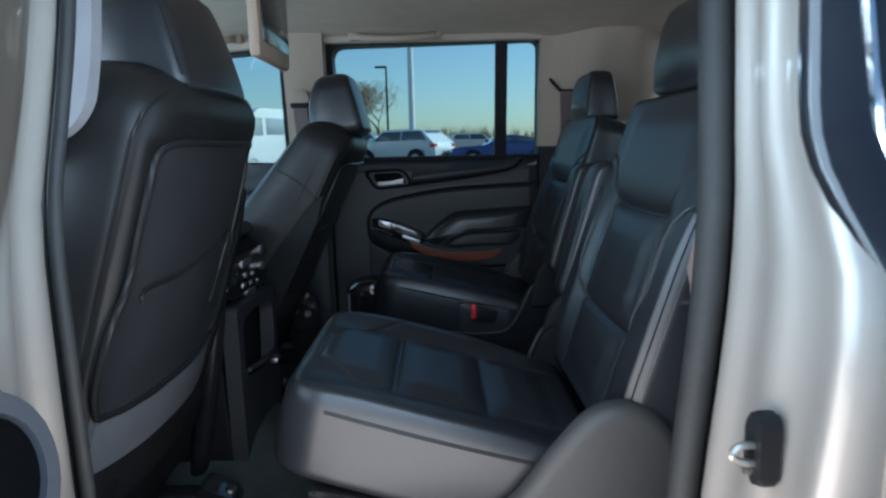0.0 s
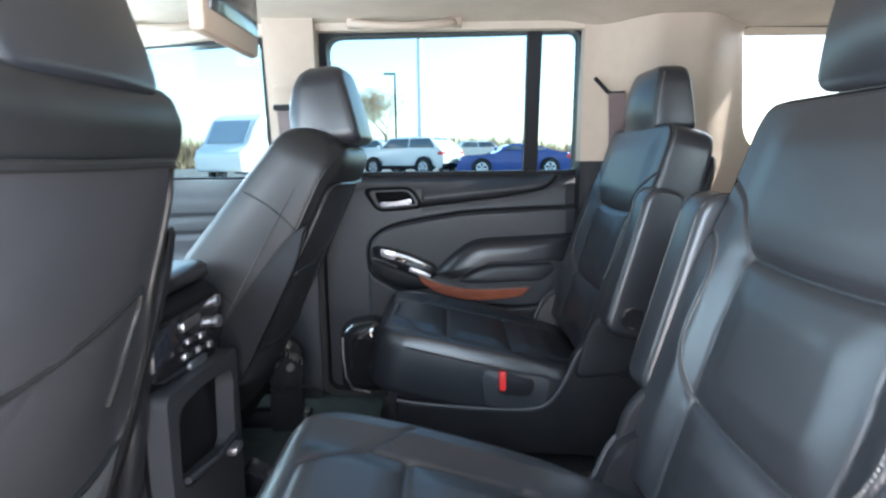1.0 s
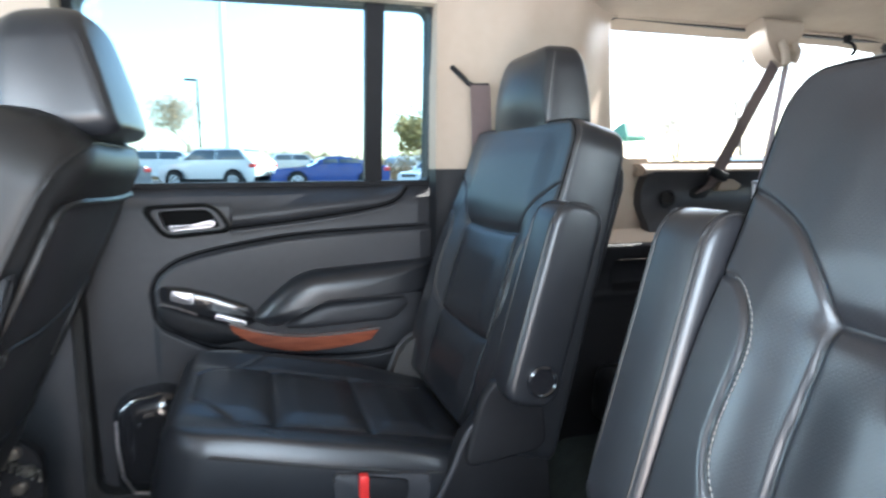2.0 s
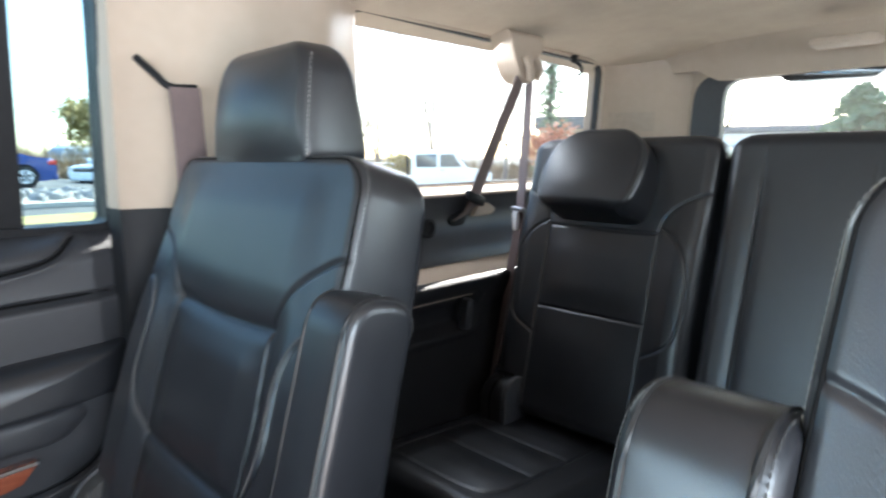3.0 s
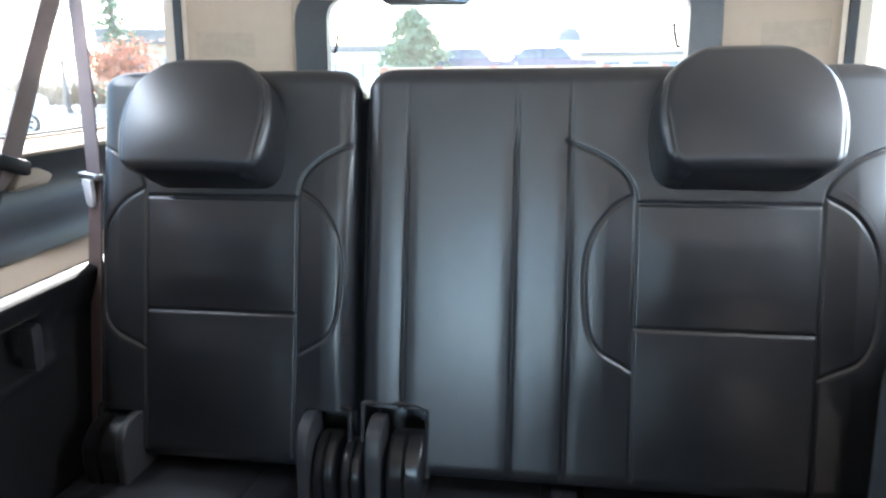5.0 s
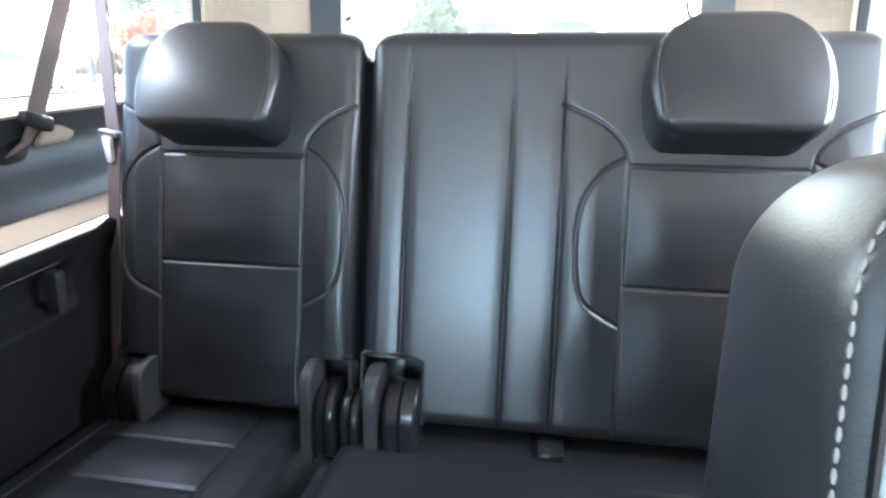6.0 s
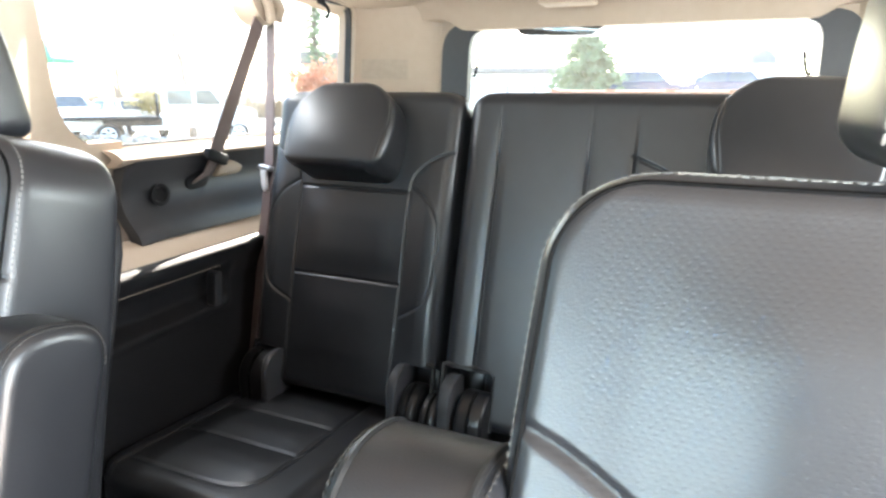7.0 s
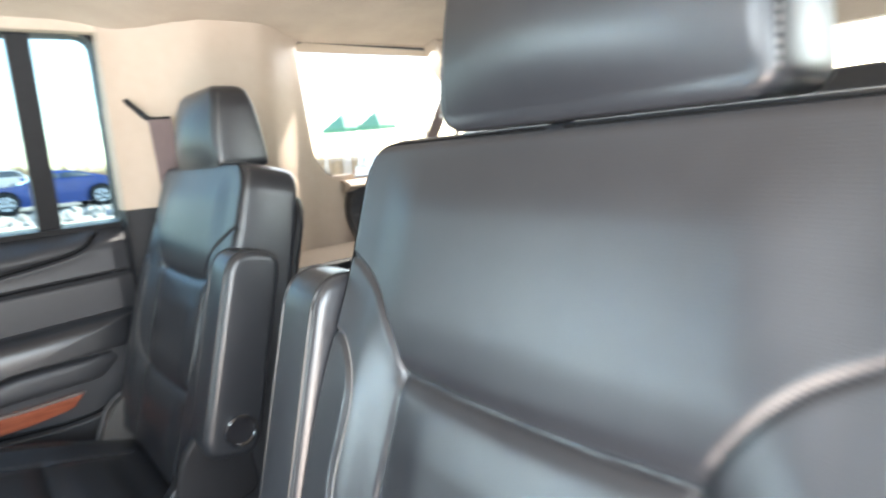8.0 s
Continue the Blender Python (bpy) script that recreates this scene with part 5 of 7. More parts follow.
bj = thing("door_frame_2", "champagne metallic centre pillar with rubber seals and grey trim", "door frame", kind="structure")
BJ = rounded([(-0.352, 0.60), (-0.332, 0.575), (-0.342, 0.545), (-0.318, 0.52), (-0.322, 0.48), (-0.35, 0.455), (-0.47, 0.455), (-0.47, 0.60)], [0.006, 0.012, 0.012, 0.012, 0.015, 0.012, 0, 0], 5)
part("jamb_panel", column(BJ, 0.55, 1.82, b_shift), PAINT, bj, "champagne metallic painted jamb")
part("door_seal", tube([(-0.346 + b_shift(0, 0.6, z)[0], 0.612 + b_shift(0, 0.6, z)[1], z) for z in (0.6 + 1.2 * k / 40 for k in range(41))], 0.007, 10), RUBBER, bj, "black rubber door seal")
part("inner_seal_lip", tube([(-0.360 + b_shift(0, 0.6, z)[0], 0.627 + b_shift(0, 0.6, z)[1], z) for z in (0.6 + 1.2 * k / 40 for k in range(41))], 0.007, 10), RUBBER, bj)
part("lower_trim", column(rounded([(-0.378, 0.634), (-0.392, 0.652), (-0.47, 0.658), (-0.47, 0.634)], 0.005), 0.72, 1.44, b_shift), GREY_PLASTIC, bj, "charcoal lower pillar trim")
part("upper_trim", column(rounded([(-0.405, 0.655), (-0.42, 0.69), (-0.50, 0.69), (-0.50, 0.655)], 0.012), 1.38, 1.80, b_shift), LIGHT_GREY, bj, "grey upper pillar trim")
PLATE = rounded([(-0.475, 1.43), (-0.405, 1.472), (-0.386, 1.50), (-0.378, 1.56), (-0.372, 1.80), (-0.475, 1.80)], [0.01, 0.03, 0.03, 0.03, 0, 0])
GRIP = rounded([(-0.447, 1.518), (-0.416, 1.524), (-0.409, 1.56), (-0.409, 1.75), (-0.447, 1.75)], [0.006, 0.012, 0.02, 0.01, 0.01])
part("assist_handle", ring_panel(PLATE, GRIP, lambda x, z: 0.748 + 0.16 * (z - 1.42), 0.022, 120, steps=4), LIGHT_GREY, bj, "pale grey pillar trim with an assist handle")
# sill, header and threshold
sill = thing("trim_3", "black door sill plate along the open doorway", "sill", kind="structure")
part("sill_plate", box(-0.36, 0.33, 0.56, 0.66, 0.64, 0.725, 0.012), BLACK_PLASTIC, sill)
part("rocker", box(-1.6, 2.0, 0.45, 0.56, 0.42, 0.66, 0.03), PAINT, sill)
header = thing("trim_4", "champagne roof rail above the open doorway with a rubber seal", "roof rail", kind="structure")
part("roof_rail", box(-1.0, 2.0, 0.50, 0.60, 1.79, 1.88, 0.03), PAINT, header)
part("door_seal", tube([(-0.34 + 0.64 * k / 10, 0.625, 1.80) for k in range(11)], 0.016, 10), RUBBER, header)
tagged(part("roof", sheet(20, 16, lambda i, j: (-1.0 + 3.1 * i, 0.58 + 1.72 * j, 1.925 - 0.05 * abs(2 * j - 1) ** 3 - 0.04 * abs(2 * i - 1) ** 4), (0, 0, -0.02)), PAINT), "champagne metallic outer roof skin", "roof", kind="structure")
tagged(part("wall_outer_right", sheet(20, 10, lambda i, j: (-1.6 + 3.65 * i, 2.43 - 0.02 * (1 - j) ** 2, 0.45 + 0.94 * j), (0, 0.02, 0)), PAINT), "champagne metallic outer flank", "car body", kind="structure")
tagged(part("underbody", box(-1.9, 2.1, 0.5, 2.4, 0.40, 0.62, 0.05), BLACK_PLASTIC), "black underbody pan", "car body", kind="structure")
for sx, sy in ((-1.45, 0.62), (-1.45, 2.27), (1.85, 0.62), (1.85, 2.27)):
    w = thing("wheel", "black tyre on a silver rim under the car", "wheel", pose(sx, sy, 0.385, 90), "own wheels")
    part("tyre", lathe([(0.25, -0.12), (0.36, -0.125), (0.385, -0.09), (0.385, 0.09), (0.36, 0.125), (0.25, 0.12)], None, 28), RUBBER, w)
    part("rim", lathe([(0.25, -0.1), (0.22, -0.06), (0.06, -0.05), (0.06, 0.05), (0.22, 0.06), (0.25, 0.1)], None, 28), CHROME, w)

# the open rear door, swung out from the centre pillar
odoor = thing("door_3", "open rear car door with grey trim and pull cup", "door", pose(-0.335, 0.455, 0, 0, 0, 4), kind="structure")
part("outer_skin", box(-0.10, -0.06, -0.80, 0.0, 0.55, 1.40, 0.015), PAINT, odoor)
part("door_trim", prism(rounded([(-0.06, 0.62), (0.045, 0.66), (0.06, 0.95), (0.085, 1.18), (0.05, 1.30), (0.03, 1.40), (-0.06, 1.40)], 0.03), "y", -0.79, -0.03, 0.02), GREY_PLASTIC, odoor, "charcoal door trim")
part("window_frame", prism([(-0.09, 1.395), (-0.03, 1.395), (-0.03, 1.43), (-0.09, 1.43)], "y", -0.79, -0.01, 0.005), BLACK_PLASTIC, odoor)
cup = part("pull_cup", lathe([(0.04, -0.012), (0.05, 0.0), (0.048, 0.012), (0.036, 0.012), (0.034, -0.01), (0.0, -0.011)], pose(0.105, -0.13, 1.268, 0, 78, 0)), LIGHT_GREY, odoor, "pale grey pull cup ring")
part("cup_liner", lathe([(0.034, 0), (0.034, 0.006), (0.0, 0.007)], pose(0.108, -0.13, 1.269, 0, 78, 0)), BLACK_PLASTIC, cup)

# front of the cabin: dash, windscreen and driver's door
dash = thing("dashboard", "black dashboard under the windscreen", "dashboard", kind="structure")
part("dash_body", prism(rounded([(-1.75, 0.72), (-1.15, 0.72), (-1.12, 1.10), (-1.2, 1.24), (-1.75, 1.27)], 0.05), "y", 0.66, 2.24, 0.02), BLACK_PLASTIC, dash)
screen_glass = thing("window_2", "sloping windscreen with a blue shade band", "window", kind="structure")
part("window_pane", sheet(6, 8, lambda i, j: (-1.72 + 0.72 * j, 0.66 + 1.58 * i, 1.25 + 0.53 * j), (0.003, 0, 0.003)), WINDOW_GLASS, screen_glass).visible_shadow = False
part("shade_band", sheet(6, 2, lambda i, j: (-1.14 + 0.12 * j, 0.66 + 1.58 * i, 1.68 + 0.088 * j), (0.002, 0, 0.002)), glass("blue_shade_band", (0.2, 0.55, 0.85)), screen_glass, "blue shade band").visible_shadow = False
ddoor = thing("door_4", "closed driver's door with a clear window", "door", kind="structure")
part("window_frame", ring_panel(FO, FW, lambda x, z: glass_y(-1, z) + 0.02, -0.07, steps=2), BLACK_PLASTIC, ddoor)
part("door_trim", sheet(10, 8, lambda i, j: (-1.6 + 1.12 * i, 0.615, 0.72 + 0.68 * j), (0, -0.06, 0)), GREY_PLASTIC, ddoor)
for s in (-1, 1):
    tagged(part("trim_5", tube([(-1.62, YC + s * 0.80, 1.30), (-1.3, YC + s * 0.78, 1.56), (-0.98, YC + s * 0.75, 1.79)], 0.05, 10), BEIGE), "beige windscreen pillar trim", "trim", kind="structure")


# ---- cabin fittings ----
con = thing("centre_console", "black centre console with rear controls and a storage tray", "console", pose(-0.45, 1.447, FLOOR))
part("console_body", prism(rounded([(-0.75, 0), (0.0, 0), (-0.01, 0.18), (-0.015, 0.30), (-0.004, 0.50), (-0.03, 0.53), (-0.75, 0.50)], [0.01, 0.02, 0.02, 0.03, 0.03, 0.03, 0.03]), "y", -0.15, 0.15, 0.015), BLACK_PLASTIC, con)
part("armrest_lid", prism(rounded([(-0.5, 0.515), (-0.02, 0.53), (-0.005, 0.55), (-0.03, 0.566), (-0.5, 0.558)], 0.012), "y", -0.145, 0.145, 0.014), SATIN_BLACK, con, "satin black console lid")
part("lid_seam", tube([(-0.09, -0.14, 0.566), (-0.09, 0.14, 0.566)], 0.003, 6), BLACK_PLASTIC, con)
ctrl = part("control_panel", prism(rounded([(-0.145, 0.425), (-0.10, 0.41), (0.09, 0.395), (0.125, 0.41), (0.13, 0.50), (-0.145, 0.508)], 0.012), "x", -0.006, 0.008, 0.004), GLOSS_BLACK, con, "gloss black rear climate panel")
part("display", box(0.007, 0.0105, -0.137, -0.070, 0.445, 0.497, 0.002), SCREEN_DARK, ctrl, "small dark display")
part("display_rim", box(0.006, 0.0115, -0.142, -0.137, 0.44, 0.50, 0.001), SATIN, ctrl)
part("slot_plate", box(0.007, 0.013, -0.037, 0.035, 0.472, 0.49, 0.004), SATIN, ctrl, "satin silver disc slot plate")
for kz in (0.492, 0.452):
    part("knob", lathe([(0.012, 0), (0.012, 0.007), (0.009, 0.009), (0.0, 0.009)], pose(0.008, 0.112, kz, 0, 90, 0)), SATIN, ctrl, "silver rotary knob")
for k, (y, z) in enumerate(((-0.04, 0.45), (-0.015, 0.452), (0.01, 0.449), (0.035, 0.447), (0.06, 0.445), (-0.03, 0.43), (-0.005, 0.428), (0.02, 0.426), (0.045, 0.423), (0.07, 0.42))):
    part("button", box(0.007, 0.013, y - 0.009, y + 0.009, z - 0.005, z + 0.005, 0.002), SATIN if k % 2 else BLACK_PLASTIC, ctrl, "small button")
part("socket_cover", prism(rounded([(-0.02, 0.40), (0.05, 0.395), (0.05, 0.41), (-0.02, 0.414)], 0.005), "x", 0.0, 0.012, 0.002), SATIN, con, "satin socket cover")
CUB = rounded([(-0.12, 0.235), (0.11, 0.20), (0.12, 0.355), (-0.02, 0.375), (-0.115, 0.37)], 0.03)
BIN = rounded([(-0.15, 0.03), (0.145, 0.03), (0.148, 0.39), (-0.15, 0.405)], 0.02)
part("storage_tray", ring_panel(BIN, CUB, lambda x, z: 0.0, 0.035, 80, steps=3), GREY_PLASTIC, con, "charcoal surround of the storage bin", Matrix(((0, -1, 0, 0.03), (1, 0, 0, 0), (0, 0, 1, 0), (0, 0, 0, 1))))
part("tray_lip", tube([(0.034, -0.11, 0.25), (0.04, 0.0, 0.232), (0.034, 0.10, 0.225)], 0.006, 8), GREY_PLASTIC, con)
part("bin_catch", box(0.03, 0.05, 0.06, 0.10, 0.20, 0.215, 0.004), SATIN, con)
part("side_trim", tube(smooth_line([(-0.085, -0.158, 0.01), (-0.055, -0.166, 0.15), (-0.028, -0.17, 0.28), (-0.006, -0.168, 0.42), (-0.012, -0.158, 0.49), (-0.05, -0.145, 0.535)], 6), 0.02, 12), SATIN_BLACK, con, "satin black side trim")
part("side_panel", prism(rounded([(-0.6, 0.01), (-0.02, 0.01), (-0.004, 0.30), (-0.01, 0.47), (-0.6, 0.47)], 0.02), "y", 0.148, 0.168, 0.006), SATIN_BLACK, con, "satin black side panel")

vs = thing("overhead_screen", "folding overhead video screen in a beige housing", "screen", pose(-0.338, 1.462, 1.842))
part("housing", box(-0.20, 0.02, -0.14, 0.17, -0.025, 0.02, 0.01), BEIGE, vs)
part("frame", box(-0.026, 0.0, -0.125, 0.13, -0.203, -0.02, 0.01), BEIGE, vs, "beige screen frame")
part("display", box(-0.002, 0.003, -0.105, 0.115, -0.168, -0.03, 0.002), SCREEN_DARK, vs, "dark screen")

lamp = thing("dome_lamp", "small dark dome lamp in the headliner", "lamp", pose(-0.02, YC - 0.05, roof_z(-0.02, YC)))
part("bezel", lathe([(0.05, 0.002), (0.05, -0.01), (0.04, -0.014), (0.0, -0.014)]), BLACK_PLASTIC, lamp)
for k in (-1, 0, 1):
    part("slot", box(-0.02, 0.02, k * 0.02 - 0.006, k * 0.02 + 0.006, -0.019, -0.013, 0.002), GREY_PLASTIC, lamp)


def grab_handle(x0, x1, y, label):
    zc = 1.822
    h = thing("grab_handle", label, "handle", pose((x0 + x1) / 2, y, zc), "roof grab handles")
    n = (x1 - x0) / 2
    part("grip", tube(smooth_line([(-n, 0.03, 0.012), (-n + 0.02, -0.012, -0.002), (0, -0.024, -0.010), (n - 0.02, -0.012, -0.002), (n, 0.03, 0.012)], 8), 0.0115, 10), BEIGE, h, "beige moulded grip")
    for s in (-1, 1):
        part("mount", box(s * n - 0.022, s * n + 0.022, 0.005, 0.045, -0.006, 0.03, 0.008), BEIGE, h)
    return h


grab_handle(-0.25, 0.03, 2.175, "beige grab handle above the rear window")
grab_handle(-0.88, -0.66, 2.17, "beige grab handle above the front window")

# passenger-side second-row belt
b2 = thing("seat_belt", "pinkish beige seat belt hanging from a slot in the pillar", "seat belt", pose(0.468, 2.148, 1.626))
slot = smooth_line([(-0.037, 0.052, 0.046), (-0.022, 0.022, 0.02), (-0.004, 0.012, 0.002), (0.035, 0.008, 0.002)], 8)
part("slot", tube(slot, 0.006, 8), BLACK_PLASTIC, b2, "curved black belt slot")
part("webbing", strap([(0.01, -0.006, 0.0), (0.012, -0.012, -0.1), (0.012, -0.012, -0.22), (0.01, -0.015, -0.45)], 0.047, 0.003, (1, 0, 0)), BELT_PINK, b2)
# centre pillar belt
b1 = thing("seat_belt", "dark seat belt on a grey height adjuster", "seat belt", pose(-0.455, 2.215, 1.60))
part("guide", prism(rounded([(-0.04, 0.0), (0.04, 0.0), (0.03, 0.05), (-0.03, 0.06)], 0.015), "y", -0.035, 0.0, 0.008), BEIGE, b1)
part("guide_slot", box(-0.03, 0.035, -0.04, -0.012, -0.008, 0.008, 0.003), BLACK_PLASTIC, b1)
part("webbing", strap([(0.0, -0.026, 0.0), (0.01, -0.03, -0.15), (0.03, -0.03, -0.42)], 0.046, 0.003, (1, 0, 0)), BELT, b1)
# driver-side second-row belt
b4 = thing("seat_belt", "brown seat belt running down beside the seat with a black guide", "seat belt", pose(0.362, 0.80, 1.22))
part("webbing", strap([(0.02, -0.045, 0.30), (0.012, -0.02, 0.1), (0.0, 0.0, 0.0), (0.006, -0.005, -0.15), (0.015, -0.01, -0.34)], 0.045, 0.003, (0.7, -0.7, 0)), BELT, b4)
part("guide", tube(smooth_line([(-0.03, 0.02, -0.012), (-0.028, 0.018, 0.004), (-0.01, 0.004, 0.012), (0.02, -0.018, 0.012), (0.026, -0.024, 0.0)], 6), 0.0065, 8), BLACK_PLASTIC, b4, "black belt guide loop")
# passenger-side third-row belt
b3 = thing("seat_belt", "brown third-row seat belt hanging from a beige roof bracket", "seat belt", pose(1.33, 2.165, 1.795))
br = smooth_line([(-0.075, 0.03), (-0.062, -0.02), (-0.04, -0.062), (-0.012, -0.085), (0.02, -0.09), (0.036, -0.075), (0.032, -0.05), (0.055, -0.02), (0.06, 0.03)], 5)
part("bracket", prism([tuple(p) for p in br], "y", -0.03, 0.035, 0.014, None, 3), BEIGE, b3, "beige belt bracket")
part("bracket_rib", tube(smooth_line([(-0.02, -0.036, -0.03), (-0.012, -0.042, -0.055), (-0.002, -0.038, -0.086)], 6), 0.011, 8), BEIGE, b3)
part("bracket_lug", tube(smooth_line([(0.018, -0.034, -0.035), (0.028, -0.04, -0.055), (0.022, -0.036, -0.082)], 6), 0.013, 8), BEIGE, b3)
part("webbing", strap([(-0.012, -0.012, -0.085), (-0.095, -0.008, -0.23), (-0.174, -0.005, -0.369)], 0.042, 0.0028, (1, 0.1, 0.3)), BELT, b3, "brown webbing")
part("webbing", strap([(0.018, -0.02, -0.085), (-0.06, -0.07, -0.24), (-0.143, -0.12, -0.41), (-0.19, -0.118, -0.6), (-0.235, -0.112, -0.80)], 0.042, 0.0028, (0.55, 1, 0)), BELT_PINK, b3, "brown webbing")
part("slider", box(-0.03, 0.03, -0.011, 0.008, -0.012, 0.012, 0.005), BLACK_PLASTIC, b3, "black belt slider", pose(-0.174, -0.007, -0.372, 0, 20, 0))
part("end_webbing", strap([(-0.174, -0.004, -0.378), (-0.190, 0.004, -0.405), (-0.206, 0.03, -0.428)], 0.042, 0.0028, (1, 0.1, 0.3)), BELT, b3)
part("tongue", prism(rounded([(-0.014, 0.008), (0.014, 0.008), (0.013, -0.02), (0.009, -0.036), (-0.009, -0.036), (-0.012, -0.02)], 0.005), "y", -0.003, 0.003, 0.001), ALLOY, b3, "silver belt tongue", pose(-0.152, -0.115, -0.405, 0, 0, 61))
part("tongue_grip", box(-0.030, 0.030, -0.007, 0.007, -0.005, 0.005, 0.003), SATIN, b3, "", pose(-0.147, -0.117, -0.393, 0, 0, 61))
part("anchor_pocket", prism(rounded([(-0.235, -0.438), (-0.24, -0.415), (-0.20, -0.398), (-0.175, -0.405), (-0.18, -0.435)], 0.012), "y", 0.016, 0.03, 0.003), BLACK_PLASTIC, b3, "dark belt pocket")
part("anchor_cover", soft_prism(rounded([(-0.165, -0.418), (-0.145, -0.39), (-0.11, -0.384), (-0.075, -0.402), (-0.09, -0.416)], 0.012), "y", 0.006, 0.03, 0.005), BEIGE, b3, "beige anchor cover")

hook = thing("coat_hook", "small black coat hook by the rear window", "hook", pose(1.575, 2.16, 1.782))
part("base", box(-0.009, 0.009, -0.008, 0.008, -0.002, 0.02, 0.003), BLACK_PLASTIC, hook)
part("prong", tube(smooth_line([(0, -0.004, 0), (0, -0.02, -0.012), (0, -0.022, -0.03), (0, -0.012, -0.036)], 5), 0.005, 8), BLACK_PLASTIC, hook)

# folding hinges of the third row
def drum(parent, y, width, z=0.992, r=0.05, label="glossy black rounded hinge cover"):
    """A rounded cover over a folding pivot, its axis across the car."""
    prof = rounded([(-r, -0.055), (-r, 0.02), (-r * 0.55, r * 0.93), (0.0, r * 1.08), (0.03, r * 0.9), (0.03, -0.055)], [0.01, 0.03, 0.03, 0.03, 0.01, 0.01], 6)
    c = part("hinge_cover", soft_prism(prof, "y", -width / 2, width / 2, 0.008), SATIN_BLACK, parent, label, pose(1.062, y - parent.location.y, z - 0.80))
    part("cover_band", tube([(-r - 0.001, 0, -0.045), (-r - 0.001, 0, 0.018), (-r * 0.57, 0, r * 0.92), (0.0, 0, r * 1.08)], 0.003, 6), DEEP_BLACK, c)
    return c


def bracket(parent, y, width=0.014):
    prof = rounded([(-0.052, -0.075), (-0.046, 0.045), (-0.034, 0.074), (0.0, 0.082), (0.03, 0.07), (0.03, -0.075)], [0.008, 0.02, 0.02, 0.01, 0.01, 0.008])
    return part("hinge_bracket", soft_prism(prof, "y", -width / 2, width / 2, 0.004), GREY_PLASTIC, parent, "dull grey upright hinge plate", pose(1.058, y - parent.location.y, 1.0 - 0.80))


bracket(bench_a, 1.668, 0.018)
drum(bench_a, 1.640, 0.034)
drum(bench_b, 1.602, 0.032, 0.985, 0.046)
bracket(bench_b, 1.567, 0.022)
drum(bench_b, 1.524, 0.052, 1.0)
drum(bench_a, 1.985, 0.06, 1.0, 0.048)
bracket(bench_a, 1.948, 0.014).location.z -= 0.02
for y0, y1, z, bend in ((1.70, 1.66, 0.94, 0.02), (1.685, 1.64, 0.93, -0.015), (1.67, 1.625, 0.925, 0.01)):
    part("hinge_strap", strap(smooth_line([(1.09, y0 - bench_a.location.y, z - 0.80), (1.05, (y0 + y1) / 2 + bend - bench_a.location.y, z + 0.012 - 0.80), (1.01, y1 - bench_a.location.y, z - 0.005 - 0.80)], 6), 0.018, 0.004, (0.3, 1, 0.2)), LEATHER_PLAIN, bench_a, "folded black webbing beside the cushion")
part("gap_filler", box(-0.02, 0.03, -0.012, 0.012, 0.10, 0.56, 0.004), BLACK_PLASTIC, bench_b, "", pose(X3 + 0.03, 1.6035 - bench_b.location.y, Z3 - 0.80, 0, LEAN3, 0))
# centre buckle on the bench
bk = thing("belt_buckle", "small black belt buckle in a pocket of the bench cushion", "buckle", pose(1.055, 1.300, 0.937))
part("pocket", box(-0.04, 0.05, -0.034, 0.034, 0.0, 0.026, 0.008), BLACK_PLASTIC, bk)
part("clasp", box(-0.03, 0.035, -0.02, 0.02, 0.024, 0.04, 0.006), GLOSS_BLACK, bk)
part("tongue_slot", box(0.03, 0.05, -0.018, 0.018, 0.036, 0.05, 0.004), GREY_PLASTIC, bk)

# seat linkage behind the front passenger seat
link = thing("seat_linkage", "black and zinc seat linkage on the floor behind the front seat", "seat rail", pose(-0.435, 2.03, 0.90))
part("bracket", prism(rounded([(-0.06, -0.20), (0.03, -0.20), (0.04, 0.04), (0.0, 0.08), (-0.05, 0.05)], 0.02), "y", -0.012, 0.012, 0.003), BLACK_PLASTIC, link)
for k, (x, z, r) in enumerate(((0.0, 0.055, 0.012), (0.02, 0.02, 0.010), (-0.03, 0.035, 0.010), (0.005, -0.01, 0.012), (-0.035, 0.0, 0.009))):
    part("bolt", lathe([(r, 0), (r, 0.008), (r * 0.7, 0.012), (0.0, 0.012)], pose(x, -0.012, z, 90), 10), STEEL, link, "zinc bolt")
part("spring", tube([(-0.05 + 0.09 * k / 60 , -0.022 + 0.008 * math.sin(k * 0.9), 0.06 - 0.05 * k / 60 + 0.008 * math.cos(k * 0.9)) for k in range(61)], 0.0025, 5), STEEL, link, "zinc spring")
part("cable", tube(smooth_line([(-0.06, -0.01, -0.05), (-0.02, -0.03, -0.07), (0.05, -0.03, -0.06), (0.09, 0.0, -0.09)], 6), 0.005, 6), BLACK_PLASTIC, link)


# ---- outside ----
ASPHALT = material("asphalt", (0.10, 0.098, 0.095), 0.9, color2=(0.17, 0.165, 0.16), scale=0.6, bump=0.5, bump_scale=40, bump_dist=0.01, spec=0.2)
CONCRETE = material("pale_concrete", (0.42, 0.38, 0.33), 0.9, color2=(0.5, 0.46, 0.4), scale=1.5, bump=0.4, bump_scale=60)
DRYGRASS = material("dry_grass", (0.20, 0.16, 0.08), 1.0, color2=(0.30, 0.25, 0.13), scale=2.0, bump=0.8, bump_scale=20, bump_dist=0.05, spec=0.1)
YELLOWGRASS = material("yellow_dry_grass", (0.36, 0.29, 0.11), 1.0, color2=(0.46, 0.38, 0.17), scale=2.5, bump=0.8, bump_scale=20, bump_dist=0.05, spec=0.1)
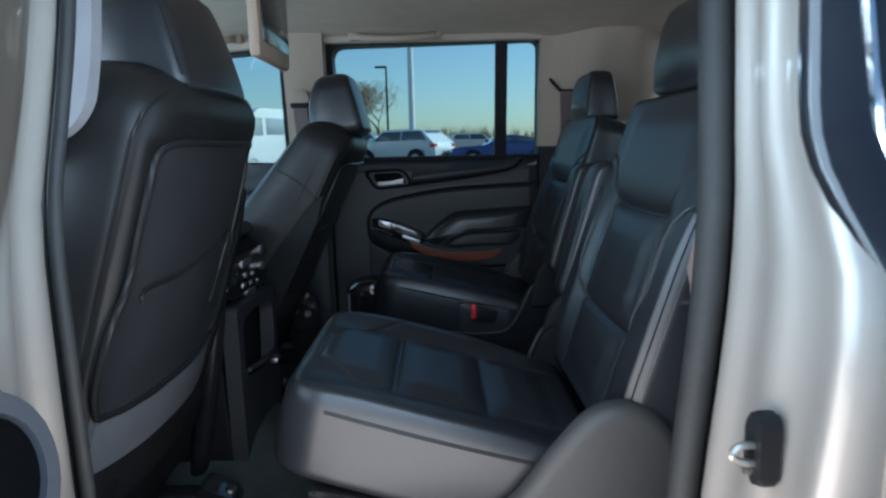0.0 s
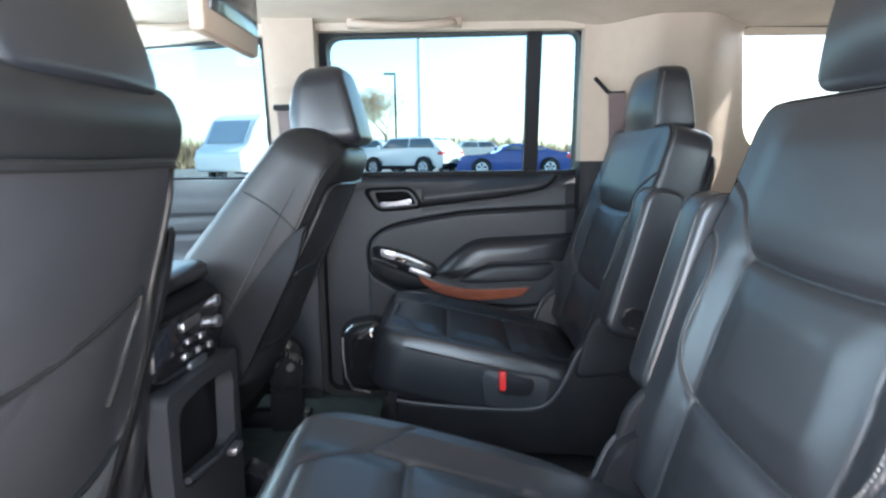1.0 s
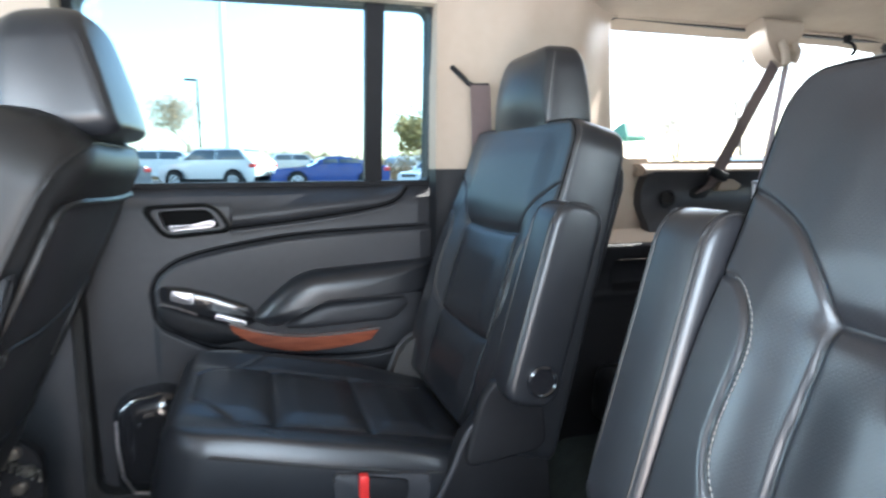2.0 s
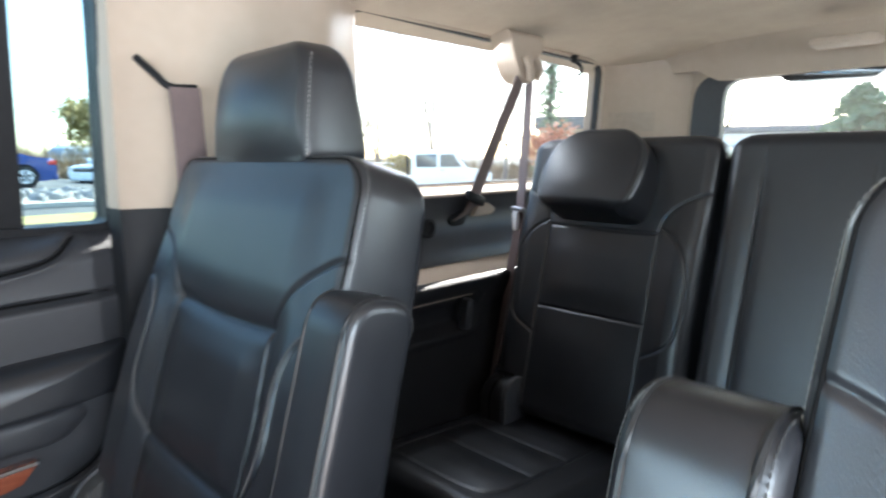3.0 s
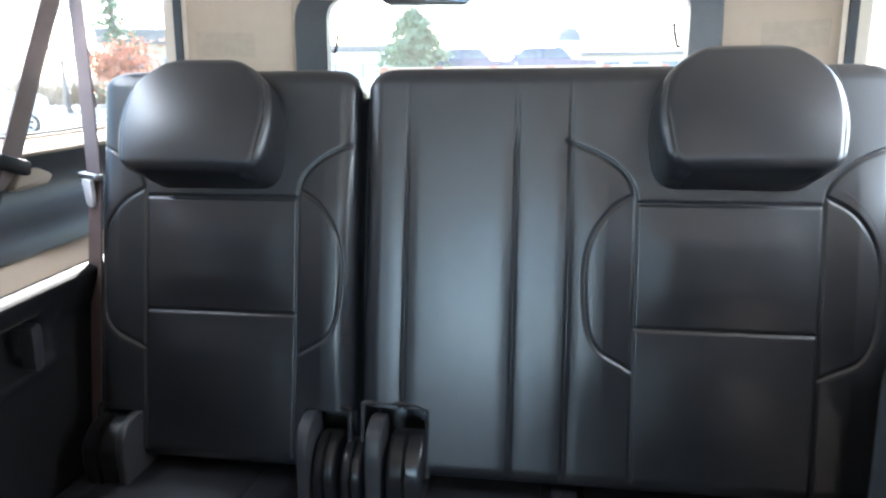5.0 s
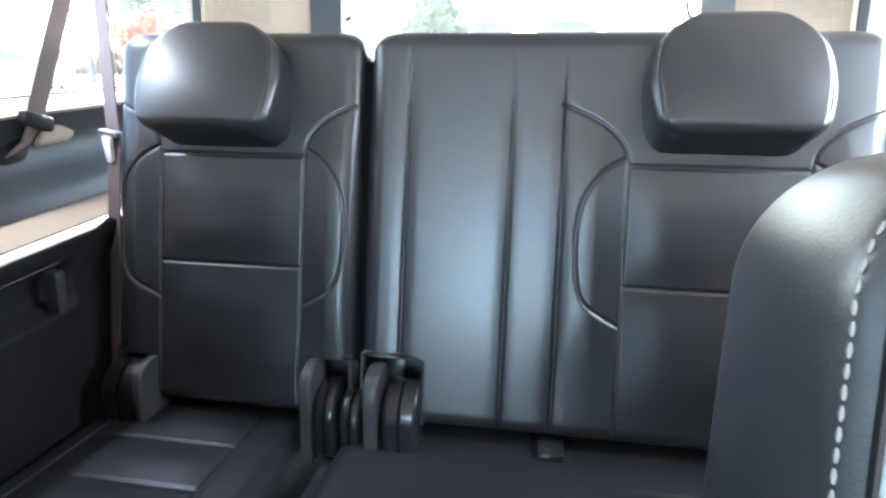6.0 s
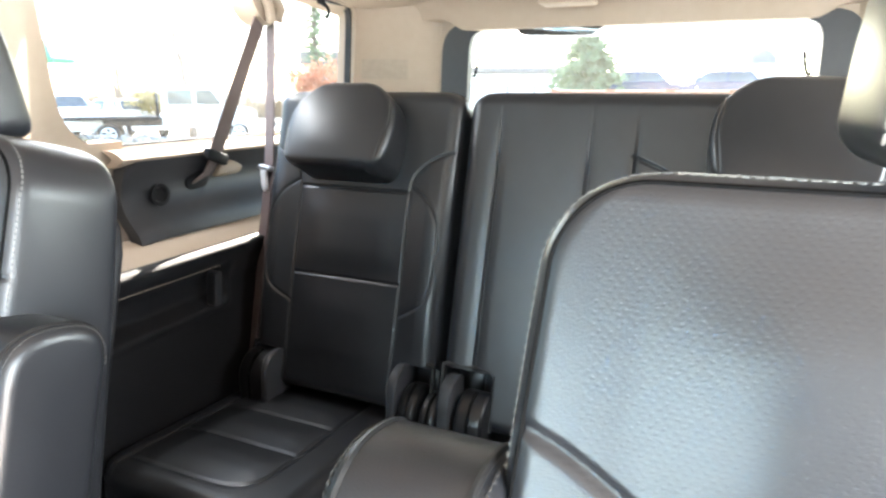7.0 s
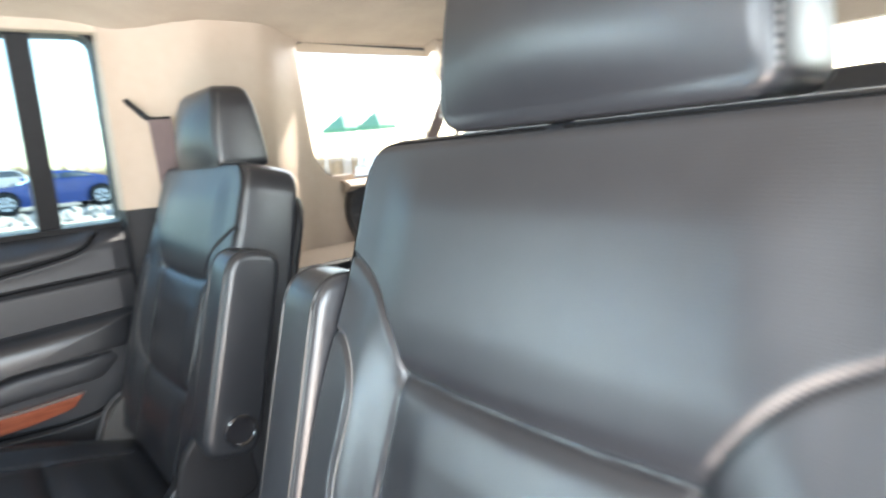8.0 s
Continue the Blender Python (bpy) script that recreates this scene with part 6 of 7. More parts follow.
STONE = material("grey_stone", (0.22, 0.21, 0.2), 0.85, color2=(0.36, 0.34, 0.32), scale=6, bump=0.5, bump_scale=25, bump_dist=0.01)
BARK = material("grey_bark", (0.12, 0.095, 0.08), 0.95, color2=(0.19, 0.155, 0.13), scale=9, bump=0.8, bump_scale=30, bump_dist=0.01)
TWIG = material("dry_twigs", (0.22, 0.15, 0.09), 0.95, color2=(0.3, 0.22, 0.13), scale=5)
EVERGREEN = material("evergreen_needles", (0.10, 0.15, 0.075), 0.8, color2=(0.15, 0.21, 0.11), scale=4)
ORANGE_LEAF = material("orange_leaves", (0.42, 0.15, 0.07), 0.8, color2=(0.55, 0.24, 0.12), scale=4)
YELLOW_LEAF = material("yellow_leaves", (0.26, 0.2, 0.06), 0.8, color2=(0.34, 0.27, 0.1), scale=4)
WHITE_PAINT = material("white_car_paint", (0.75, 0.75, 0.74), 0.25, color2=(0.8, 0.8, 0.79), scale=2, coat=0.8)
BLUE_PAINT = material("blue_car_paint", (0.02, 0.06, 0.26), 0.25, 0.2, color2=(0.026, 0.075, 0.31), scale=2, coat=1.0)
NAVY_PAINT = material("navy_car_paint", (0.03, 0.055, 0.12), 0.25, 0.2, color2=(0.04, 0.07, 0.15), scale=2, coat=1.0)
GREY_PAINT = material("grey_car_paint", (0.2, 0.22, 0.25), 0.25, 0.3, color2=(0.24, 0.26, 0.29), scale=2, coat=1.0)
CAR_GLASS = material("dark_car_glass", (0.06, 0.07, 0.075), 0.08, color2=(0.08, 0.09, 0.095), scale=3, coat=0.5)
LAMP_RED = material("red_lamp_lens", (0.5, 0.02, 0.02), 0.2, color2=(0.6, 0.04, 0.03), scale=10, coat=0.5)
LAMP_CLEAR = material("clear_lamp_lens", (0.7, 0.7, 0.7), 0.15, color2=(0.8, 0.8, 0.8), scale=10, coat=0.5)
BRICK = material("red_brown_brick", (0.27, 0.10, 0.06), 0.9, color2=(0.36, 0.16, 0.10), scale=3, bump=0.5, bump_scale=30, bump_dist=0.01)
TAN_WALL = material("tan_stucco", (0.42, 0.32, 0.22), 0.9, color2=(0.5, 0.39, 0.28), scale=2, bump=0.4, bump_scale=40)
GREY_WALL = material("grey_siding", (0.7, 0.69, 0.66), 0.85, color2=(0.76, 0.75, 0.72), scale=2, bump=0.3, bump_scale=30)
ROOFING = material("dark_roofing", (0.16, 0.15, 0.145), 0.9, color2=(0.2, 0.19, 0.18), scale=3, bump=0.4, bump_scale=30)


def land(x, y):
    """The lot rises gently towards the passenger side and falls away behind it."""
    side = min(max((12.0 - x) / 8.0, 0.0), 1.0)
    dip = 0.85 * min(max((x - 6.0) / 16.0, 0.0), 1.0) * min(max((y - 7.0) / 9.0, 0.0), 1.0)
    return 0.0105 * min(max(0.0, y - 3.0), 60) + 0.0155 * min(max(0.0, y - 3.0), 29) * side - dip


xs = [-3000, -800, -300, -150, -80, -50, -30, -20, -10, -5, 0, 4, 6, 8, 10, 12, 16, 20, 22, 30, 50, 80, 150, 300, 800, 3000]
ys = [-3000, -800, -200, -80, -40, -20, -10, -5, 0, 3, 6, 7, 9, 10, 11.2, 13.6, 15, 20, 26, 32, 40, 50, 63, 90, 200, 800, 3000]
gv = [(x, y, land(x, y)) for y in ys for x in xs]
gf = [(j * len(xs) + i, j * len(xs) + i + 1, (j + 1) * len(xs) + i + 1, (j + 1) * len(xs) + i) for j in range(len(ys) - 1) for i in range(len(xs) - 1)]
tagged(part("ground", mesh("ground", gv, gf, False), ASPHALT), "grey asphalt lot reaching the horizon", "ground", kind="structure")


def patch(name, label, x0, x1, y0, y1, mat, high, category):
    """A slab of ground laid over the lot."""
    return tagged(part(name, sheet(40, 10, lambda i, j: (x0 + (x1 - x0) * i, y0 + (y1 - y0) * j, land(x0 + (x1 - x0) * i, y0 + (y1 - y0) * j) + high), (0, 0, -0.12 - (high if high > 0.5 else 0))), mat, smooth=False), label, category, kind="structure")


patch("pavement", "pale concrete apron round the parked car", -9, 12, -9, 9, CONCRETE, 0.012, "pavement")
patch("verge", "dry grass field beyond the lot", -60, 60, 41, 90, DRYGRASS, 0.10, "verge")
patch("kerb_bed", "stone bed with a raised kerb between the rows", -14, 11, 17.6, 21.4, CONCRETE, 0.13, "kerb")
patch("verge", "strip of sunlit yellow dry grass beside the apron", 1.2, 11, 10.6, 15.2, YELLOWGRASS, 0.10, "verge")
patch("lane", "sunlit pale lane behind the parked car", 13, 40, -20, 40, CONCRETE, 0.012, "road")
patch("kerb_strip", "low planted strip beside the lane", 15.5, 19, 11, 26, DRYGRASS, 0.13, "verge")


def rocks(name, label, n, x0, x1, y0, y1, size, seed, z):
    rnd = random.Random(seed)
    bm = bmesh.new()
    for k in range(n):
        c = Vector((rnd.uniform(x0, x1), rnd.uniform(y0, y1), 0))
        c.z = land(c.x, c.y) + z
        s = size * rnd.uniform(0.5, 1.5)
        m = Matrix.Translation(c) @ Euler((rnd.uniform(0, 3), rnd.uniform(0, 3), rnd.uniform(0, 3))).to_matrix().to_4x4() @ Matrix.Diagonal((s, s * rnd.uniform(0.6, 1), s * rnd.uniform(0.5, 0.8), 1))
        bmesh.ops.create_icosphere(bm, subdivisions=1, radius=1, matrix=m)
    return tagged(part(name, bm, STONE), label, "stones", kind="stuff")


rocks("stones", "grey landscaping stones in the kerb bed", 520, -13, 10.5, 17.9, 21.2, 0.17, 3, 0.17)
rocks("stones", "pale stones along the planted strip", 160, 15.6, 18.8, 11.2, 25, 0.16, 4, 0.16)


def wheel(parent, x, y, r, w):
    wh = part("wheel", lathe([(r * 0.62, -w / 2), (r * 0.95, -w / 2), (r, -w / 3), (r, w / 3), (r * 0.95, w / 2), (r * 0.62, w / 2)], pose(x, y, r, 90), 22), RUBBER, parent, "black tyre")
    bm = lathe([(r * 0.66, -w * 0.50), (r * 0.64, -w * 0.53), (r * 0.2, -w * 0.52), (r * 0.2, w * 0.52), (r * 0.64, w * 0.53), (r * 0.66, w * 0.50)], pose(x, y, r, 90), 22)
    rim = part("rim", bm, ALLOY, wh, "silver rim")
    for k in range(5):
        a = 2 * math.pi * k / 5
        for s in (-1, 1):
            part("spoke_gap", box(-0.045, 0.045, -0.008, 0.008, -r * 0.14, r * 0.14, 0.003), BLACK_PLASTIC, wh, "", pose(x, y, r, 0, 0, 0) @ pose(0, s * w * 0.53, 0, 0, math.degrees(a), 0) @ pose(0, 0, r * 0.4))
    return wh


def parked_car(name, label, m, paint, length, width, height, sill, hood, deck, roof0, roof1, cabin0, cabin1, wb, r, group="", clad=None):
    """A parked car, front towards -x. hood and deck: heights; cabin0..cabin1: ends of the glasshouse at the waist; roof0..roof1 on top."""
    car = thing(name, label, "car", m, group)
    L, W = length / 2, width / 2
    waist = (hood + deck) / 2 + 0.03
    side = rounded([(-L, sill + 0.12), (-L + 0.05, hood - 0.18), (-L + 0.25, hood - 0.06), (cabin0, hood + 0.02), (cabin0 + 0.3, waist + 0.03), (cabin1 - 0.2, waist + 0.05), (cabin1, deck), (L - 0.1, deck - 0.04), (L, deck - 0.3), (L - 0.05, sill + 0.1), (L - 0.3, sill), (-L + 0.3, sill)],
                   [0.1, 0.1, 0.15, 0.2, 0.2, 0.2, 0.15, 0.12, 0.12, 0.1, 0.1, 0.1], 5)
    bm = prism(side, "y", -W, W, 0.10, None, 3)
    for v in bm.verts:
        k = abs(v.co.x) / L
        v.co.y *= 1 - 0.12 * max(0, k - 0.55) ** 1.5 / 0.3 - 0.05 * max(0, (sill + 0.3 - v.co.z)) / 0.3
    body = part("body", bm, paint, car, "")
    cab = rounded([(cabin0, hood), (roof0, height - 0.03), ((roof0 + roof1) / 2, height), (roof1, height - 0.05), (cabin1, deck)], [0.02, 0.18, 0.3, 0.18, 0.02], 6)
    bm = prism(cab, "y", -W * 0.92, W * 0.92, 0.06, None, 3)
    for v in bm.verts:
        v.co.y *= 1 - 0.22 * max(0, v.co.z - waist) / max(0.1, height - waist)
    part("cabin", bm, paint, body)
    # windows a little proud of the cabin sides
    zt, zb = height - 0.10, waist + 0.07

    def edge(z, front):
        k = (z - hood) / (height - hood)
        return cabin0 + (roof0 - cabin0) * k + 0.12 if front else cabin1 + (roof1 - cabin1) * k - 0.12
    mid = (roof0 + roof1) / 2
    for s in (-1, 1):
        for a, b in (((edge(zb, 1), edge(zt, 1)), (mid - 0.03, mid - 0.03)), ((mid + 0.03, mid + 0.03), (edge(zb, 0), edge(zt, 0)))):
            q = rounded([(a[0], zb), (b[0], zb), (b[1], zt), (a[1], zt)], 0.05)
            bm = prism(q, "y", 0, 0.012, 0.004)
            for v in bm.verts:
                t = max(0, v.co.z - waist) / max(0.1, height - waist)
                v.co.y = s * (W * 0.92 * (1 - 0.22 * t) + v.co.y - 0.004)
            part("window", bm, CAR_GLASS, body, "dark side window")
        part("mirror", box(edge(zb, 1) - 0.08, edge(zb, 1) + 0.12, min(s * W * 0.95, s * (W + 0.16)), max(s * W * 0.95, s * (W + 0.16)), zb, zb + 0.14, 0.04), paint, body)
        part("handle", box(mid + 0.1, mid + 0.28, min(s * W * 0.99, s * (W + 0.02)), max(s * W * 0.99, s * (W + 0.02)), waist - 0.14, waist - 0.11, 0.01), paint, body)
        part("tail_lamp", box(L - 0.28, L - 0.02, min(s * W * 0.62, s * W * 0.93), max(s * W * 0.62, s * W * 0.93), deck - 0.26, deck - 0.10, 0.03), LAMP_RED, body, "red tail lamp")
        part("head_lamp", box(-L + 0.03, -L + 0.32, min(s * W * 0.55, s * W * 0.9), max(s * W * 0.55, s * W * 0.9), hood - 0.26, hood - 0.13, 0.03), LAMP_CLEAR, body, "clear head lamp")
        if clad:
            for xw in (-wb / 2, wb / 2):
                part("arch", lathe([(r * 1.2, -0.02), (r * 1.34, -0.02), (r * 1.34, 0.03), (r * 1.2, 0.03)], pose(xw, s * (W - 0.005), r, 90), 24), clad, body, "black wheel-arch cladding")
            part("sill_clad", box(-L + 0.5, L - 0.4, min(s * W * 0.93, s * (W + 0.012)), max(s * W * 0.93, s * (W + 0.012)), sill - 0.02, sill + 0.14, 0.02), clad, body)
    for front in (1, 0):
        e0, e1 = (edge(zb - 0.05, 1) - 0.1, edge(zt + 0.03, 1) - 0.1) if front else (edge(zb - 0.05, 0) + 0.1, edge(zt + 0.03, 0) + 0.1)
        d = -0.012 if front else 0.012
        bm = bmesh.new()
        vs_ = [bm.verts.new((x + o, y, z)) for o in (0, d) for x, y, z in ((e0, -W * 0.74, zb - 0.05), (e0, W * 0.74, zb - 0.05), (e1, W * 0.62, zt + 0.03), (e1, -W * 0.62, zt + 0.03))]
        for f in ((0, 1, 2, 3), (7, 6, 5, 4), (0, 4, 5, 1), (1, 5, 6, 2), (2, 6, 7, 3), (3, 7, 4, 0)):
            bm.faces.new([vs_[i] for i in f])
        part("windscreen" if front else "rear_window", bm, CAR_GLASS, body, "dark sloping glass")
    part("bumper", box(L - 0.12, L + 0.03, -W * 0.85, W * 0.85, sill + 0.02, sill + 0.24, 0.05), clad or paint, body)
    part("bumper", box(-L - 0.03, -L + 0.12, -W * 0.8, W * 0.8, sill + 0.02, sill + 0.22, 0.05), clad or paint, body)
    part("grille", box(-L - 0.02, -L + 0.1, -W * 0.55, W * 0.55, hood - 0.32, hood - 0.16, 0.03), GLOSS_BLACK, body, "black grille")
    for xw in (-wb / 2, wb / 2):
        for s in (-1, 1):
            wheel(car, xw, s * (W - 0.06), r, 0.23)
            part("wheel_arch", lathe([(r * 1.16, -0.03), (r * 1.16, 0.0), (r * 1.1, 0.004), (0, 0.004)], pose(xw, s * (W + 0.002), r * 1.02, -90 * s), 28), BLACK_PLASTIC, body, "dark wheel arch")
    return car


def at(az, dist, turn):
    """A place by bearing from the doorway (degrees from the rear axis) and distance."""
    x, y = dist * math.cos(radians(az)), 0.5 + dist * math.sin(radians(az))
    return pose(x, y, land(x, y) + 0.005, 0, 0, turn)


SUV = dict(length=4.63, width=1.84, height=1.66, sill=0.28, hood=1.02, deck=1.12, roof0=-0.55, roof1=1.55, cabin0=-1.25, cabin1=2.15, wb=2.73, r=0.35)
COUPE = dict(length=4.78, width=1.9, height=1.34, sill=0.2, hood=0.92, deck=1.0, roof0=-0.25, roof1=0.75, cabin0=-0.85, cabin1=1.75, wb=2.81, r=0.35)
PICKUP = dict(length=5.3, width=1.95, height=1.85, sill=0.4, hood=1.15, deck=1.2, roof0=-0.5, roof1=1.6, cabin0=-1.15, cabin1=2.3, wb=3.1, r=0.4)
parked_car("suv", "white compact SUV with black arches parked across the lot", at(93.3, 26.8, -33), WHITE_PAINT, clad=BLACK_PLASTIC, **SUV)
parked_car("coupe", "deep blue two-door coupe parked behind the white SUV", at(83.6, 25.4, 4), BLUE_PAINT, **COUPE)
parked_car("suv", "white SUV parked beyond the first one", at(87.6, 47, 10), WHITE_PAINT, **SUV)
parked_car("suv", "white SUV half hidden in the far row", at(98.5, 36, -5), WHITE_PAINT, **SUV)
parked_car("sedan", "silver car in front of the van", at(104.0, 26, 15), GREY_PAINT, **COUPE)
parked_car("suv", "white SUV facing the lane", at(51.3, 35, 78), WHITE_PAINT, **PICKUP)
parked_car("suv", "white SUV by the lane", at(55.8, 31, 74), WHITE_PAINT, **PICKUP)
parked_car("suv", "white SUV seen past the front window", at(73.3, 33, 30), WHITE_PAINT, **SUV)
parked_car("suv", "dark blue SUV beyond the brick wall", at(6.0, 37, 95) @ Matrix.Translation((0, 0, 1.07)), NAVY_PAINT, **PICKUP)
parked_car("suv", "navy SUV beyond the brick wall", at(-1.3, 37, 85) @ Matrix.Translation((0, 0, 1.07)), NAVY_PAINT, **PICKUP)
parked_car("sedan", "white car by the grey building", at(15.6, 24, 60), WHITE_PAINT, **COUPE)
parked_car("sedan", "blue-grey car behind the hedge", at(31.5, 27, 60), NAVY_PAINT, **SUV)


# Van windows: the sky's reflection is put into a paler base colour.
VAN_GLASS = material("sky_lit_glass", (0.3, 0.34, 0.37), 0.15, color2=(0.36, 0.4, 0.43), scale=3, coat=0.5)


def van(label, m):
    v = thing("van", label, "van", m)
    bm = prism(rounded([(-2.7, 0.45), (-2.75, 1.1), (-2.3, 1.35), (-1.7, 2.25), (-1.2, 2.5), (2.7, 2.5), (2.75, 0.45)], [0.1, 0.15, 0.2, 0.25, 0.2, 0.15, 0.1]), "y", -0.98, 0.98, 0.1, None, 3)
    b = part("body", bm, WHITE_PAINT, v)
    for s in (-1, 1):
        part("window", prism(rounded([(-2.05, 1.5), (-1.1, 1.5), (-1.1, 2.15), (-1.62, 2.15)], 0.06), "y", s * 0.975, s * 0.99, 0.004), VAN_GLASS, b, "dark side window")
        for k in range(2):
            part("window", box(-0.9 + 1.5 * k, 0.4 + 1.5 * k, min(s * 0.975, s * 0.99), max(s * 0.975, s * 0.99), 1.55, 2.15, 0.005), VAN_GLASS, b, "dark side window")
        for xw in (-1.75, 1.75):
            wheel(v, xw, s * 0.86, 0.37, 0.24)
    part("windscreen", prism([(-2.27, 1.42), (-1.78, 2.2), (-1.80, 2.22), (-2.30, 1.44)], "y", -0.8, 0.8, 0), VAN_GLASS, b)
    return v


van("white high-roof van with dark windows", at(106.6, 24, 70))
van("white van with dark windows by the trees", at(76.2, 58, 20))


def chassis_truck(m):
    t = thing("truck", "white crew-cab truck with a bare black flatbed frame", "truck", m)
    c = part("cab", prism(rounded([(-3.1, 0.7), (-3.15, 1.35), (-2.9, 1.5), (-2.0, 1.58), (-1.55, 2.25), (-1.3, 2.4), (0.55, 2.4), (0.6, 0.7)], [0.08, 0.12, 0.15, 0.1, 0.15, 0.15, 0.1, 0.05]), "y", -1.0, 1.0, 0.08, None, 3), WHITE_PAINT, t, "white crew cab")
    for s in (-1, 1):
        for a, b in ((-1.75, -0.75), (-0.6, 0.35)):
            part("window", prism(rounded([(a, 1.62), (b, 1.62), (b, 2.2), (a + (0.4 if a < -1 else 0), 2.2)], 0.06), "y", s * 0.995, s * 1.012, 0.004), CAR_GLASS, c, "dark side window")
        part("handle", box(-0.95, -0.78, min(s * 1.0, s * 1.02), max(s * 1.0, s * 1.02), 1.45, 1.49, 0.01), BLACK_PLASTIC, c)
        part("frame_rail", box(0.5, 4.2, s * 0.42 - 0.06, s * 0.42 + 0.06, 0.75, 1.0, 0.01), BLACK_PLASTIC, t, "black frame rail")
        for xw in (-2.35, 2.6):
            wheel(t, xw, s * 0.85, 0.44, 0.3)
    part("windscreen", prism([(-2.02, 1.62), (-1.6, 2.24), (-1.62, 2.27), (-2.06, 1.64)], "y", -0.85, 0.85, 0), CAR_GLASS, c)
    part("bed", box(0.8, 4.3, -1.1, 1.1, 1.0, 1.14, 0.02), BLACK_PLASTIC, t, "black flatbed deck")
    part("headboard", box(0.72, 0.8, -1.05, 1.05, 1.0, 2.1, 0.02), BLACK_PLASTIC, t)
    return t


chassis_truck(at(47.6, 29, 137))


def branch(bm, a, d, length, r, depth, rnd, spread, rule):
    pts, p, v = [a], a.copy(), d.copy()
    for k in range(4):
        v = (v + Vector((rnd.uniform(-1, 1), rnd.uniform(-1, 1), rnd.uniform(-0.4, 0.7))) * 0.16).normalized()
        p = p + v * length / 4
        pts.append(p.copy())
    tube(pts, [r * (1 - 0.13 * k) for k in range(5)], 5 if depth > 1 else 3, bm)
    rule.append((pts[-1], depth))
    if depth == 0:
        return
    for k in range(rnd.choice((2, 3, 3))):
        i = rnd.choice((2, 3, 4, 4))
        n = (v + Vector((rnd.uniform(-1, 1), rnd.uniform(-1, 1), rnd.uniform(-0.2, 0.8))) * spread).normalized()
        branch(bm, pts[i], n, length * rnd.uniform(0.6, 0.8), r * 0.52, depth - 1, rnd, spread, rule)


def leaves(bm, centres, size, n, rnd, spread, slim=0.5):
    for c in centres:
        for k in range(n):
            p = c + Vector((rnd.gauss(0, spread), rnd.gauss(0, spread), rnd.gauss(0, spread * 0.7)))
            a = Vector((rnd.uniform(-1, 1), rnd.uniform(-1, 1), rnd.uniform(-1, 1))).normalized()
            b = a.orthogonal().normalized()
            s = size * rnd.uniform(0.6, 1.4)
            bm.faces.new([bm.verts.new(p + q) for q in (a * s, b * s * slim, -a * s, -b * s * slim)])


def tree(name, label, m, height, seed, crown=None, depth=4, spread=0.75, leaf=0.12, n=24, cloud=0.35, trunk=0.3, slim=0.5):
    rnd = random.Random(seed)
    t = thing(name, label, "tree", m)
    bm, tips = bmesh.new(), []
    branch(bm, Vector((0, 0, 0)), Vector((0, 0, 1)), height * trunk, height * 0.022, depth, rnd, spread, tips)
    part("trunk", bm, BARK, t, "bare grey trunk and limbs")
    if crown:
        bm = bmesh.new()
        leaves(bm, [p for p, d in tips if d <= 2], leaf, n, rnd, cloud, slim)
        part("crown", bm, crown, t, smooth=False)
    return t


def conifer(label, m, height, width, seed, thin=1.0, taper=0.8):
    rnd = random.Random(seed)
    t = thing("conifer", label, "tree", m)
    part("trunk", tube([(0, 0, 0), (0.02, 0, height * 0.5), (0, 0, height)], [height * 0.02, height * 0.013, 0.01], 8), BARK, t)
    bm = bmesh.new()
    n = int(height * 26 * thin)
    for k in range(n):
        u = k / n
        z = height * (0.10 + 0.88 * u)
        rad = width / 2 * (1 - u) ** taper * rnd.uniform(0.55, 1.1)
        a = rnd.uniform(0, 6.283)
        for q in range(5):
            f = (q + 1) / 5
            c = Vector((math.cos(a) * rad * f, math.sin(a) * rad * f, z - 0.12 * rad * f))
            leaves(bm, [c], 0.10 + 0.05 * width / 3, 5, rnd, 0.07 + 0.06 * rad)
    part("crown", bm, EVERGREEN, t, smooth=False)
    return t


tree("tree", "bare winter tree behind the lamp post", at(95.5, 50, 0), 7.5, 11, TWIG, 5, 0.8, 0.42, 7, 0.5, 0.3, 0.05)
tree("tree", "tall bare winter tree beside the truck", at(46.4, 34, 0), 11.0, 12, BARK, 5, 0.7, 0.36, 4, 0.45, 0.3, 0.04)
tree("tree", "bare winter tree by the lane", at(51.5, 42, 0), 9.0, 13, BARK, 5, 0.7, 0.4, 4, 0.45, 0.3, 0.04)
tree("tree", "bare winter tree at the lot's edge", at(39.5, 45, 0), 9.5, 14, BARK, 5, 0.7, 0.4, 4, 0.45, 0.3, 0.04)
tree("tree", "small tree with orange autumn leaves", at(36.6, 22, 0), 3.3, 15, ORANGE_LEAF, 4, 0.9, 0.09, 20, 0.28, 0.32)
tree("tree", "tree with yellowing leaves beside the vans", at(74.3, 37, 0), 5.2, 16, YELLOW_LEAF, 4, 0.85, 0.14, 24, 0.45, 0.32)
tree("tree", "small tan tree behind the white SUV", at(49.0, 34, 0), 2.8, 17, YELLOW_LEAF, 4, 0.85, 0.1, 22, 0.3, 0.32)
conifer("tall thin pine by the tan building", at(35.6, 42, 0), 12.0, 3.4, 21, 0.5)
conifer("broad green conifer beside the grey building", at(11.3, 33, 0), 4.7, 5.0, 22, 2.2, 0.5)


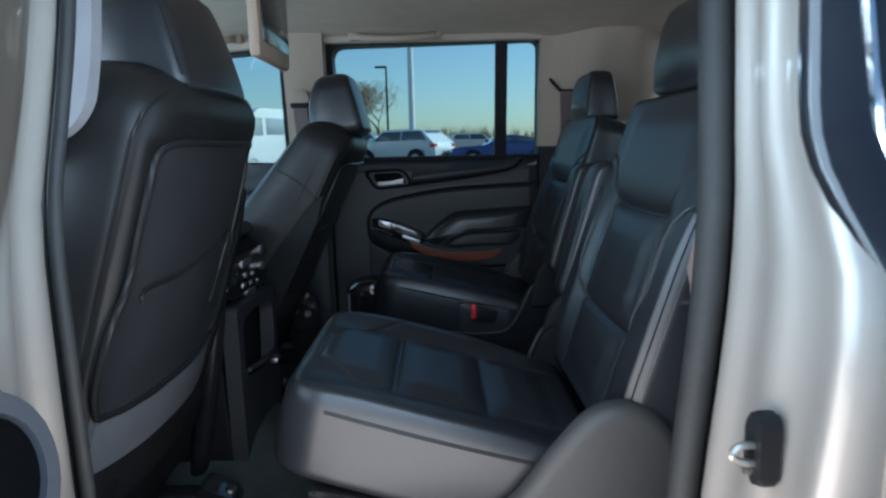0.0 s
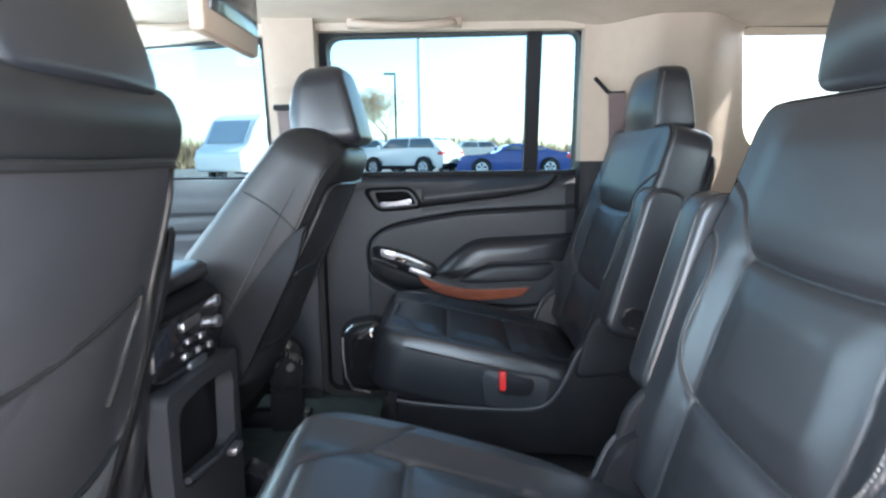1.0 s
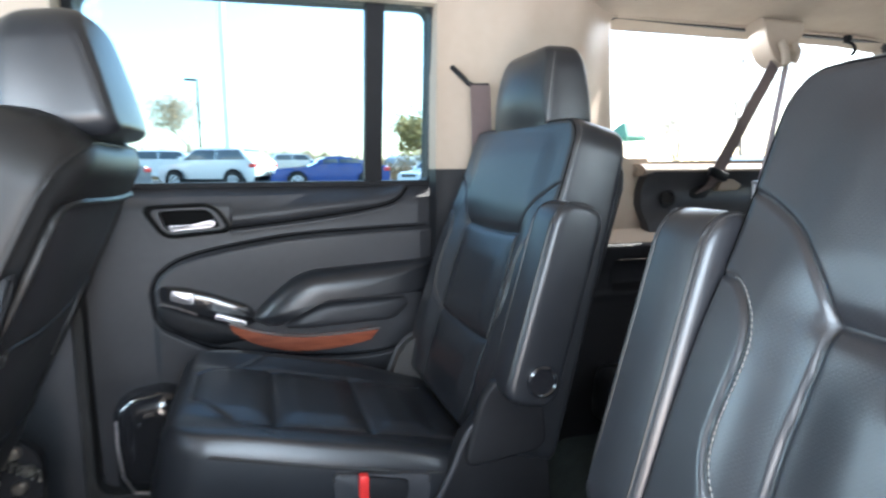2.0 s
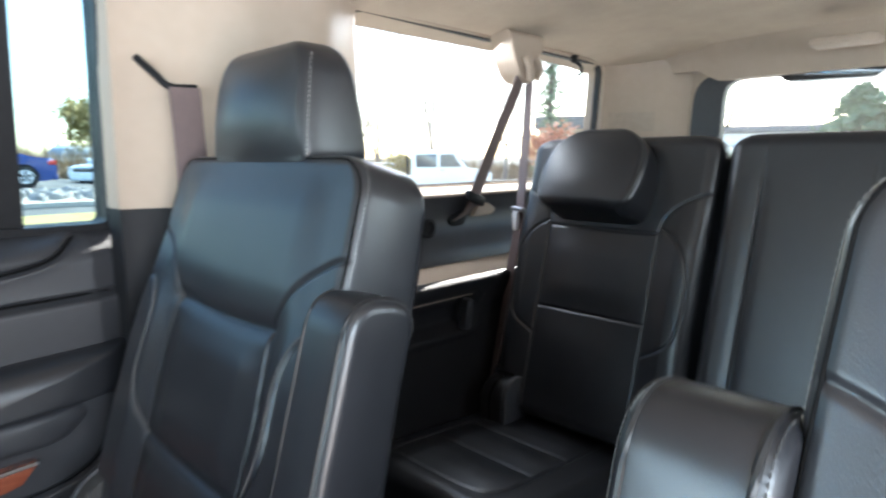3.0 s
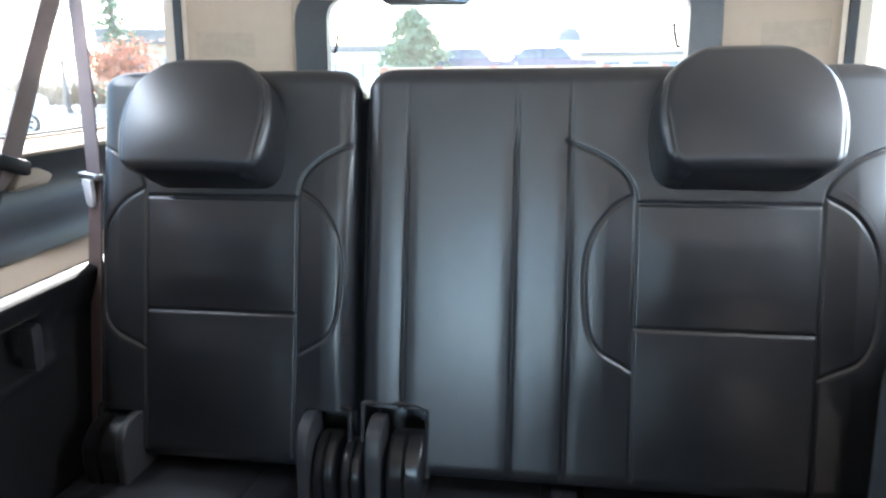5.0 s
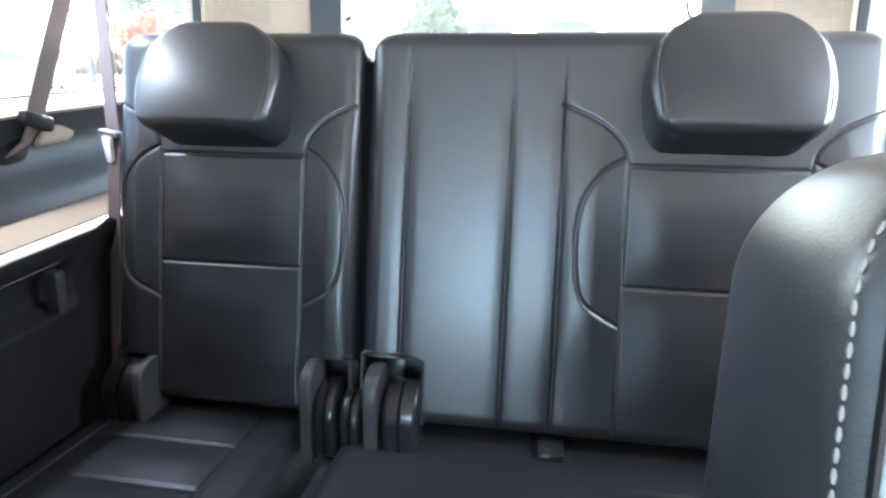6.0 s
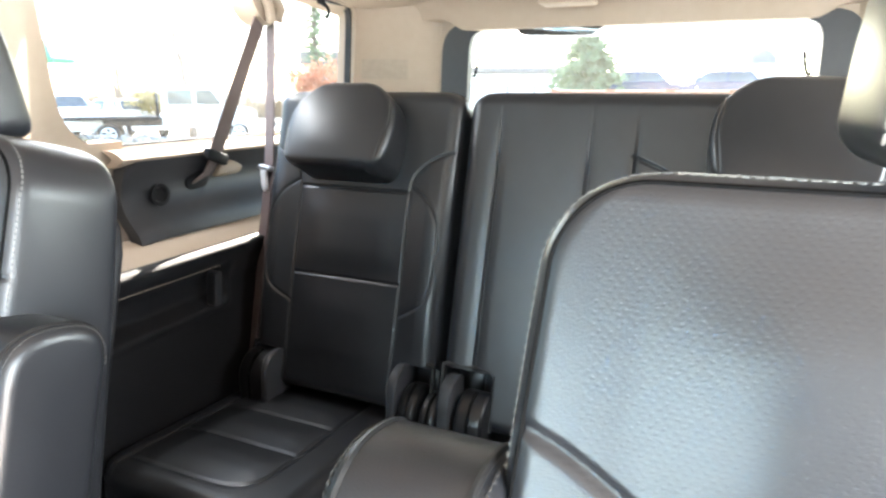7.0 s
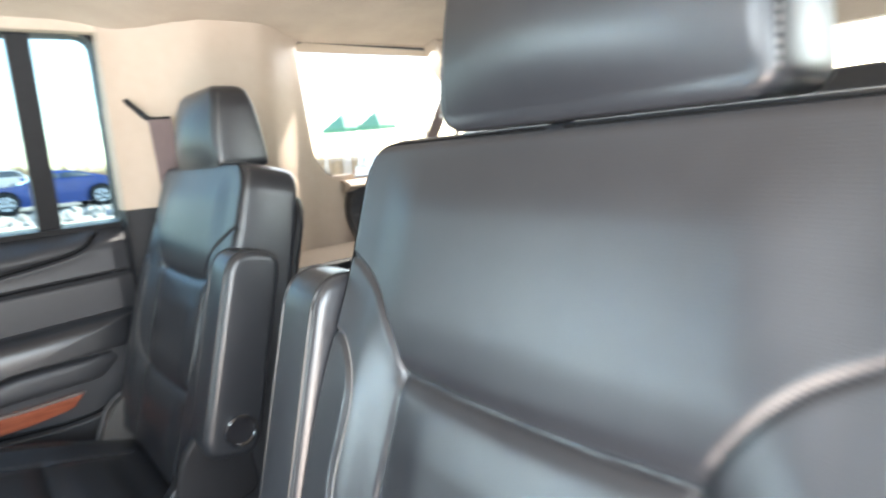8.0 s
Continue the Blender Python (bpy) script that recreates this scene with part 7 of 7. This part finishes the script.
def brush(name, label, az0, az1, dist, high, n, seed):
    rnd = random.Random(seed)
    bm = bmesh.new()
    for k in range(n):
        az = rnd.uniform(az0, az1)
        m = at(az, dist + rnd.uniform(-4, 6), 0)
        base = m.translation
        h = high * rnd.uniform(0.5, 1.15)
        for q in range(5):
            tip = base + Vector((rnd.uniform(-0.5, 0.5), rnd.uniform(-0.5, 0.5), h * rnd.uniform(0.6, 1)))
            s = base + Vector((rnd.uniform(-0.3, 0.3), rnd.uniform(-0.3, 0.3), -0.05))
            w = Vector((rnd.uniform(-1, 1), rnd.uniform(-1, 1), 0)) * 0.05
            md = (s + tip) / 2 + Vector((rnd.uniform(-0.2, 0.2), 0, 0))
            bm.faces.new([bm.verts.new(p) for p in (s - w, s + w, md + w * 0.8, tip, md - w * 0.8)])
    return tagged(part(name, bm, TWIG, smooth=False), label, "brush", kind="stuff")


brush("brush", "tan winter brush along the edge of the field", 60, 125, 56, 2.6, 2600, 31)
brush("brush", "tan winter brush beyond the lane", 20, 60, 60, 2.4, 1500, 32)
brush("grass", "tall dry grass at the field's edge", 65, 115, 44, 0.7, 2200, 33)


def lamp_post(label, m, height, r, mat, arm):
    p = thing("lamp_post", label, "lamp post", m)
    part("pole", tube([(0, 0, 0), (0, 0, height / 2), (0, 0, height)], [r, r * 0.85, r * 0.7], 12), mat, p)
    part("base", lathe([(r * 2, 0), (r * 2, 0.5), (r * 1.8, 0.55), (0, 0.55)], None, 16), CONCRETE, p)
    part("lamp_head", box(-arm, 0.05, -0.16, 0.16, height - 0.05, height + 0.08, 0.03), BLACK_PLASTIC, p, "dark lamp head")
    return p


POLE_WHITE = material("white_pole_paint", (0.75, 0.75, 0.74), 0.5, color2=(0.8, 0.8, 0.79), scale=2)
lamp_post("tall thick white lamp post", at(92.3, 40, 0), 11.0, 0.22, POLE_WHITE, 0.9)
lamp_post("slim dark lamp post with a short arm", at(94.6, 44, 0), 6.4, 0.09, BLACK_PLASTIC, 0.8)
lamp_post("slim dark lamp post by the building", at(37.8, 40, 0), 7.0, 0.08, BLACK_PLASTIC, 0.8)


def building(label, m, w, d, h, wall, bays, over=0.3, roof_h=0.5, pane=None):
    """A plain low building: its front faces -x."""
    b = thing("building", label, "building", m)
    part("wall", box(0, d, -w / 2, w / 2, 0, h, 0.02), wall, b)
    part("roof", box(-over, d + over, -w / 2 - over, w / 2 + over, h, h + roof_h, 0.05), ROOFING, b, "dark flat roof edge")
    for k in range(bays):
        y = -w / 2 + w * (k + 0.5) / bays
        part("window_frame", box(-0.08, 0.04, y - w / bays * 0.32, y + w / bays * 0.32, h * 0.28, h * 0.78, 0.02), LIGHT_GREY, b)
        part("window", box(-0.10, -0.05, y - w / bays * 0.28, y + w / bays * 0.28, h * 0.31, h * 0.75, 0.01), pane or CAR_GLASS, b)
    return b


building("tan building with a dark flat roof", at(31.0, 50, 31), 9.5, 8, 4.4, TAN_WALL, 3, 0.4, 1.0)
building("pale grey building with wide white roll-up doors", at(17.0, 40, 17), 8.5, 8, 3.3, GREY_WALL, 2, 0.3, 0.4, POLE_WHITE)
building("long low tan building far behind", at(-6.0, 85, -6), 22, 8, 3.6, TAN_WALL, 6)
tower = thing("cupola", "small white tower with a dark dome", "tower", at(-3.4, 82, 0))
part("drum", lathe([(1.6, 0), (1.6, 5.0), (1.9, 5.1), (1.9, 5.3), (0, 5.3)], None, 20), GREY_WALL, tower)
part("dome", lathe([(1.7, 5.3), (1.5, 6.1), (0.9, 6.8), (0.0, 7.1)], None, 20), ROOFING, tower, "dark dome")

patch("terrace", "raised lot held by the brick wall", 29.8, 62, -14, 12, CONCRETE, 1.05, "terrace")
bw = thing("brick_wall", "long low red-brown brick wall with pale caps", "wall", at(2.0, 29.5, 2))
part("core", box(0.03, 0.30, -6.6, 6.6, 0, 1.76, 0.01), BRICK, bw)
for k in range(6):
    part("pier", box(-0.06, 0.36, -6.6 + 2.6 * k - 0.2, -6.6 + 2.6 * k + 0.2, 0, 1.86, 0.015), BRICK, bw)
    if k < 5:
        part("cap", box(-0.04, 0.38, -6.6 + 2.6 * k + 0.2, -6.6 + 2.6 * (k + 1) - 0.2, 1.765, 1.84, 0.015), TAN_WALL, bw, "pale stone cap")


GREEN_CLOTH = material("green_canvas", (0.05, 0.22, 0.13), 0.8, color2=(0.065, 0.27, 0.16), scale=3)


def canopy(m):
    c = thing("canopy", "small green pyramid canopy on white posts", "canopy", m, "green canopies")
    bm = bmesh.new()
    ring = ((-1.1, -1.1), (1.1, -1.1), (1.1, 1.1), (-1.1, 1.1))
    base = [bm.verts.new((x, y, 4.0)) for x, y in ring]
    low = [bm.verts.new((x, y, 3.75)) for x, y in ring]
    top = bm.verts.new((0, 0, 5.1))
    for i in range(4):
        bm.faces.new((base[i], base[(i + 1) % 4], top))
        bm.faces.new((low[i], low[(i + 1) % 4], base[(i + 1) % 4], base[i]))
    part("cover", bm, GREEN_CLOTH, c, smooth=False)
    for x, y in ring:
        part("post", tube([(x * 0.96, y * 0.96, 0), (x * 0.96, y * 0.96, 4.0)], 0.04, 8), POLE_WHITE, c)
    return c


canopy(at(59.3, 45, 20))
canopy(at(56.2, 45, 20))
